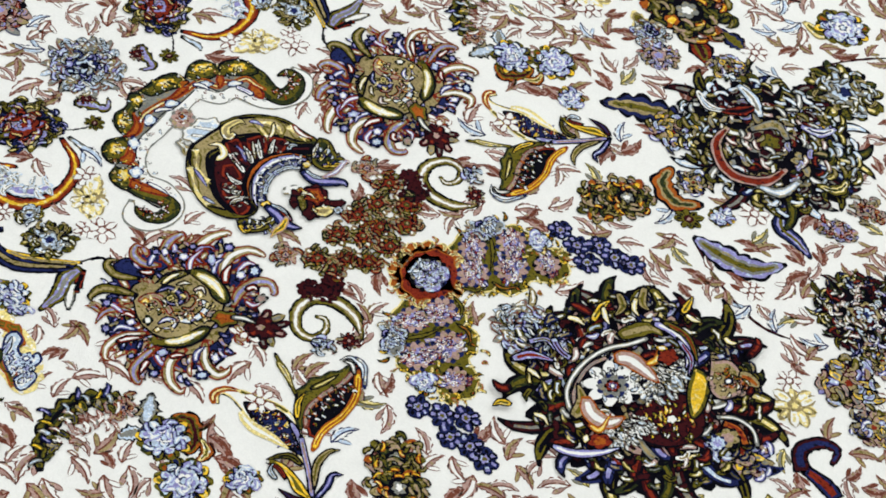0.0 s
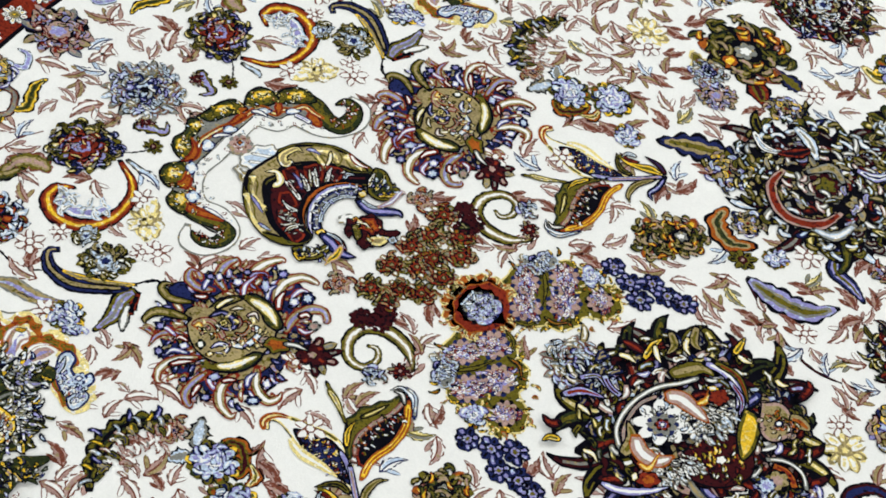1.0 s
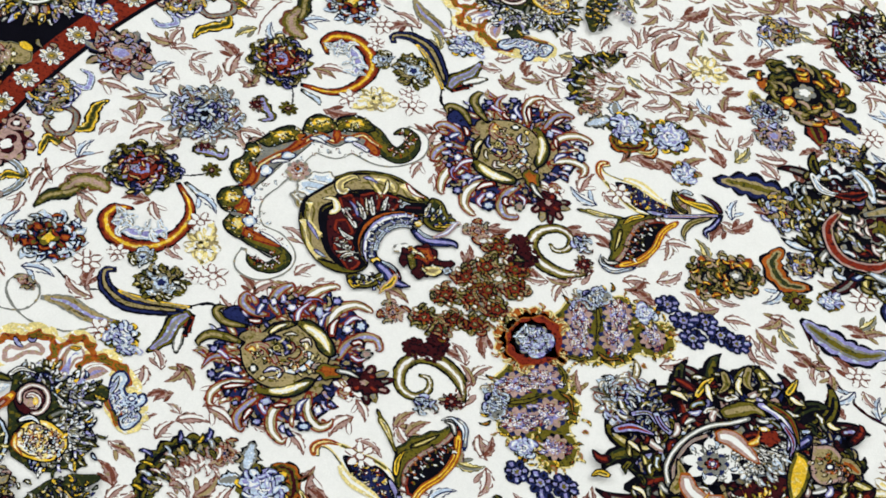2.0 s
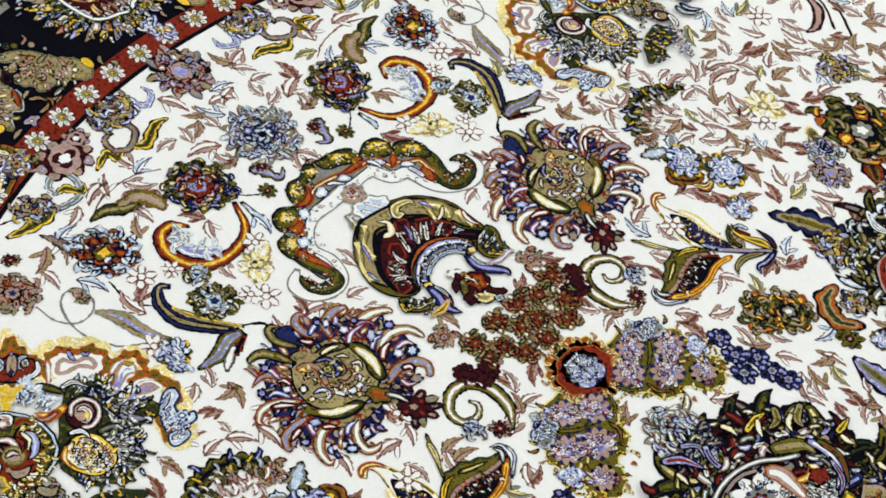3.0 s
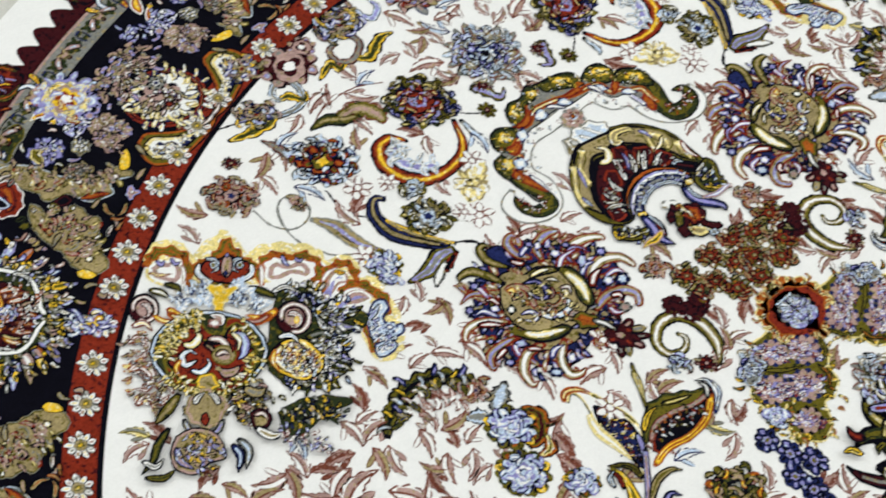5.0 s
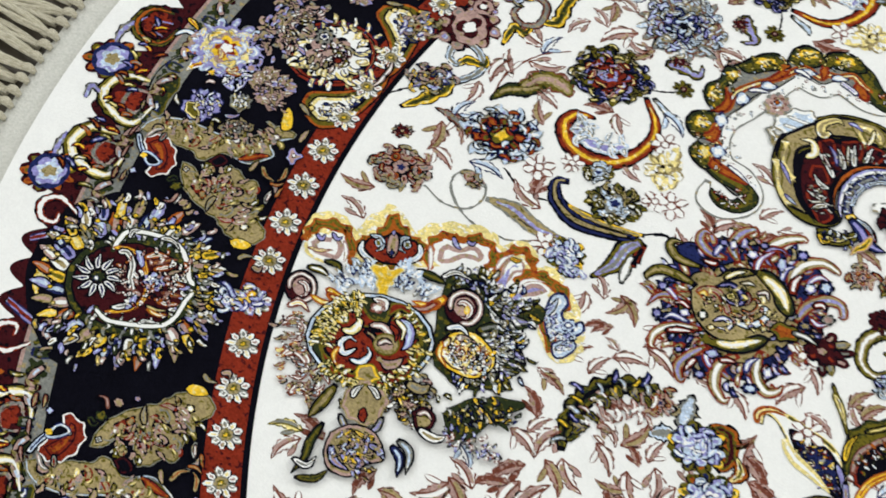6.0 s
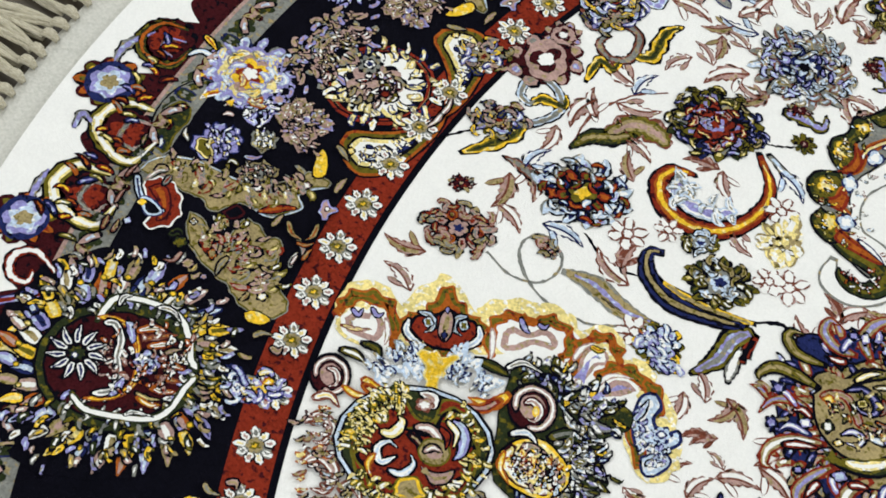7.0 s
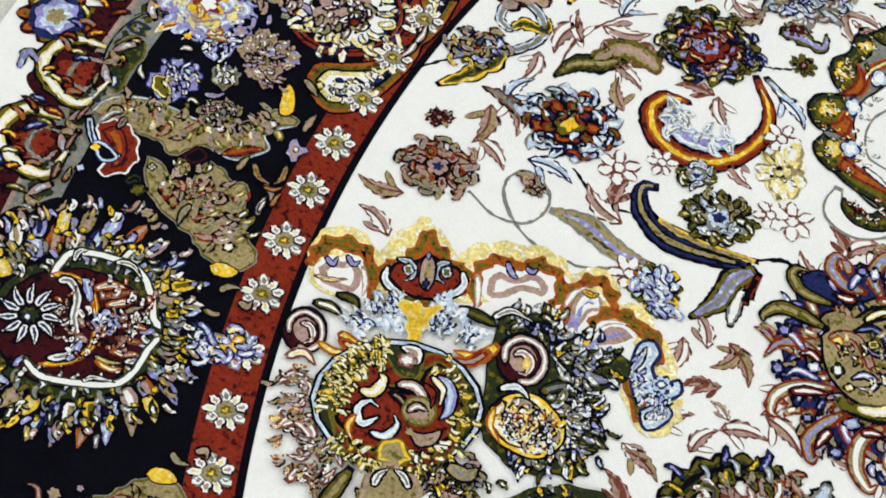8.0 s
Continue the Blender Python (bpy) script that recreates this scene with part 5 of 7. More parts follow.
m.taper("klr", 12, -50, -12, -35.5, 7, -12, 15.5)
m.taper("kbr", 12.5, -11, 88, -26.5, 87, -38.5, 84.5)
m.taper("kgo", 10, -8.5, 78, -10, 101, -6.5, 115.5)
m.taper("kbr", 12, -32, -37, -40, -45, -51.5, -42)
m.taper("kgo", 9.5, -22, -54.5, -32, -58.5, -36, -67.5)
m.taper("kbl", 11.5, 120.5, 146.5, 130.5, 159, 142.5, 160.5)
m.taper("kbr", 11.5, 135.5, 141.5, 137, 164.5, 130.5, 172)
m.taper("kgo", 10, 58, 147.5, 58, 160.5, 57, 175)
m.taper("kto", 11.5, -7, 128.5, 6, 117, 6, 99)
m.taper("kto", 11.5, 12, 154, 20, 133, 31.5, 129.5)
m.taper("kyw", 9.5, -32, 67.5, -21.5, 72, -11, 70.5)
m.taper("kyw", 8.5, -32.5, -9.5, -22.5, -10, -15, -12)
m.taper("kyw", 9, -10, 103.5, -1, 93.5, 7.5, 87.5)
m.taper("kyw", 9, 12, 135.5, 16.5, 121.5, 26, 116)
m.taper("kyw", 8, -2, -50.5, 8.5, -47.5, 18.5, -53.5)
m.taper("kyw", 9, 105, 151, 112.5, 148.5, 120, 153)
m.taper("kyw", 9, 60.5, 149.5, 70.5, 149, 79, 151.5)
m.finish(False)
# crested palmette
m = Motif("palmette", 0.0004)
m.frill("yy", 1.5, -589.5, -425, -601.5, -408.5, -600.5, -392.5, -586, -381, -568.5, -382.5, -573.5, -373.5, -575, -349.5, -573.5, -340, -555, -339.5, -539, -342.5, -541.5, -333.5, -536, -317.5, -523, -301, -506, -287.5, -489.5, -290, -487, -276.5, -472, -268.5, -457, -278.5, -453, -271.5, -440.5, -267.5, -428.5, -273, -412.5, -274, -393.5, -285, -376.5, -298, -373, -308.5, -374.5, -325, -389, -328.5, -409.5, -320, -423, -307, -443, -317, -468, -322.5, -501.5, -355, -519.5, -367, -533, -389, -551.5, -407, -549.5, -415, -570.5, -431)
m.patch("ww", 1, -583.5, -417, -574, -394.5, -549.5, -405, -503, -346.5, -529, -337.5, -496, -296.5, -472, -297, -441.5, -289.5, -413.5, -295, -389, -304, -402, -320, -430, -315, -482.5, -351, -535.5, -407, -551, -427)
m.frill("uou", 2.5, -592.5, -420.5, -597.5, -410, -593.5, -397, -581.5, -388, -568, -389, -548.5, -404, -549.5, -410, -568.5, -398, -582, -401, -587, -413, -585.5, -423.5)
m.patch("wpw", 3, -585.5, -423.5, -586.5, -411, -580.5, -405, -581, -399.5, -570.5, -396.5, -557.5, -404.5, -555, -417, -573, -429)
m.taper("kl", 5.5, -587, -413, -580, -412.5, -583, -406)
m.taper("kl", 5.5, -580.5, -401, -573, -402, -572, -396.5)
m.taper("cyp", 4.5, -580.5, -427.5, -571.5, -420, -566, -411.5)
m.taper("pw", 4.5, -568.5, -398, -557.5, -404.5, -551.5, -412)
m.frill("uou", 2.5, -556, -393, -563.5, -383.5, -558, -373, -562.5, -359.5, -566, -345.5, -553, -347, -540, -347.5, -531.5, -343.5, -521.5, -351, -518.5, -366, -523, -377.5, -529, -387, -542, -393.5)
m.patch("kr", 2.5, -555.5, -390, -559.5, -378.5, -553.5, -367, -552.5, -357, -542.5, -353, -533.5, -347.5, -523.5, -352, -521, -367, -525.5, -379, -539, -389.5)
m.taper("kws", 8, -560.5, -384, -552.5, -392.5, -541.5, -391, -535.5, -387)
m.taper("kws", 8, -531, -347, -522, -353.5, -521, -365, -523, -373.5)
m.taper("kse", 7, -561.5, -377, -553.5, -371, -545.5, -375.5, -545.5, -383.5)
m.taper("kse", 7, -539.5, -349, -542.5, -357.5, -536.5, -364, -529, -362.5)
m.bloom("kso", -550.5, -375.5, 3, 3.5, 4.5, -3.5, 4)
m.bloom("kso", -535.5, -356.5, 3, 3.5, 4.5, -4, 4)
m.patch("kpt", 1.5, -551, -365.5, -552.5, -357, -543.5, -358, -533.5, -368, -532, -376.5, -541, -375.5)
m.bloom("kn", -536.5, -372.5, 1.5, 2, 3.5, -3, 4)
m.taper("kl", 4, -553.5, -356.5, -548.5, -360.5)
m.frill("uou", 2.5, -511, -356.5, -526.5, -341, -529, -327.5, -521.5, -316, -513, -314, -512.5, -303, -502.5, -296.5, -488, -296.5, -480, -303, -478, -314.5, -484, -316, -491, -304.5, -501.5, -305.5, -506.5, -315.5, -516, -321.5, -522, -331, -516, -342, -504.5, -353.5)
m.patch("wpw", 3, -511, -348, -520, -337, -519, -325.5, -510.5, -320.5, -508, -311.5, -499.5, -305, -488.5, -307.5, -485, -318, -495, -326, -497.5, -337.5, -503, -346.5)
m.taper("kl", 6, -520.5, -318.5, -511.5, -322, -506, -321.5)
m.taper("kl", 6, -510, -312, -505, -310, -505, -305.5)
m.taper("pw", 5, -523.5, -341, -513, -349, -503.5, -359)
m.frill("uou", 2.5, -467.5, -318.5, -480, -303, -483, -288.5, -479.5, -277.5, -467, -274.5, -457.5, -279, -457, -288.5, -467.5, -283, -475.5, -287, -473.5, -297, -464, -313.5)
m.patch("pwl", 2.5, -466.5, -312.5, -475, -299, -474.5, -288, -466, -285.5, -459, -291, -462, -299, -458.5, -311, -458.5, -321)
m.taper("ogu", 6, -477.5, -292, -471, -289.5, -468.5, -284.5)
m.taper("pw", 5, -474, -310, -478, -298.5, -477, -287)
m.frill("uou", 2.5, -454.5, -306, -458.5, -294.5, -453, -281.5, -440.5, -276, -429, -278.5, -431.5, -285, -444.5, -287, -450, -296, -448.5, -306.5)
m.patch("wpl", 2.5, -448.5, -308.5, -449.5, -295.5, -442, -286, -431, -286.5, -432.5, -298.5, -438.5, -311, -444, -323)
m.taper("pw", 4.5, -450, -310.5, -451, -295.5, -441, -283)
m.frill("uou", 2.5, -435, -281.5, -429.5, -272.5, -416, -278, -409, -289, -420.5, -283.5)
m.frill("uou", 2.5, -402, -320, -417, -309.5, -419.5, -302, -403, -311.5, -390.5, -315.5, -387.5, -326.5)
m.patch("nsw", 2.5, -420.5, -304, -428.5, -287.5, -424, -277.5, -413, -280.5, -409, -291.5, -399.5, -293.5, -394, -283, -385.5, -288, -386.5, -300.5, -396, -307, -395.5, -317.5, -405.5, -315)
m.patch("nsw", 2, -393.5, -319.5, -391, -308.5, -384, -301.5, -377, -305, -376, -317.5, -379.5, -325.5, -386, -325.5)
m.bloom("nsl", -398, -295.5, 5, 6.5, 5.5, -5, 6)
m.bloom("nsw", -398, -295.5, 2.5, 3.5, 2.5, -2.5, 4)
m.taper("ksl", 7, -415.5, -307, -419, -294, -423, -284.5)
m.taper("ksl", 5.5, -387, -321, -385.5, -311.5, -381, -305.5)
m.flecks("nsw ksw ewl nls", 7, 39, 5.5, -435.5, -317, -423, -307, -407.5, -307.5, -392, -308, -384.5, -308)
m.frill("kd", 1, -491, -351.5, -486.5, -333.5, -468, -322.5, -446.5, -321, -428, -302.5, -413, -309.5, -416, -328, -418, -340, -432, -355.5, -412.5, -352.5, -393, -348, -390.5, -359, -405.5, -372.5, -385, -371, -381.5, -381, -391, -392.5, -404, -408, -422, -412, -442, -408, -458.5, -390)
m.taper("kse", 11.5, -458.5, -331, -436.5, -323.5, -428.5, -302)
m.taper("kel", 10, -443, -331.5, -424, -327.5, -417, -311.5)
m.taper("kns", 8, -474.5, -330.5, -459, -327, -453.5, -314.5)
m.taper("kel", 12.5, -426.5, -360, -408.5, -349, -389.5, -351)
m.taper("kgo", 8, -431, -356, -419.5, -347.5, -418, -340)
m.taper("kow", 8, -479, -326.5, -468, -322.5, -452, -323)
m.taper("kog", 9, -392.5, -384.5, -391, -372, -391.5, -365)
m.taper("kwe", 9, -425, -341, -439, -341.5, -449.5, -339.5)
m.taper("kde", 10, -437.5, -364, -432.5, -348, -420, -338.5)
m.flecks("kew kes kns kow ewl kgo kle kws kdo", 9.5, 165, 13.5, -487, -347, -461, -329, -433, -319, -424.5, -348, -400.5, -356.5, -400, -384.5, -420, -400)
m.flecks("kew kws eow klw kwd", 9.5, 40, 11, -431, -356, -410, -354.5, -406.5, -378.5, -408, -404)
m.flecks("kel kts kte kow bpe", 9, 60, 11.5, -457, -487, -440, -475.5, -425.5, -462, -415, -445, -416.5, -423.5)
m.bloom("kbp", -460.5, -357, 11, 13.5, 14.5, -13, 0)
m.cord("kpw", 7, -463.5, -369.5, -473, -359.5, -471.5, -347, -459.5, -342.5, -448.5, -350, -445.5, -362.5, -452, -370.5)
m.taper("bwp", 8, -466, -360.5, -464, -354, -456, -354, -451.5, -362, -456.5, -366)
m.bloom("gyy", -457, -357, 1.5, 2, 3, -3, 0)
m.bloom("kbp", -552, -456, 9, 11, 13, -11, 0)
m.cord("kpw", 5.5, -554.5, -466.5, -563, -458, -561.5, -447.5, -550, -445, -540.5, -453, -540, -462.5, -547, -467)
m.taper("bwp", 6.5, -558, -455.5, -552, -451.5, -544.5, -456, -545.5, -463)
m.taper("kow", 9, -565.5, -440, -556, -433, -546.5, -431)
m.taper("kdo", 8, -561.5, -425, -552, -418, -543, -422)
m.taper("kdo", 10, -511.5, -367, -497, -359, -486, -355)
m.taper("kwe", 7, -493.5, -355, -490.5, -340.5, -475, -333.5)
m.taper("cwy", 7.5, -544, -477, -540, -466, -528.5, -465.5)
m.taper("cwp", 8.5, -532.5, -491, -531, -479.5, -520, -478, -513, -488, -518, -494.5)
m.taper("ugy", 6.5, -541.5, -454.5, -530.5, -450.5, -524.5, -443)
m.taper("cwp", 9.5, -509.5, -510, -507, -497.5, -494, -495.5, -485, -508, -491.5, -515.5)
m.taper("uyp", 6.5, -514, -497, -503.5, -491.5, -504.5, -481.5)
m.taper("cwp", 9.5, -478, -526, -478, -512.5, -466.5, -507.5, -468.5, -496.5)
m.taper("cwe", 8.5, -480.5, -502, -479, -491, -466, -493.5)
m.flecks("ctp kte uyp bwp kpt ces", 7.5, 69, 10.5, -537, -478, -512.5, -495, -486.5, -509.5, -464, -509.5)
m.patch("kgy", 1.5, -447.5, -396, -448, -382, -440.5, -368, -427, -363, -408.5, -366.5, -401, -378.5, -403.5, -395, -418.5, -405.5, -433, -406.5)
m.taper("byw", 9, -445, -385, -439, -397, -424, -400, -412, -394)
m.taper("kpe", 8, -436, -389.5, -438.5, -377, -427, -370.5)
m.taper("kow", 10, -426, -388.5, -424, -376.5, -412.5, -376.5, -413, -386.5)
m.taper("ugy", 5.5, -445, -393, -438, -403, -424, -406.5)
m.taper("kws", 8, -453.5, -384, -447.5, -372.5, -436, -372)
m.flecks("bwp uyg kpe kso kgw", 7.5, 60, 11, -441.5, -388, -422.5, -384.5, -408.5, -376.5)
m.flecks("ssw nsw sww esw", 8.5, 51, 9, -536, -433, -534.5, -411, -529, -399)
m.flecks("ssw nsw sww esw", 8.5, 51, 9, -484, -370.5, -506, -375, -518.5, -381)
m.frill("yg", 1.5, -534.5, -398, -530, -388, -522.5, -384.5, -517.5, -375, -514, -388.5, -509, -399, -499, -409, -504, -415.5, -514, -405.5, -524, -399)
m.taper("ugy", 10, -539, -439.5, -526.5, -437.5, -517, -426)
m.taper("ury", 9, -535.5, -443, -521.5, -437.5, -513, -426.5)
m.taper("ugy", 10, -476.5, -363.5, -477, -380, -489.5, -389.5)
m.taper("urp", 9, -476, -370.5, -477.5, -386.5, -487.5, -395)
m.bloom("ks", -480.5, -440.5, 33.5, 41.5, 34, -29, 0)
m.bloom("kd", -480.5, -440.5, 31, 38.5, 31, -26.5, 0)
m.patch("or", 2, -504.5, -476, -516, -457.5, -517, -439.5, -513.5, -425.5, -496, -427, -488.5, -419.5, -497, -406.5, -490, -396, -471.5, -396.5, -453, -407.5, -440, -424.5, -434.5, -444, -438, -461, -451, -466, -454.5, -479.5, -468, -487, -485.5, -485)
m.frill("okr", 2, -506, -470, -517.5, -447.5, -511.5, -430.5, -493, -436.5, -484, -427.5, -490, -411.5, -482.5, -399, -463, -405.5, -449.5, -417.5, -442, -438.5, -447.5, -456, -460.5, -464.5, -468, -477.5, -485, -480)
m.flecks("oyw kyo ogy dyo kyw", 8.5, 90, 4, -499, -478.5, -513.5, -458.5, -516.5, -436.5, -513, -425)
m.flecks("oyw kyo ogy dyo kyw", 8, 90, 4.5, -488, -401, -467.5, -401.5, -447.5, -415, -438.5, -437.5, -439, -457, -451, -466, -462.5, -482, -485.5, -484.5)
m.taper("kwp", 12.5, -496, -417.5, -501.5, -410.5, -510, -415.5)
m.bloom("cpw", -500, -417.5, 4.5, 5.5, 4.5, -4, 5)
m.taper("kyw", 10, -501, -454.5, -494.5, -448.5, -497.5, -438, -503, -437.5)
m.taper("kws", 8, -479.5, -454.5, -482, -467, -491, -463, -491.5, -454, -483.5, -451.5)
m.taper("ksw", 8, -476, -467, -468, -461, -469, -450.5, -476.5, -447)
m.taper("kpw", 10, -491, -434.5, -484, -425.5, -473.5, -426, -465, -436.5)
m.taper("kbp", 7.5, -489.5, -440, -479.5, -437.5, -472, -443)
m.bloom("otp", -469, -433.5, 7, 8.5, 8, -7, 0)
m.taper("kpw", 7.5, -472.5, -440, -472, -432, -465, -429)
m.patch("kpt", 1.5, -466.5, -447.5, -457, -441, -451.5, -429.5, -446, -439, -451, -449.5)
m.taper("kls", 11, -482, -409.5, -470, -408.5, -459.5, -418, -457.5, -427.5)
m.taper("kyw", 6.5, -484, -412.5, -472, -412.5, -464, -422)
m.taper("kr", 6.5, -482, -419.5, -473, -419.5, -466, -426.5)
m.frill("ogt", 1.5, -463.5, -471.5, -464, -457.5, -450.5, -456, -447, -463, -454.5, -472)
m.taper("ugy", 5, -489, -466, -485, -475, -476, -478.5)
m.frill("tpt", 1.5, -452.5, -490.5, -453, -477.5, -452.5, -467.5, -442.5, -466.5, -432, -463, -421.5, -475.5, -419, -490.5, -429, -498, -441, -499)
m.patch("kr", 1.5, -434.5, -489.5, -434, -483.5, -426.5, -486, -423, -493.5, -429.5, -494.5)
m.taper("kwe", 7.5, -446, -487, -450, -479.5, -449.5, -471.5)
m.taper("kwe", 7.5, -432, -470.5, -441, -468, -448, -470)
m.taper("kel", 7.5, -441, -503.5, -429, -507, -421.5, -504)
m.taper("kel", 7.5, -419, -477, -413.5, -488.5, -415.5, -496.5)
m.patch("kpt", 1.5, -432.5, -520, -429.5, -503.5, -417, -492, -402, -492, -388, -501, -393, -516, -392, -532, -407, -541.5, -422.5, -534.5)
m.bloom("ksn", -413.5, -517, 4.5, 5, 4, -3.5, 5)
m.taper("klp", 9, -423.5, -526.5, -410.5, -532.5, -396.5, -528.5)
m.taper("kle", 8.5, -407, -502.5, -396.5, -498.5, -388, -501)
m.taper("kgt", 5, -422.5, -503.5, -414, -500.5, -410.5, -494.5)
m.flecks("kpt klw ktp kgo kls", 7, 60, 11.5, -425.5, -516.5, -409.5, -514, -397.5, -508.5, -396.5, -528.5)
m.taper("kot", 11.5, -463, -489.5, -457.5, -505.5, -454.5, -517.5, -452, -526)
m.taper("kgo", 9.5, -434, -454.5, -419, -456, -409.5, -469.5)
m.taper("kdo", 9, -442, -518.5, -435, -536.5, -425.5, -551, -421, -567)
m.taper("kwe", 8, -431.5, -558, -419.5, -552.5, -421.5, -541.5)
m.taper("kod", 8, -417.5, -566.5, -407, -554, -407, -541.5)
m.taper("kns", 9.5, -395.5, -488, -382, -490, -371, -502.5)
m.taper("kes", 9.5, -396.5, -481, -382, -480.5, -368.5, -495.5)
m.flecks("kwt ktp koe bpt kog", 7.5, 69, 8.5, -434, -454.5, -416, -450.5, -404, -454.5, -393.5, -450.5)
m.patch("kbt", 1.5, -409.5, -456.5, -407.5, -445, -395.5, -442, -388, -452.5, -393.5, -464)
m.taper("kpw", 6.5, -405, -455, -401.5, -447, -393, -448)
m.taper("kte", 12, -432.5, -443, -420, -437, -419.5, -427.5)
m.taper("kwt", 10.5, -395.5, -462, -380, -456.5, -376, -447)
m.frill("kd", 1, -394, -437, -393, -418, -384.5, -398.5, -372, -383, -359.5, -377, -362.5, -399, -350.5, -403, -364.5, -410.5, -363, -431.5, -370.5, -445)
m.taper("kgp", 9.5, -383, -410.5, -372, -410.5, -361.5, -409.5)
m.taper("kow", 7.5, -385.5, -431.5, -383.5, -420, -372, -420)
m.flecks("kde kdk kgo kew kno", 7.5, 60, 7.5, -386.5, -437.5, -378, -418, -369.5, -398.5, -355, -399)
m.flecks("kls kel cwp", 7, 33, 5.5, -379, -450.5, -364, -437.5, -350.5, -429.5, -338, -428)
m.finish(True)
blossom("flower", "dull_bunch", -0.715, -0.197, 0.021, 85, 0.7, True)
blossom("flower", "dull_bunch", -0.706, 0.122, 0.024, 83, 0.7, True)

# centre flower and the flowers beside it
blossom("flower", "dark_flower", 0.071, 0.046, 0.133, 31, 0.92, False)
blossom("flower", "grey_flower", -0.049, 0.032, 0.047, -5, 0.8, False)
blossom("flower", "dull_bunch", 0.178, 0.044, 0.035, 7, 0.9, False)
blossom("flower", "olive_flower", 0.124, 0.090, 0.039, 30, 0.8, False)
blossom("flower", "dull_bunch", 0.109, 0.120, 0.029, 41, 0.8, False)
blossom("rose", "sky_rose", 0.156, 0.030, 0.019, 39, 0.9, False)
blossom("flower", "green_flower", 0.028, 0.419, 0.109, 18, 0.9, True)
blossom("flower", "green_half", 0.063, 0.549, 0.051, 13, 0.9, True)
band("scroll", "kpr", [(-0.018, 0.411), (-0.017, 0.374), (0.013, 0.349), (0.048, 0.364), (0.061, 0.401)], [0.0052, 0.0156, 0.0182, 0.0169, 0.0052], 0, 0, 0, True, 0.0022)
band("scroll", "ket", [(0.001, 0.417), (0.022, 0.446), (0.045, 0.434)], [0.0057, 0.0170, 0.0057], 0, 0, 0, True, 0.0022)
band("scroll", "kswe", [(-0.041, 0.472), (-0.015, 0.463), (0.006, 0.443)], [0.0052, 0.0195, 0.0052], 0, 0, 0, True, 0.0022)
band("scroll", "klwn", [(0.042, 0.464), (0.067, 0.470), (0.079, 0.491)], [0.0057, 0.0156, 0.0042], 0, 0, 0, True, 0.0022)
band("scroll", "kesw", [(0.040, 0.352), (0.069, 0.362), (0.080, 0.397)], [0.0057, 0.0170, 0.0057], 0, 0, 0, True, 0.0022)
band("scroll", "koyd", [(0.093, 0.398), (0.117, 0.408), (0.120, 0.432)], [0.0047, 0.0177, 0.0047], 4, 0.4, 0, True, 0.0022)
band("scroll", "krbk", [(-0.037, 0.421), (-0.017, 0.438), (-0.006, 0.459)], [0.0052, 0.0169, 0.0052], 0, 0, 0, True, 0.0022)
band("scroll", "kwes", [(-0.072, 0.433), (-0.050, 0.419), (-0.029, 0.427)], [0.0047, 0.0141, 0.0047], 0, 0, 0, True, 0.0022)
band("bud", "knto", [(-0.145, 0.343), (-0.114, 0.363), (-0.079, 0.378), (-0.060, 0.383)], [0.0065, 0.0364, 0.0325, 0.0104], 6, 0.5, 0, True)
band("shell", "kutd", [(-0.040, 0.317), (-0.038, 0.289), (-0.014, 0.275), (0.011, 0.292)], [0.0065, 0.0260, 0.0260, 0.0065], 5, 0.4, 0, True)
blossom("flower", "dull_bunch", -0.012, 0.311, 0.019, 43, 0.9, True)
blossom("flower", "yellow_star", -0.058, 0.245, 0.033, 40, 0.9, True)
blossom("pod", "olive_flower", 0.007, 0.264, 0.017, 40, 0.9, True)
blossom("pod", "sky_rose", 0.033, 0.290, 0.016, 43, 0.9, True)
band("long_leaf", "kleo", [(0.021, 0.246), (0.052, 0.244), (0.090, 0.250), (0.116, 0.280)], [0.0065, 0.0325, 0.0325, 0.0033], 6, 0.3, 0, True)
vine("kb", [(0.023, 0.243), (0.069, 0.212), (0.125, 0.191), (0.176, 0.200)], 0.0033, True)
blossom("flower", "dark_flower", 0.210, 0.275, 0.057, 41, 0.95, True)
blossom("flower", "dull_bunch", 0.231, 0.186, 0.036, 39, 0.9, True)
blossom("flower", "dull_bunch", 0.247, 0.235, 0.025, 5, 0.9, True)
blossom("flower", "yellow_star", -0.136, 0.536, 0.063, 27, 0.85, True)
blossom("flower", "fan_flower", -0.128, 0.450, 0.027, 15, 0.9, True)
blossom("rose", "sky_rose", 0.018, 0.641, 0.035, 43, 0.9, True)
band("pod", "tyo", [(-0.023, 0.617), (0.000, 0.615), (0.016, 0.629)], [0.0052, 0.0234, 0.0078], 0, 0, 0, True)
band("curled_stem", "knlo", [(0.080, 0.361), (0.088, 0.323), (0.112, 0.315), (0.134, 0.304)], [0.0078, 0.0208, 0.0182, 0.0039], 0, 0, 0, True)
vine("kb", [(0.015, 0.552), (0.045, 0.597), (0.079, 0.634)], 0.0031, True)
band("curled_stem", "kbn", [(0.238, 0.061), (0.225, 0.082), (0.237, 0.103), (0.254, 0.106), (0.257, 0.087)], [0.0195, 0.0169, 0.0143, 0.0104, 0.0052], 0, 0, 0, True)
band("curled_stem", "knr", [(0.236, 0.066), (0.261, 0.063), (0.277, 0.056)], [0.0118, 0.0200, 0.0177], 0, 0, 0, True)
blossom("floret", "floret", -0.045, 0.532, 0.018, 41, 1, True)
blossom("floret", "floret", 0.059, 0.318, 0.018, 43, 1, True)
blossom("floret", "floret", 0.102, 0.225, 0.015, 42, 1, True)
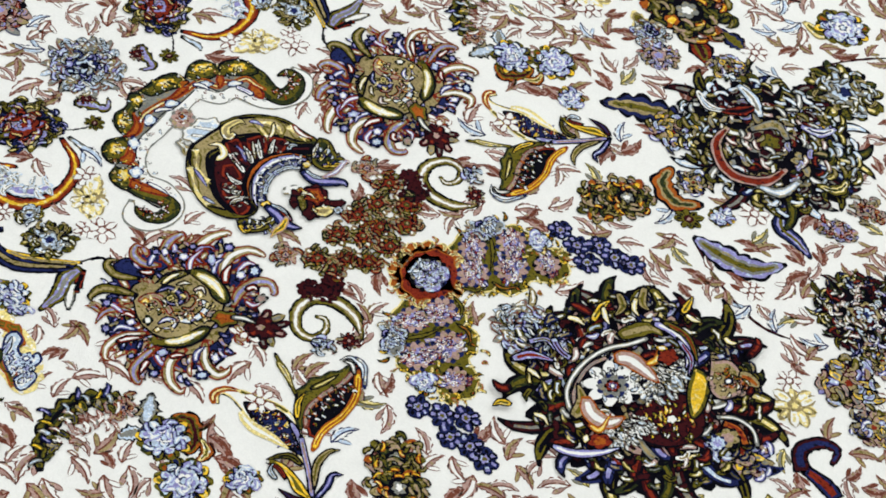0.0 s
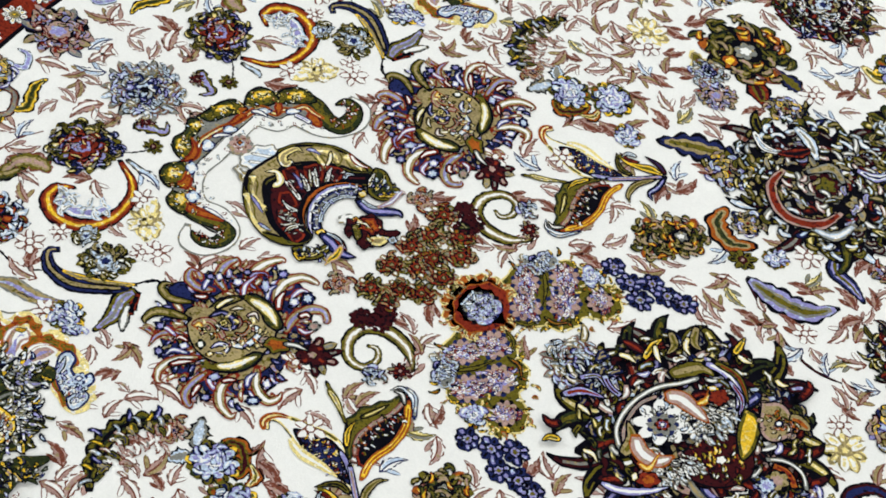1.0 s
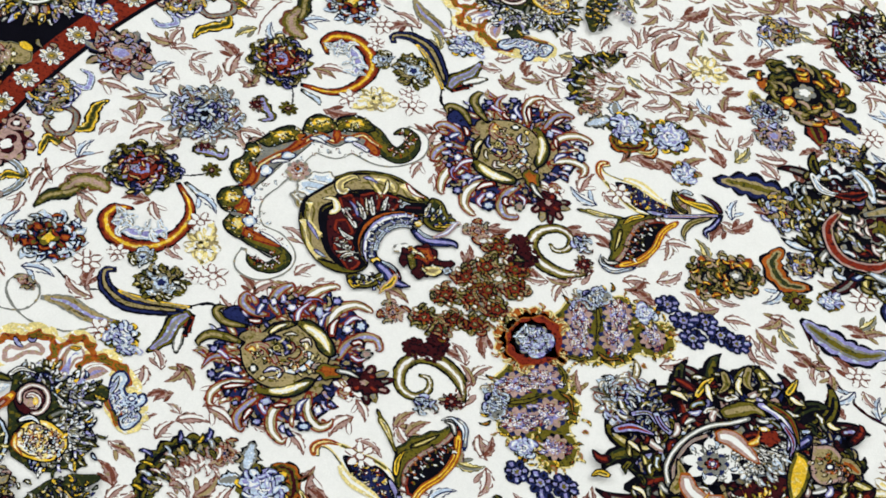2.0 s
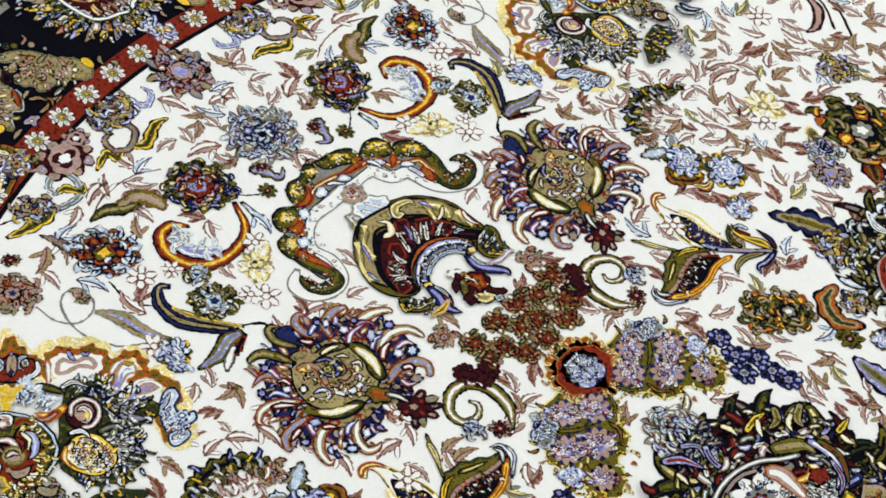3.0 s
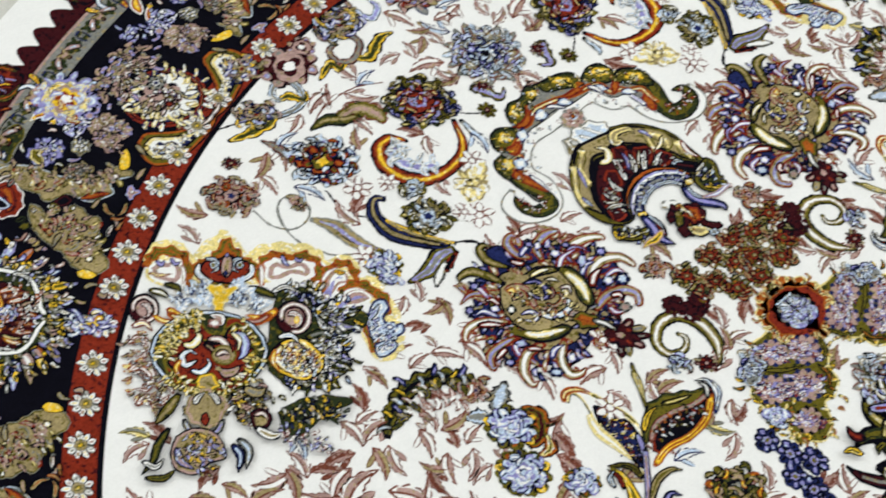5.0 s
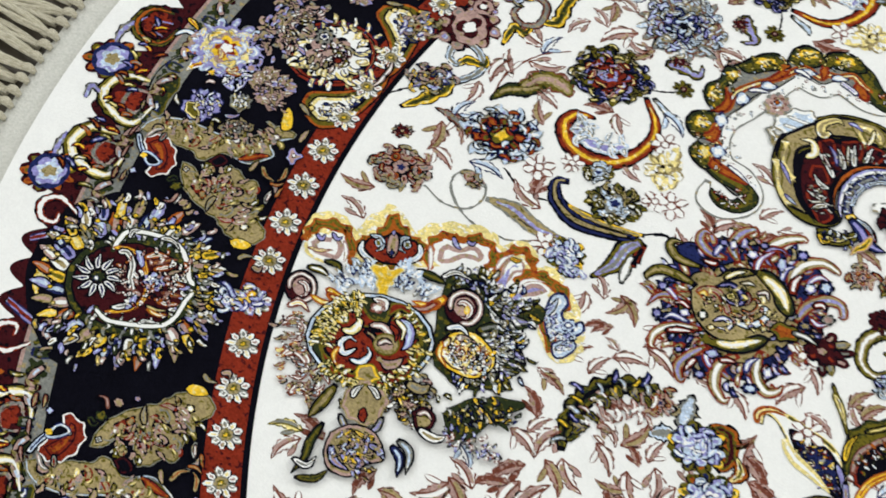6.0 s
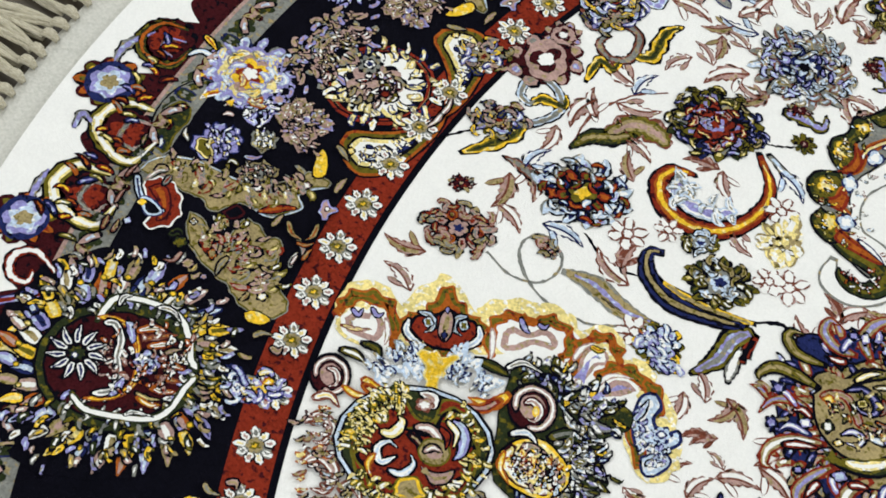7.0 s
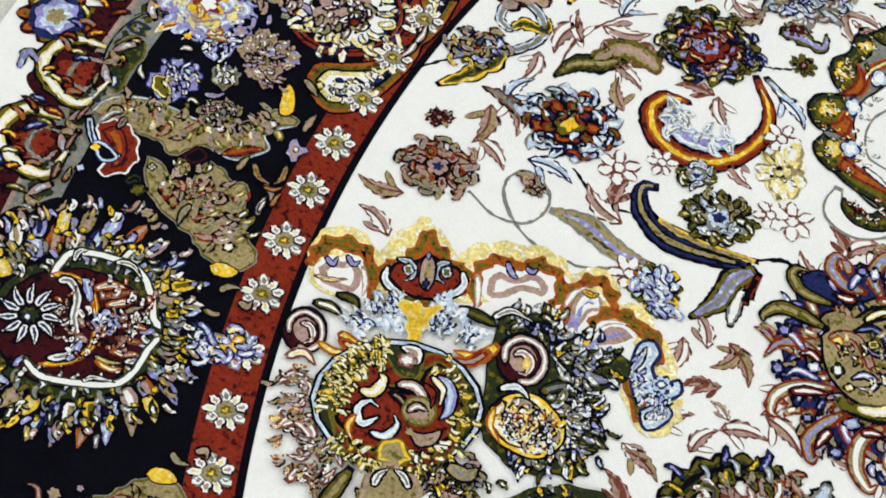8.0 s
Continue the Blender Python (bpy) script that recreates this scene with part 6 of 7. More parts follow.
blossom("puff", "straw_puff", 0.198, 0.126, 0.026, 9, 1, True)
blossom("floret", "floret", 0.181, 0.149, 0.015, 42, 1, True)
blossom("medallion", "dark_flower", -0.103, 0.674, 0.064, 37, 0.9, True)
band("medallion_rim", "krlk", [(-0.168, 0.672), (-0.143, 0.632), (-0.103, 0.615), (-0.061, 0.639)], [0.0099, 0.0127, 0.0127, 0.0127], 0, 0, 0, True)
trail("scrollwork", "kwt kpb kos knl ket kbr", [(-0.000, 0.013), (0.013, 0.058), (0.038, 0.096), (0.082, 0.098), (0.107, 0.068), (0.112, 0.015), (0.084, -0.024), (0.044, -0.032)], 0.0260, 0.0325, 60, False)
trail("scrollwork", "kes kow kle kns ktw", [(-0.063, 0.011), (-0.056, 0.043), (-0.029, 0.040), (-0.024, 0.010)], 0.0177, 0.0212, 26, False)
band("scroll", "kse", [(-0.496, -0.465), (-0.482, -0.459), (-0.483, -0.444), (-0.493, -0.440)], [0.0030, 0.0082, 0.0075, 0.0030], 0, 0, 0, True, 0.0016)
band("scroll", "kpw", [(-0.475, -0.439), (-0.479, -0.424), (-0.466, -0.421), (-0.458, -0.436), (-0.466, -0.442)], [0.0030, 0.0089, 0.0089, 0.0075, 0.0022], 0, 0, 0, True, 0.0016)
band("paisley_small", "kbp", [(-0.300, 0.678), (-0.277, 0.669), (-0.263, 0.642), (-0.266, 0.623)], [0.0065, 0.0169, 0.0130, 0.0026], 0, 0, 0, True)
vine("kb", [(-0.315, 0.690), (-0.278, 0.683), (-0.245, 0.656)], 0.0038, True)
vine("kb", [(-0.306, 0.702), (-0.256, 0.687), (-0.212, 0.652)], 0.0038, True)
blossom("flower", "dull_bunch", -0.208, 0.601, 0.028, 21, 0.8, True)
blossom("puff", "straw_puff", -0.236, 0.478, 0.027, 10, 0.9, True)
blossom("floret", "floret", -0.223, 0.460, 0.018, 52, 1, True)
blossom("floret", "floret", -0.320, 0.600, 0.018, 52, 1, True)
blossom("floret", "floret", -0.262, 0.199, 0.016, 45, 1, True)
blossom("floret", "floret", -0.208, 0.249, 0.016, 47, 1, True)
blossom("floret", "floret", -0.534, 0.258, 0.016, 52, 1, True)
blossom("puff", "straw_puff", -0.468, 0.162, 0.028, 49, 0.5, True)
blossom("floret", "floret", -0.437, 0.187, 0.016, 50, 1, True)
blossom("flower", "dull_bunch", 0.052, 0.473, 0.030, 42, 0.8, True)
blossom("flower", "dull_bunch", -0.062, 0.360, 0.031, 21, 0.8, True)
blossom("flower", "dull_bunch", -0.058, 0.491, 0.026, 23, 0.7, True)
blossom("flower", "fan_flower", 0.140, 0.358, 0.024, 24, 0.7, True)
blossom("flower", "dull_bunch", 0.273, 0.154, 0.026, 37, 0.9, True)
blossom("flower", "small_flower", 0.155, 0.406, 0.020, 41, 0.9, True)
blossom("flower", "grey_flower", -0.152, 0.474, 0.024, 42, 0.8, True)
band("pod", "yto", [(-0.184, 0.492), (-0.161, 0.478), (-0.140, 0.473)], [0.0065, 0.0299, 0.0091], 4, 0.4, 0, True)
band("pod", "krob", [(-0.117, 0.506), (-0.095, 0.492), (-0.080, 0.477)], [0.0071, 0.0325, 0.0071], 0, 0, 0, True)
band("pod", "kno", [(-0.098, 0.535), (-0.071, 0.531), (-0.057, 0.526)], [0.0065, 0.0260, 0.0065], 4, 0.4, 0, True)

# leaf sprays
leaves((-0.640, 0.197, -0.628, 0.232), (-0.634, 0.163, -0.672, 0.158), (-0.620, 0.194, -0.587, 0.194), (-0.514, 0.283, -0.522, 0.253), (-0.540, 0.158, -0.514, 0.170), (-0.571, 0.082, -0.599, 0.087))
leaves((-0.598, 0.076, -0.608, 0.115), (-0.516, 0.038, -0.544, 0.017), (-0.578, -0.024, -0.586, -0.057), (-0.572, -0.004, -0.564, 0.030), (-0.646, 0.006, -0.632, 0.034), (-0.616, -0.009, -0.642, -0.015))
leaves((-0.436, 0.372, -0.429, 0.408), (-0.500, 0.286, -0.537, 0.282), (-0.364, 0.144, -0.394, 0.157), (-0.368, 0.158, -0.354, 0.127), (-0.391, 0.149, -0.394, 0.182))
leaves((-0.389, -0.154, -0.418, -0.147), (-0.408, -0.166, -0.377, -0.156), (-0.383, -0.096, -0.386, -0.126), (-0.394, -0.125, -0.421, -0.119), (-0.382, -0.080, -0.374, -0.055), (-0.364, -0.076, -0.351, -0.056))
leaves((-0.415, -0.260, -0.404, -0.285), (-0.400, -0.253, -0.425, -0.242), (-0.395, -0.238, -0.365, -0.252), (-0.379, -0.267, -0.389, -0.287), (-0.354, -0.286, -0.329, -0.267), (-0.355, -0.277, -0.372, -0.278))
leaves((-0.378, -0.320, -0.369, -0.292), (-0.383, -0.343, -0.363, -0.335))
leaves((-0.246, 0.466, -0.263, 0.432), (-0.315, 0.383, -0.291, 0.392), (-0.290, 0.386, -0.293, 0.351), (-0.311, 0.355, -0.337, 0.369), (-0.270, 0.397, -0.241, 0.412), (-0.276, 0.464, -0.234, 0.447))
leaves((-0.210, 0.423, -0.232, 0.410), (-0.217, 0.494, -0.244, 0.488), (-0.250, 0.522, -0.242, 0.559), (-0.302, 0.528, -0.290, 0.572), (-0.266, 0.572, -0.238, 0.592), (-0.302, 0.616, -0.268, 0.628))
leaves((-0.313, 0.473, -0.296, 0.507), (-0.287, 0.505, -0.294, 0.455))
leaves((-0.239, 0.219, -0.240, 0.253), (-0.222, 0.238, -0.192, 0.238), (-0.238, 0.315, -0.233, 0.285), (-0.225, 0.307, -0.190, 0.323), (-0.186, 0.327, -0.156, 0.338), (-0.170, 0.142, -0.179, 0.105))
leaves((-0.141, 0.152, -0.117, 0.169), (-0.115, 0.177, -0.104, 0.209), (-0.177, 0.112, -0.202, 0.101), (-0.205, 0.091, -0.228, 0.092))
leaves((-0.354, -0.226, -0.348, -0.258), (-0.342, -0.229, -0.328, -0.209), (-0.387, -0.233, -0.391, -0.261), (-0.375, -0.264, -0.381, -0.285), (-0.344, -0.255, -0.310, -0.258), (-0.305, -0.239, -0.282, -0.227))
leaves((-0.288, -0.167, -0.279, -0.201), (-0.205, -0.148, -0.175, -0.155), (-0.142, -0.128, -0.144, -0.154), (-0.126, -0.123, -0.132, -0.095), (-0.184, -0.055, -0.175, -0.030), (-0.196, -0.047, -0.223, -0.036))
leaves((-0.342, -0.390, -0.338, -0.365), (-0.327, -0.363, -0.320, -0.401), (-0.300, -0.334, -0.323, -0.330), (-0.267, -0.337, -0.289, -0.332), (-0.265, -0.328, -0.269, -0.302), (-0.229, -0.314, -0.255, -0.305))
leaves((-0.228, -0.299, -0.203, -0.308), (-0.162, -0.184, -0.135, -0.186), (-0.148, -0.248, -0.145, -0.216), (-0.220, -0.200, -0.203, -0.178), (-0.147, -0.195, -0.177, -0.188))
leaves((-0.005, 0.224, 0.023, 0.229), (0.005, 0.194, 0.032, 0.180), (0.025, 0.193, -0.007, 0.203), (0.037, 0.184, 0.060, 0.177), (0.058, 0.221, 0.043, 0.236), (0.114, 0.213, 0.138, 0.206))
leaves((-0.038, 0.186, -0.012, 0.199), (-0.046, 0.468, -0.025, 0.498), (-0.175, 0.319, -0.163, 0.362), (-0.206, 0.323, -0.170, 0.323), (-0.230, 0.291, -0.211, 0.319), (-0.259, 0.376, -0.239, 0.405))
# the far half of the field repeats the near half, turned about the centre
for ob in list(carpet.children):
    x, y = ob.location.x, ob.location.y
    if x > -0.36 or ob.name.startswith("leaf") and "_" not in ob.name:
        continue
    far = ob.copy()
    scene.collection.objects.link(far)
    far.location = (-x, -y, 0)
    far.rotation_euler = (0, 0, ob.rotation_euler.z + math.pi)
    corners = [Vector(c) for c in ob.bound_box]
    cover(CX - x, CY - y, 0.42 * max(corners[6].x - corners[0].x, corners[6].y - corners[0].y))

# ---- the carpet: border figures, nine times round, mirrored about each big rosette ----


def border_copies(make, both):
    for flip in (1, -1) if both else (1,):
        ob = make()
        for k in range(9):
            o = ob if k == 0 else ob.copy()
            if k:
                scene.collection.objects.link(o)
                o.parent = carpet
            o.location = (0, 0, 0)
            o.rotation_euler = (0, 0, radians(180 + 40 * k))
            o.scale = (1, flip, 1)
        if flip == 1 and both:
            continue


def border_blossom(name, style, r, deg, size, ang, asp, both):
    def make():
        x, y = r * math.cos(radians(deg)), r * math.sin(radians(deg))
        m = Motif(name, 0.0004)
        draw_blossom(m, style, x, y, size, radians(ang + deg), asp)
        return m.link((0, 0))
    border_copies(make, both)


def border_band(name, combo, points, widths, teeth, depth, both):
    def make():
        line = smooth([(r * math.cos(radians(a)), r * math.sin(radians(a))) for r, a in points], 7)
        half = np.interp(np.linspace(0, 1, len(line)), np.linspace(0, 1, len(widths)), widths) / 2
        m = Motif(name, 0.0004)
        for k, key in enumerate(combo):
            m.strip(line, np.maximum(half * (1.0, 0.74, 0.42, 0.2)[k], 0.0004), 1 + k, key, teeth, depth)
        return m.link((0, 0))
    border_copies(make, both)


def border_trail(name, combos, points, spread, size, count, both):
    def make():
        line = smooth([(r * math.cos(radians(a)), r * math.sin(radians(a))) for r, a in points], 10)
        keys = combos.split()
        rnd = random.Random(count * 17)
        m = Motif(name, 0.0007)
        t = np.gradient(line, axis=0)
        for i in range(count):
            k = int((i + rnd.uniform(.1, .9)) / count * (len(line) - 1))
            head, off, sign = math.atan2(t[k][1], t[k][0]), rnd.uniform(-spread, spread), 1 if i % 2 else -1
            m.comma(line[k][0] - math.sin(head) * off, line[k][1] + math.cos(head) * off, head + sign * rnd.uniform(.2, 1.5), size * rnd.uniform(.9, 1.5), size * rnd.uniform(.2, .3),
                    sign * rnd.uniform(.8, 2.6), keys[i % len(keys)], 1 + i * .15)
        return m.link((0, 0))
    border_copies(make, both)


border_blossom("rosette_tip", "border_white", 0.840, -1.4, 0.018, -162, 0.9, False)
border_blossom("rosette_tip", "sky_rose", 0.856, -1.1, 0.014, -162, 0.8, False)
border_band("hook", "krw", [(0.996, -3.7), (1.014, -4.3), (1.026, -3.8), (1.022, -3.0), (1.010, -2.9), (1.010, -3.5)], [0.0037, 0.0082, 0.0089, 0.0082, 0.0067, 0.0022], 0, 0.0, True)
border_band("hook", "nlr", [(0.986, -3.1), (1.004, -2.4), (1.023, -1.7)], [0.0030, 0.0084, 0.0060], 0, 0.0, True)
border_band("hook", "kgy", [(1.003, -1.1), (1.007, -0.2), (0.995, 0.3)], [0.0033, 0.0083, 0.0033], 0, 0.0, True)
border_blossom("medallion", "border_blue", 0.958, -16.4, 0.037, -142, 1, False)
border_blossom("bell", "blue_bell", 1.032, -5.5, 0.025, -150, 0.9, True)
border_blossom("bell", "blue_bell", 1.036, -12.8, 0.026, -141, 0.9, True)
border_band("curl", "kel", [(1.043, -13.6), (1.044, -14.8), (1.034, -16.0)], [0.0033, 0.0092, 0.0033], 5, 0.4, True)
border_trail("scrollwork", "koy kbu krg knl kue", [(1.014, -5.3), (1.010, -7.7), (1.010, -10.7), (1.015, -13.5), (1.020, -15.8)], 0.0097, 0.0127, 34, True)
border_blossom("shell_base", "edge_base", 1.003, -7.4, 0.023, -148, 0.9, True)
border_blossom("shell_base", "edge_base", 1.004, -10.9, 0.024, -143, 0.9, True)
border_blossom("shell_base", "edge_base", 1.023, -15.9, 0.024, -138, 0.9, True)
border_band("shell", "koyw", [(0.982, -7.5), (0.988, -6.3), (1.012, -6.5), (1.027, -7.4), (1.020, -8.6), (0.996, -8.8)], [0.0042, 0.0125, 0.0158, 0.0158, 0.0142, 0.0050], 9, 0.25, True)
border_band("shell", "krpe", [(0.990, -8.2), (1.004, -8.1), (1.006, -7.2), (0.993, -6.8), (0.988, -7.4)], [0.0033, 0.0083, 0.0100, 0.0083, 0.0033], 0, 0.0, True)
border_band("shell", "koyw", [(0.982, -11.1), (0.990, -9.7), (1.012, -10.0), (1.026, -10.9), (1.018, -12.2), (0.996, -12.5)], [0.0037, 0.0112, 0.0142, 0.0142, 0.0127, 0.0045], 9, 0.25, True)
border_band("shell", "krpe", [(0.991, -11.8), (1.005, -11.6), (1.006, -10.6), (0.994, -10.3), (0.988, -10.9)], [0.0033, 0.0083, 0.0100, 0.0083, 0.0033], 0, 0.0, True)
border_band("shell", "kodu", [(1.004, -16.1), (1.009, -14.9), (1.028, -14.8), (1.039, -15.5), (1.034, -16.6), (1.016, -16.9)], [0.0030, 0.0097, 0.0119, 0.0119, 0.0104, 0.0037], 9, 0.25, True)
border_band("shell", "knpl", [(1.011, -16.3), (1.022, -16.0), (1.022, -15.4), (1.012, -15.3)], [0.0030, 0.0082, 0.0082, 0.0030], 0, 0.0, True)
border_band("edge_leaf", "kel", [(1.035, -7.9), (1.036, -7.1), (1.035, -6.2)], [0.0030, 0.0082, 0.0030], 4, 0.4, True)
border_band("edge_leaf", "kel", [(1.028, -10.7), (1.038, -10.9), (1.037, -10.1)], [0.0033, 0.0083, 0.0033], 4, 0.4, True)

# shell medallion and its kidney scrolls
m = Motif("medallion", 0.0004)
m.bloom("kr", 822.5, 306.5, -22, -37.5, -31.5, 23.5, 0)
m.bloom("kt", 822.5, 306.5, -20, -34.5, -28, 21, 0)
m.bloom("rk", 822.5, 306.5, -19, -32.5, -27, 20, 0)
m.bloom("yw", 822.5, 306.5, -18.5, -31, -25, 19, 14)
m.flecks("nyw kyw nye kwy tyw", 12.5, 44, 4, 844, 326, 850.5, 304, 843.5, 280.5, 820.5, 268.5, 802, 277, 794, 298, 798.5, 323, 817, 337, 836, 335)
m.bloom("kp", 825.5, 308.5, -12, -20.5, -16, 12, 7)
m.flecks("kpw kwr kte kpl kow kbw", 11.5, 30, 13.5, 836, 317.5, 824, 309.5, 813.5, 297)
m.bloom("ke", 842, 301.5, -5.5, -9.5, -8.5, 6.5, 8)
m.bloom("kwn", 842, 301.5, -3, -5, -4.5, 3, 5)
m.bloom("kbr", 813.5, 308.5, -3, -5, -3.5, 3, 5)
m.round_border(False)
m = Motif("kidney_scroll", 0.0004)
m.patch("kuo", 1.5, 796, 363.5, 800.5, 350, 789.5, 332.5, 780.5, 313.5, 779.5, 291.5, 775, 279.5, 763.5, 296.5, 756, 325, 753.5, 350.5, 763, 369.5, 780.5, 371.5)
m.patch("kyw", 2, 790, 360, 792, 347.5, 782, 333.5, 774, 316, 772.5, 297.5, 766, 311, 762, 331, 762.5, 350.5, 769, 363.5, 780, 365)
m.taper("kns", 7.5, 779, 357, 771, 352, 769.5, 343)
m.taper("kns", 6.5, 776.5, 337.5, 767.5, 335.5, 768.5, 326)
m.taper("kn", 5, 783, 348.5, 777, 345)
m.taper("kn", 5, 765.5, 334, 767, 321.5, 769.5, 312.5)
m.bloom("kgy", 784, 360.5, -2, -3, -3.5, 2.5, 4)
m.flecks("nyw nty kwy", 6, 22, 4, 777.5, 358.5, 769.5, 345, 770, 319)
m.taper("kpw", 7, 776.5, 288.5, 780.5, 275, 788, 265)
m.flecks("kls kwl nls", 9, 40, 5, 862, 401.5, 843.5, 393, 864.5, 372.5, 883.5, 370)
m.flecks("klp kpt kpt etp", 12.5, 50, 13.5, 872, 362, 853.5, 341.5, 868, 308.5, 892, 313.5)
m.bloom("klp", 848, 378.5, -3.5, -6, -5.5, 4, 6)
m.bloom("kpt", 859.5, 329, -5.5, -9.5, -7.5, 5.5, 6)
m.flecks("kpt kpw ktw", 8.5, 30, 9.5, 863, 334.5, 855, 323.5)
m.round_border(True)
# border palmette and arabesque
m = Motif("border_palmette", 0.0004)
m.frill("kk", 1, 806, 607.5, 811, 584.5, 805.5, 563.5, 796, 540.5, 777.5, 523.5, 757.5, 515.5, 738, 507.5, 718.5, 508, 698, 514, 676, 525, 662.5, 547, 652, 566, 645.5, 590.5, 645.5, 618, 655.5, 642.5, 673, 665.5, 691.5, 680.5, 722.5, 680.5, 765, 663, 794, 634.5)
m.frill("kk", 1, 790, 605.5, 793, 575.5, 783.5, 548.5, 763.5, 528.5, 734.5, 518, 707.5, 522, 682.5, 535, 668, 555.5, 659.5, 581, 659.5, 609, 674.5, 634.5, 696.5, 655, 724.5, 656.5, 754.5, 646.5, 778, 624.5)
m.taper("kln", 14, 698.5, 550, 691.5, 541.5, 684, 535.5)
m.taper("kns", 12, 687, 542, 679, 534.5, 671, 531)
m.taper("kgy", 14, 689.5, 556, 681.5, 549, 672, 545.5)
m.taper("kgo", 11.5, 677, 550, 668, 545, 658.5, 543.5)
m.taper("ktp", 14, 682.5, 563.5, 673, 559, 662.5, 557)
m.taper("kwt", 11.5, 669, 560.5, 659.5, 558, 649, 558)
m.taper("kls", 13.5, 677, 572.5, 666.5, 570, 656, 570.5)
m.taper("kln", 11.5, 663.5, 572.5, 653.5, 571.5, 642.5, 574)
m.taper("kup", 13.5, 673, 582, 663, 582, 652, 584.5)
m.taper("kgy", 11.5, 660, 585, 650.5, 586.5, 640, 591)
m.taper("kpw", 13.5, 672, 592.5, 662, 594, 651, 599)
m.taper("ktp", 11, 659.5, 598, 650.5, 601, 640.5, 607.5)
m.taper("kns", 13.5, 672.5, 602.5, 663, 606, 653, 613)
m.taper("kls", 11, 662, 610.5, 654, 615.5, 644.5, 623.5)
m.taper("kgo", 13.5, 675.5, 612.5, 667, 617.5, 658, 626)
m.taper("kup", 11, 666.5, 622, 659.5, 629, 652, 637.5)
m.taper("kwt", 13, 680.5, 621.5, 673, 628, 665.5, 637.5)
m.taper("kpw", 11, 673.5, 632.5, 668, 640.5, 662, 650)
m.taper("kln", 13, 686.5, 629, 681.5, 637, 675.5, 647.5)
m.taper("kns", 11, 682.5, 641.5, 679, 649.5, 674.5, 660.5)
m.taper("kgy", 13, 694.5, 635.5, 691.5, 644, 687.5, 655)
m.taper("kgo", 11, 693, 648.5, 691.5, 657, 689, 668)
m.taper("ktp", 13, 703.5, 640, 702.5, 649, 700.5, 660.5)
m.taper("kwt", 11, 705, 653, 705.5, 661.5, 705, 672.5)
m.taper("kls", 13.5, 713, 642.5, 714.5, 651.5, 715, 662.5)
m.taper("kln", 11, 717.5, 655.5, 720.5, 663, 722, 674)
m.taper("kup", 13.5, 724, 643.5, 727, 651.5, 729.5, 662)
m.taper("kgy", 11, 730.5, 655, 735.5, 662, 739, 671.5)
m.taper("kpw", 13.5, 733.5, 642, 739, 649, 744, 658.5)
m.taper("ktp", 11.5, 743, 652, 749.5, 657.5, 755, 666)
m.taper("kns", 13.5, 743.5, 638.5, 751, 644, 757.5, 652.5)
m.taper("kls", 11.5, 754.5, 646.5, 763.5, 650.5, 770.5, 657.5)
m.taper("kgo", 13.5, 752.5, 633, 761.5, 637, 770, 643.5)
m.taper("kup", 11.5, 765, 639, 775, 641, 784, 645.5)
m.taper("kwt", 14, 760, 626, 770.5, 628, 780, 632.5)
m.taper("kpw", 11.5, 773.5, 629, 784.5, 629, 794.5, 632)
m.taper("kln", 14, 766, 617.5, 777.5, 617, 788, 619.5)
m.taper("kns", 12, 780, 617.5, 792, 615.5, 802.5, 616)
m.taper("kgy", 14, 770, 607.5, 781.5, 605, 793, 605)
m.taper("kgo", 12, 784, 604.5, 796, 600.5, 806.5, 599)
m.taper("ktp", 14, 771.5, 597, 783.5, 592.5, 795, 590.5)
m.taper("kwt", 12, 785.5, 591.5, 796.5, 585, 807, 581.5)
m.taper("kls", 14.5, 771.5, 587, 783, 580, 793.5, 575.5)
m.taper("kln", 12, 783.5, 578, 793.5, 569.5, 803.5, 564)
m.taper("kup", 14.5, 769, 576.5, 779, 567.5, 788.5, 561.5)
m.taper("kgy", 12, 779, 565.5, 788, 555, 796.5, 548.5)
m.taper("kpw", 14.5, 764, 567, 773, 556.5, 781, 548.5)
m.taper("ktp", 12.5, 772, 554.5, 779.5, 542.5, 785.5, 534.5)
m.taper("kns", 14.5, 757.5, 559, 764.5, 546.5, 770, 538)
m.taper("kls", 12.5, 762.5, 545, 767.5, 532.5, 772, 523)
m.taper("kgo", 14.5, 749, 552, 754, 539.5, 757.5, 530)
m.taper("kup", 12.5, 751, 537.5, 754, 524.5, 756, 515)
m.taper("kwt", 14.5, 739.5, 547, 742, 534.5, 743, 524.5)
m.taper("kpw", 12, 738.5, 533, 739, 520.5, 738.5, 511)
m.taper("kln", 14.5, 729.5, 544.5, 729, 532, 728, 523)
m.taper("kns", 12, 725, 531, 723, 519.5, 720.5, 510.5)
m.taper("kgy", 14, 718.5, 544, 716, 532.5, 712.5, 524)
m.taper("kgo", 12, 711.5, 531.5, 707.5, 521.5, 702.5, 514)
m.taper("ktp", 14, 708.5, 546, 703.5, 535.5, 697.5, 528.5)
m.taper("kwt", 12, 698.5, 535.5, 692.5, 526.5, 686, 521)
m.bloom("og", 686.5, 541, -1.5, -2, -2, 1.5, 0)
m.bloom("og", 674.5, 551.5, -1.5, -2, -2, 1.5, 0)
m.bloom("og", 665.5, 564.5, -1.5, -2, -2, 1.5, 0)
m.bloom("og", 659.5, 578.5, -1.5, -2, -2, 1.5, 0)
m.bloom("og", 657.5, 594, -1.5, -2, -2, 1, 0)
m.bloom("og", 658.5, 608.5, -1.5, -2, -2, 1, 0)
m.bloom("og", 663.5, 622.5, -1.5, -2, -2, 1, 0)
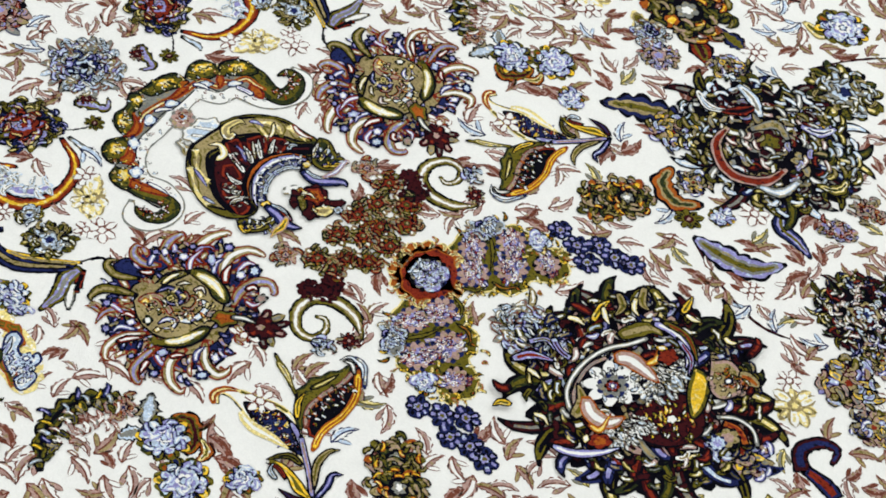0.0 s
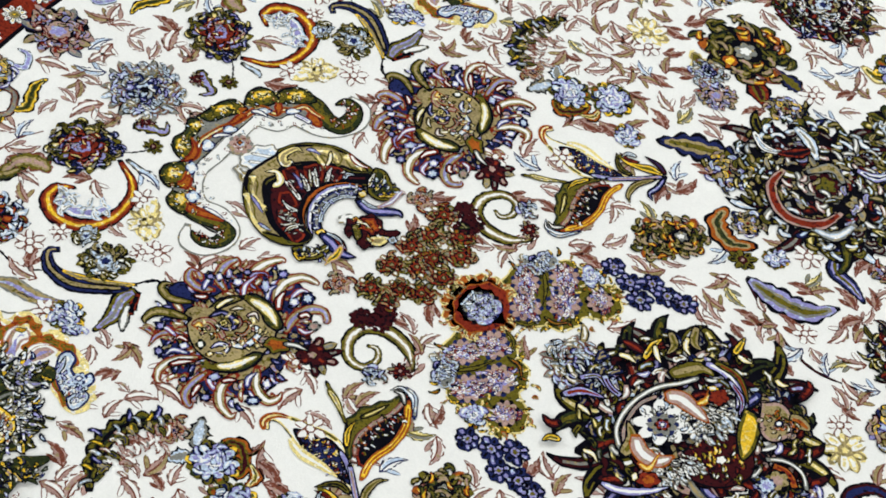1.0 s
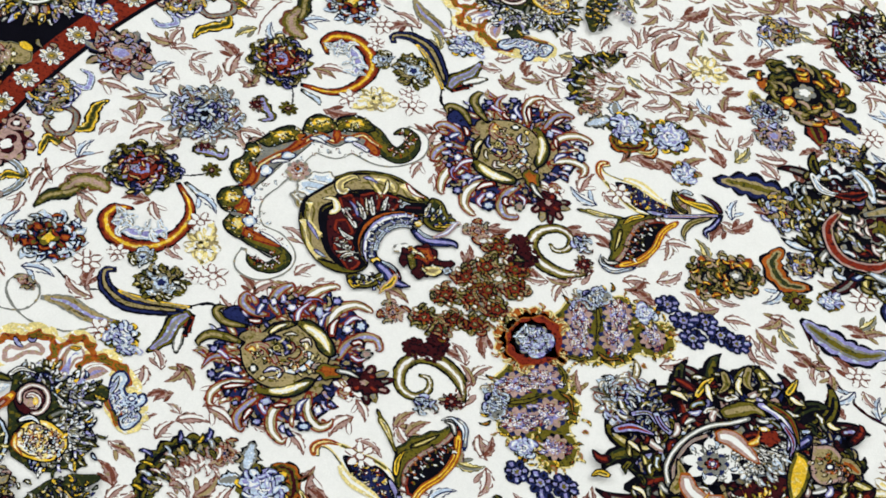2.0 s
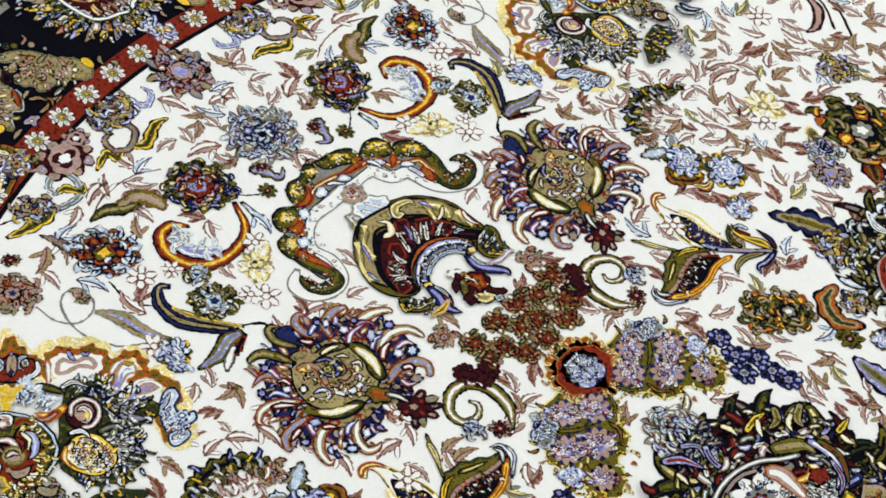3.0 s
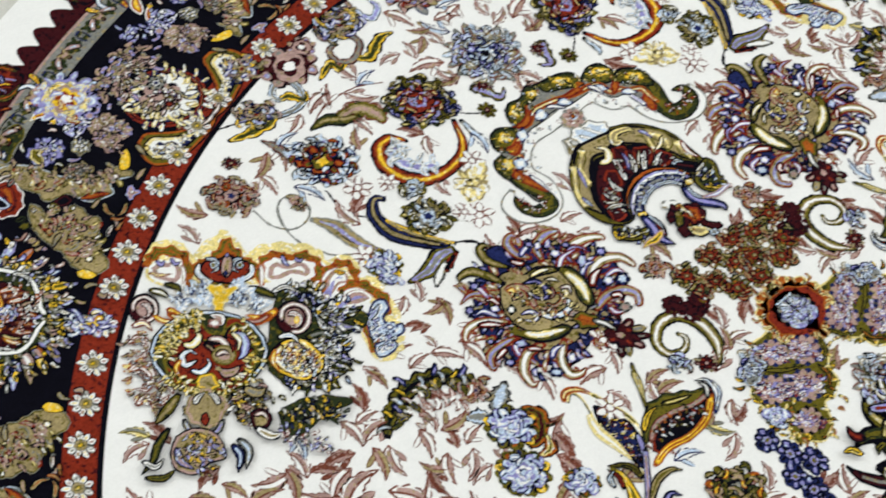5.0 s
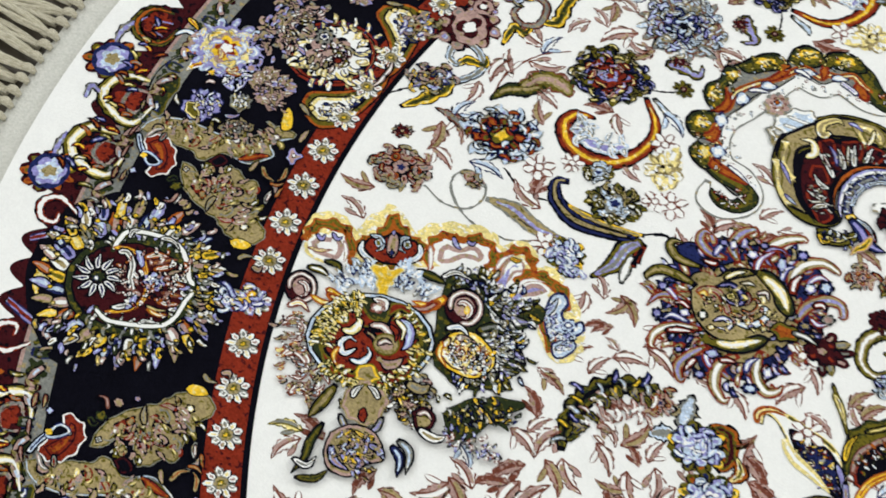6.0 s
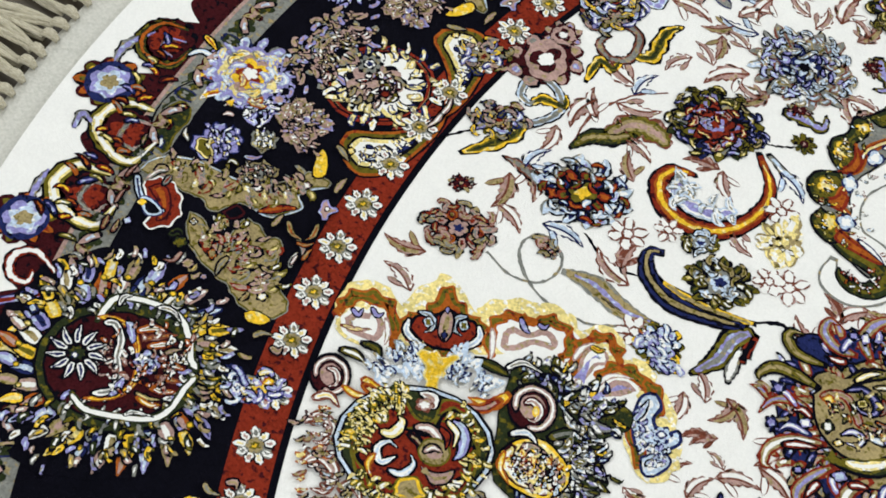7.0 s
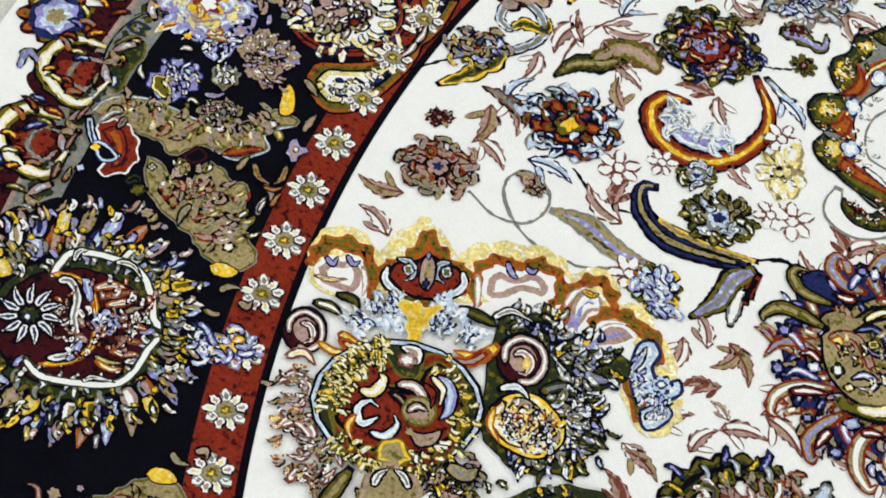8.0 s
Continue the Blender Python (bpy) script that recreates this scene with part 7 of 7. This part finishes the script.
m.bloom("og", 671.5, 635, -1.5, -2, -2, 1, 0)
m.bloom("og", 682.5, 645, -1, -2, -2, 1, 0)
m.bloom("og", 696, 652.5, -1, -2, -2, 1, 0)
m.bloom("og", 710.5, 656, -1, -2, -2, 1, 0)
m.bloom("og", 725.5, 656.5, -1, -2, -2, 1, 0)
m.bloom("og", 741, 653.5, -1, -2, -2, 1, 0)
m.bloom("og", 755, 647, -1, -2, -2, 1, 0)
m.bloom("og", 767.5, 637.5, -1.5, -2, -2, 1, 0)
m.bloom("og", 777.5, 625, -1.5, -2, -2, 1, 0)
m.bloom("og", 784.5, 611, -1.5, -2, -2, 1.5, 0)
m.bloom("og", 787.5, 595.5, -1.5, -2, -2, 1.5, 0)
m.bloom("og", 787, 580, -1.5, -2, -2, 1.5, 0)
m.bloom("og", 782.5, 565, -1.5, -2, -2, 1.5, 0)
m.bloom("og", 774, 551.5, -1.5, -2, -2, 1.5, 0)
m.bloom("og", 762.5, 541, -1.5, -2, -2, 1.5, 0)
m.bloom("og", 748, 533.5, -1.5, -2, -2, 1.5, 0)
m.bloom("og", 732.5, 529.5, -1.5, -2, -2, 1.5, 0)
m.bloom("og", 716.5, 530, -1.5, -2, -2, 1.5, 0)
m.bloom("og", 701, 533.5, -1.5, -2, -2, 1.5, 0)
m.flecks("kpw ktg kls ktp kgo kwt kle kdw kew", 11, 120, 12.5, 783.5, 633, 798.5, 588, 786, 551, 760, 526.5, 721.5, 521, 684, 537, 662.5, 565, 656, 603.5, 669.5, 637.5, 697, 662, 731.5, 667.5)
m.bloom("kd", 720.5, 593.5, -29, -45, -42, 27, 0)
m.bloom("kb", 721, 594.5, -25.5, -39, -35, 22.5, 0)
m.flecks("kew dew kwe dee kls kog", 9, 90, 5, 774, 603.5, 771.5, 580.5, 759, 556.5, 739, 540.5, 714.5, 540, 692, 549, 680, 567.5, 675, 591, 683, 613.5, 698.5, 630.5, 722, 639)
m.cord("dw", 6.5, 755, 588, 762, 575, 763.5, 565, 750, 550, 731, 540, 712.5, 544, 700, 551, 689.5, 553)
m.cord("dw", 6, 720, 629, 705.5, 628.5, 693, 618.5, 676.5, 598, 675.5, 582.5, 683, 567, 687, 554.5)
m.taper("kwe", 6, 757.5, 569.5, 762.5, 562, 759.5, 556)
m.taper("kwe", 6, 744.5, 549, 737.5, 541.5, 725, 541.5)
m.taper("kwe", 5, 708, 624.5, 708, 617, 700.5, 614)
m.taper("kwe", 5, 687.5, 610.5, 686, 603.5, 676, 594.5)
m.cord("ugu", 4.5, 758.5, 585, 749, 575, 735, 572, 716.5, 580.5, 703.5, 593, 702.5, 608.5, 711, 625)
m.cord("kwe", 7.5, 752.5, 584.5, 747.5, 578, 736, 581, 725.5, 590.5, 713.5, 597, 706.5, 606, 712, 620)
m.patch("kls", 1, 746.5, 571.5, 741.5, 567.5, 730.5, 572.5, 729, 577.5, 737.5, 576)
m.patch("kls", 1, 704.5, 611.5, 710.5, 601.5, 711, 593.5, 703.5, 600, 701.5, 607.5)
m.taper("uwt", 6, 735.5, 569.5, 732, 559.5, 725, 553)
m.taper("cut", 5, 728.5, 570, 724, 558.5, 719, 548.5)
m.taper("uwt", 5.5, 722, 570, 718, 560.5, 714, 553)
m.taper("ktp", 5.5, 712.5, 568, 710.5, 557.5, 708.5, 551.5)
m.taper("uwt", 5.5, 705.5, 570.5, 701, 563.5, 694.5, 559.5)
m.taper("cut", 5, 701, 578, 693, 571, 688, 566)
m.taper("uwt", 5.5, 699, 585.5, 690, 581, 684, 573)
m.taper("kty", 5.5, 698.5, 595.5, 690, 591, 683.5, 583.5)
m.taper("ugw", 4.5, 694.5, 596, 685, 592.5, 681.5, 586.5)
m.bloom("kl", 712.5, 577, -6, -9, -9, 6, 7)
m.bloom("nsl", 712.5, 577, -3.5, -5, -5, 3, 6)
m.bloom("kw", 712.5, 577, -1, -1.5, -1.5, 1, 0)
m.flecks("cpw kpr kwp kuw kwt", 7.5, 60, 22, 729.5, 607.5, 721.5, 580.5, 707, 565.5, 699.5, 560.5)
m.flecks("cpw kpr kwp", 5, 20, 3.5, 739, 593.5, 727, 597, 719, 606)
m.taper("kwn", 8, 737.5, 606, 732.5, 601, 725.5, 597.5)
m.taper("kwn", 8, 735.5, 609.5, 728, 607.5, 720.5, 608.5)
m.taper("kwn", 8, 735.5, 613, 728.5, 615.5, 722, 620)
m.taper("kwn", 8, 738, 615.5, 733, 621.5, 729.5, 628.5)
m.taper("kwn", 8, 741, 616.5, 740, 624, 741.5, 631.5)
m.taper("kwn", 8, 744.5, 616, 748, 622.5, 753, 628)
m.taper("kwn", 8, 747, 613.5, 754, 617, 761.5, 619)
m.taper("kwn", 8, 748, 610.5, 756, 610, 763.5, 607)
m.taper("kwn", 8, 747, 607, 753.5, 602.5, 758.5, 596)
m.taper("kwn", 8, 744, 605, 747, 598, 748.5, 590)
m.taper("kwn", 8, 740.5, 604.5, 739.5, 597.5, 736, 590.5)
m.bloom("kd", 741.5, 610.5, -4, -6, -6, 3.5, 8)
m.bloom("nw", 741, 612.5, -1.5, -2, -2.5, 1.5, 5)
m.round_border(False)
m = Motif("arabesque", 0.0004)
m.cord("ek", 2.5, 887, 408.5, 893, 425, 891, 443.5, 882, 461, 868, 474.5, 853, 478)
m.patch("eod", 1, 848, 477, 859.5, 478, 876, 467.5, 883, 452, 882.5, 438, 872.5, 436, 863, 444, 857.5, 458.5, 849, 470)
m.bloom("kry", 877, 442, -3, -5, -3.5, 2.5, 5)
m.bloom("kgu", 869.5, 459, -2.5, -4.5, -5.5, 3.5, 5)
m.bloom("rb", 869.5, 459, -1, -1.5, -2, 1.5, 0)
m.bloom("nsw", 858.5, 472, -1.5, -3, -5, 3.5, 5)
m.patch("wug", 1.5, 877, 427, 883.5, 415, 881, 403, 870, 396.5, 868.5, 405, 873.5, 415)
m.patch("wug", 1.5, 863, 415.5, 866, 402, 862, 388.5, 855, 384, 855, 395.5, 859, 404.5)
m.patch("nug", 1.5, 897.5, 417, 896, 407, 884, 401, 884, 408, 889.5, 413.5)
m.taper("ksw", 7, 915, 414, 913.5, 402, 903, 397, 895.5, 399)
m.taper("kgu", 8, 925, 391.5, 916.5, 390.5, 907.5, 392)
m.taper("lwk", 8.5, 837.5, 405.5, 848.5, 405, 856.5, 392.5, 855, 382, 849.5, 374)
m.taper("klw", 7, 837.5, 403.5, 837, 397, 843, 386.5, 847.5, 377)
m.frill("nl", 1.5, 849, 443, 852, 434.5, 851, 426, 843.5, 424.5, 835.5, 420.5, 826, 427.5, 825, 437, 824, 444.5, 828.5, 452.5, 839.5, 456, 850.5, 450)
m.frill("kyo", 1, 847.5, 450, 846, 443, 835.5, 443.5, 829, 450, 837, 454.5)
m.bloom("ksw", 838.5, 431, -4, -6.5, -5.5, 3.5, 5)
m.bloom("klr", 833, 433, -2.5, -4, -3, 2, 4)
m.taper("kgy", 4, 840.5, 447.5, 840.5, 440, 843.5, 433.5)
m.frill("keo", 1.5, 832.5, 415, 831.5, 405, 823, 399.5, 816, 402, 813.5, 413, 819, 418.5)
m.bloom("ksy", 825, 407.5, -3, -5, -4, 2.5, 5)
m.bloom("ysw", 824, 415, -1.5, -2.5, -2.5, 2, 4)
m.frill("kpt", 1.5, 841, 383.5, 842.5, 372, 841.5, 363, 833.5, 361.5, 826, 362.5, 820, 371.5, 811, 371, 803.5, 381, 800, 393, 811.5, 394, 818.5, 397, 825.5, 389.5, 834, 391)
m.bloom("pwp", 835.5, 369.5, -3, -4.5, -4, 3, 5)
m.bloom("pwp", 833.5, 380.5, -2.5, -4, -4, 3, 5)
m.bloom("pwl", 823, 372, -3, -4.5, -4.5, 3.5, 5)
m.bloom("ptw", 813, 388, -4, -6.5, -5, 3.5, 6)
m.bloom("npe", 822, 379.5, -1.5, -2.5, -3.5, 2.5, 4)
m.bloom("kbp", 831.5, 377, -1, -1.5, -1.5, 1, 0)
m.frill("klp", 1.5, 826, 367.5, 824, 359.5, 817, 357, 807, 359, 807.5, 366.5, 813, 369.5)
m.frill("kte", 1, 810.5, 442.5, 812.5, 434.5, 809.5, 423, 801, 415.5, 793.5, 416, 793.5, 427.5, 800.5, 438.5)
m.taper("kpr", 5, 808, 437.5, 805, 428.5, 798, 422)
m.taper("kl", 3.5, 802, 423.5, 800.5, 418, 795.5, 417)
m.frill("eot", 1, 845.5, 498, 849.5, 487, 845.5, 473.5, 834, 460, 820.5, 451.5, 806, 445.5, 794.5, 433.5, 787.5, 420, 785.5, 405.5, 783.5, 395.5, 772.5, 390, 766, 393.5, 771.5, 404.5, 772, 415.5, 762, 419.5, 762.5, 429, 768, 443, 779.5, 448.5, 786.5, 454.5, 788, 464, 790.5, 474, 803, 474.5, 811, 479.5, 820.5, 484.5, 829, 489.5)
m.frill("eot", 1, 799, 487.5, 788, 482, 776, 484, 767.5, 476.5, 774, 461, 768, 454, 753.5, 453.5, 746, 447.5, 732.5, 459.5, 721.5, 469.5, 710, 471, 701, 473, 696.5, 485, 705.5, 495.5, 716.5, 501, 726, 500.5, 737.5, 499.5, 752, 502.5, 770, 503, 783, 499.5)
m.cord("es", 1.5, 845, 498.5, 848, 486.5, 845, 474, 833.5, 460.5, 819.5, 452, 804.5, 444.5, 794, 434)
m.cord("es", 1.5, 766, 393.5, 770.5, 405, 771, 415.5, 761.5, 419, 762, 430.5, 767, 443.5, 778.5, 449)
m.patch("kgg", 1.5, 786.5, 393.5, 794.5, 384, 796.5, 376, 787.5, 377.5, 777, 385.5, 774.5, 393, 779.5, 398)
m.patch("kgg", 1, 712, 502, 710, 495, 703.5, 490.5, 696.5, 490, 698, 499, 705.5, 504.5)
m.patch("kru", 1, 775, 449, 775, 438, 769, 426.5, 762, 422, 764.5, 432, 768.5, 442.5)
m.patch("kbk", 1, 787.5, 469.5, 787.5, 456, 778, 454, 775.5, 460, 778.5, 469)
m.bloom("kpw", 825, 461.5, -2.5, -4.5, -2.5, 1.5, 4)
m.bloom("kpw", 791, 436, -3, -5, -3.5, 2.5, 5)
m.bloom("kgy", 786, 432.5, -2, -3, -3.5, 2.5, 5)
m.bloom("kpw", 781, 420, -3.5, -5.5, -3, 2, 6)
m.bloom("kbp", 799.5, 463.5, -3.5, -5.5, -2, 1.5, 4)
m.bloom("kno", 810, 467.5, -2.5, -3.5, -3, 2, 4)
m.bloom("kpw", 775.5, 406, -2.5, -4.5, -3.5, 2.5, 5)
m.bloom("krt", 770.5, 491.5, -3.5, -5.5, -8, 5.5, 4)
m.bloom("kut", 761.5, 493.5, -2.5, -3.5, -5, 3.5, 4)
m.bloom("bpw", 761, 471, -4, -6.5, -5, 3.5, 7)
m.bloom("kr", 763, 471, -1, -2, -2, 1, 0)
m.bloom("kpw", 746.5, 469.5, -4, -6, -3, 2, 5)
m.bloom("kgw", 739, 477.5, -3, -5, -3.5, 2.5, 5)
m.bloom("kbr", 726.5, 489.5, -2, -3, -3, 2, 5)
m.bloom("kyw", 715.5, 484.5, -2.5, -4, -3.5, 2.5, 5)
m.bloom("kwe", 790, 489.5, -2, -3, -3, 2, 4)
m.taper("kpr", 3.5, 756, 480, 752, 467.5, 743.5, 460.5)
m.taper("kwe", 4, 788.5, 475, 779.5, 477, 772.5, 474.5)
m.flecks("pep eto oty kpt rtp kot tyw ktp", 10, 60, 7.5, 839.5, 482.5, 821.5, 464, 795, 446.5, 783, 423.5, 777, 405)
m.flecks("ptw eto oty kpt rpt kow ktr", 10, 64, 12, 777, 489.5, 762, 474, 740, 471.5, 717.5, 483)
m.flecks("klw nlw kys kls", 7.5, 34, 10, 846, 443, 837.5, 435, 831, 431)
m.flecks("kpw ptw kpl kpt", 7.5, 60, 13, 838.5, 379.5, 827, 373.5, 813, 379, 807.5, 392)
m.flecks("kte kpt kew", 6.5, 26, 6, 809, 439, 804, 427, 796.5, 418.5)
m.flecks("kew kys kwl", 6.5, 16, 6, 826, 413.5, 820.5, 406)
m.taper("kcp", 6, 773.5, 509, 770, 519, 775, 525)
m.taper("klp", 6.5, 819, 429.5, 813.5, 424.5, 811.5, 417)
m.taper("kte", 7.5, 794.5, 366.5, 784, 367, 776.5, 368)
m.taper("kpw", 7, 851, 414.5, 855.5, 417.5, 856, 422.5)
m.taper("kew", 6, 848, 455, 855.5, 453.5, 860.5, 448.5)
m.taper("kow", 6, 812.5, 436.5, 819.5, 438.5, 818.5, 443)
m.bloom("kpt", 763, 512, -3, -5, -4, 3, 6)
m.bloom("klp", 748.5, 509, -2, -3, -3, 2, 5)
m.taper("ktp", 7, 758.5, 447.5, 761, 440, 763, 433.5)
m.taper("kte", 7, 754, 485.5, 750, 495, 744.5, 502.5)
m.taper("kut", 6.5, 724, 445.5, 728, 439.5, 729, 433)
m.taper("kep", 6.5, 742.5, 438.5, 732.5, 439, 728, 444)
m.bloom("ktw", 742, 421, -2, -3, -3, 2, 5)
m.taper("kte", 7.5, 692.5, 509, 692, 501, 686, 495.5)
m.taper("kpt", 7.5, 681, 502.5, 674.5, 500.5, 676, 495)
m.frill("wr", 1.5, 833, 503, 833.5, 493, 826.5, 486, 816, 485, 803.5, 491, 796.5, 500.5, 797.5, 512.5, 805, 520, 812, 509)
m.patch("bru", 1.5, 829.5, 501, 828.5, 492, 821, 489.5, 808.5, 495, 801.5, 504, 803, 511.5, 814, 503.5)
m.cord("ksn", 6.5, 843.5, 500.5, 831.5, 507, 818, 510.5, 809.5, 504.5, 806, 504.5)
m.patch("nsk", 1, 826, 510.5, 823.5, 505, 813, 502, 805.5, 504, 807, 511.5, 813, 515)
m.bloom("gg", 821, 511, -1.5, -2.5, -2.5, 1.5, 4)
m.bloom("kls", 813, 527.5, -2, -3.5, -3.5, 2.5, 4)
m.taper("kpt", 9, 833.5, 481.5, 838, 483.5, 837.5, 488, 835, 494)
m.taper("epw", 4, 835.5, 500, 837.5, 488, 834, 481)
m.taper("ktu", 6.5, 758, 434, 747.5, 438, 738, 435.5)
m.taper("ktu", 6.5, 745, 417, 738, 426.5, 737.5, 434.5)
m.taper("kut", 5, 740, 440.5, 734, 436, 732, 428.5)
m.frill("klp", 1, 755.5, 409, 758.5, 401, 751, 401, 746, 399, 745.5, 407, 743.5, 412.5, 750, 413)
m.bloom("bw", 751, 405.5, -1, -2, -2, 1.5, 0)
m.taper("kew", 7, 723.5, 457, 729.5, 450, 732.5, 442.5)
m.taper("kpw", 4, 725.5, 454.5, 729, 448.5, 730.5, 444.5)
m.taper("ktp", 7.5, 759, 394, 763.5, 384.5, 765.5, 377)
m.taper("kcp", 5, 844, 510, 847.5, 502.5, 849.5, 495.5)
m.taper("kcp", 5, 829, 528, 834, 519.5, 836, 514)
m.taper("kct", 6.5, 815, 547, 820.5, 539.5, 824.5, 535)
m.taper("kct", 5.5, 809.5, 542.5, 813.5, 536, 817, 531.5)
m.taper("kdp", 5, 861, 486, 866.5, 479.5, 868.5, 475.5)
m.taper("kdk", 9.5, 788, 511.5, 788, 503.5, 781, 504)
m.taper("ker", 6.5, 825, 492, 828.5, 484.5, 829, 481)
m.bloom("kdo", 780, 507, -3.5, -5.5, -5, 3.5, 5)
m.round_border(True)

# daisies in the red band, small marks in the guard band
daisy = Motif("daisy", 0.0004)
draw_blossom(daisy, "border_daisy", 0.834, 0, 0.0138, 0, 1)
daisy_ob = daisy.link((0, 0))
DAISIES = 126
for k in range(DAISIES):
    ob = daisy_ob if k == 0 else daisy_ob.copy()
    if k:
        scene.collection.objects.link(ob)
    ob.location = (0, 0, 0)
    ob.rotation_euler = (0, 0, radians(180 + (k + .5) * 360 / DAISIES))
mark = Motif("guard_mark", 0.0004)
mark.fan(0.9860, 0, 0.008, 0.4, 1.5, 5, .4, 1, 1, "d")
mark.petal((0.9795, -0.004), (0.9945, 0.005), 0.004, .4, "kps", 2, 7)
mark.petal((0.9795, 0.014), (0.9935, 0.017), 0.004, .4, "btp", 2, 7)
mark.petal((0.9935, -0.018), (0.9805, -0.014), 0.004, .4, "nde", 2, 7)
mark_ob = mark.link((0, 0))
for k in range(200):
    ob = mark_ob if k == 0 else mark_ob.copy()
    if k:
        scene.collection.objects.link(ob)
    ob.location = (0, 0, 0)
    ob.rotation_euler = (0, 0, radians(k * 1.8))
    ob.scale = (1, 1 if k % 2 else -1, 1)

# sprays of small leaves over the open ground of the field
strewn = random.Random(11)


def is_clear(x, y, gap):
    for ox, oy in ((0, 0), (gap, 0), (-gap, 0), (0, gap), (0, -gap)):
        if taken[int((x + ox + 1.12) / CELL), int((y + oy + 1.12) / CELL)]:
            return False
    return True


for attempt in range(22000):
    x, y = strewn.uniform(-0.72, 0.9), strewn.uniform(-0.78, 0.82)
    head, bend = strewn.uniform(0, 2 * math.pi), strewn.uniform(-.5, .5)
    for k in range(6):
        if math.hypot(x - CX, y - CY) > 0.78:
            break
        size = strewn.uniform(0.026, 0.037)
        ang = head + (0.65 if k % 2 else -0.65)
        tip = (x + size * math.cos(ang), y + size * math.sin(ang))
        mid = (x + size * .5 * math.cos(ang), y + size * .5 * math.sin(ang))
        if not (is_clear(*mid, .001) and is_clear(*tip, .0)):
            break
        leaf(x, y, *tip, strewn.choice((0, 1, 2, 3, 0, 1, 2, 3, 4, 5)))
        x, y, head = x + .017 * math.cos(head), y + .017 * math.sin(head), head + bend

# ---- fringe: knotted tassels round the edge ----


def tassel_mesh(seed):
    rnd = random.Random(seed)
    verts, faces = [], []

    def strand(points, radii, sides=5):
        base = len(verts)
        for (x, y, z), r in zip(points, radii):
            for s in range(sides):
                a = 2 * math.pi * s / sides
                verts.append((x, y + r * math.cos(a), z + r * .8 * math.sin(a)))
        for k in range(len(points) - 1):
            for s in range(sides):
                faces.append((base + k * sides + s, base + k * sides + (s + 1) % sides, base + (k + 1) * sides + (s + 1) % sides, base + (k + 1) * sides + s))

    strand([(-.004, 0, -.003), (0, 0, .0005), (.004, 0, .001), (.008, 0, 0), (.010, 0, -.002)], [.0025, .0042, .0046, .004, .0024])
    for k in range(7):
        off, bend, z = rnd.uniform(-.005, .005), rnd.uniform(-.025, .025), rnd.uniform(-.0055, -.001)
        length = rnd.uniform(.10, .14)
        pts = [(.008 + length * u, off * min(1, u * 4) + bend * u * u + .0022 * math.sin(7 * u + k), z + .002 * math.sin(5 * u + seed)) for u in np.linspace(0, 1, 9)]
        strand(pts, [.0018, .0022, .0024, .0024, .0023, .0022, .002, .0018, .0010])
    me = bpy.data.meshes.new("tassel")
    me.from_pydata(verts, [], faces)
    me.materials.append(YARN)
    for p in me.polygons:
        p.use_smooth = True
    return me


TASSELS = [tassel_mesh(s) for s in range(7)]
pick = random.Random(5)
for k in range(300):
    deg = 70 + k * 0.75
    ob = new("tassel", pick.choice(TASSELS))
    ob.parent = carpet
    a = radians(deg + pick.uniform(-.08, .08))
    ob.location = (1.091 * math.cos(a), 1.091 * math.sin(a), 0)
    ob.rotation_euler = (0, 0, a + pick.uniform(-.25, .25))
rest_v, rest_f = [], []
for k in range(180):
    a = radians(295 + k * 0.75)
    me = TASSELS[k % 7]
    c, s, base = math.cos(a), math.sin(a), len(rest_v)
    rest_v += [((1.091 + v.co.x) * c - v.co.y * s, (1.091 + v.co.x) * s + v.co.y * c, v.co.z) for v in me.vertices]
    rest_f += [tuple(base + i for i in p.vertices) for p in me.polygons]
rest = bpy.data.meshes.new("fringe")
rest.from_pydata(rest_v, [], rest_f)
rest.materials.append(YARN)
fringe = tagged(new("fringe", rest), kind="stuff")
fringe.parent = carpet
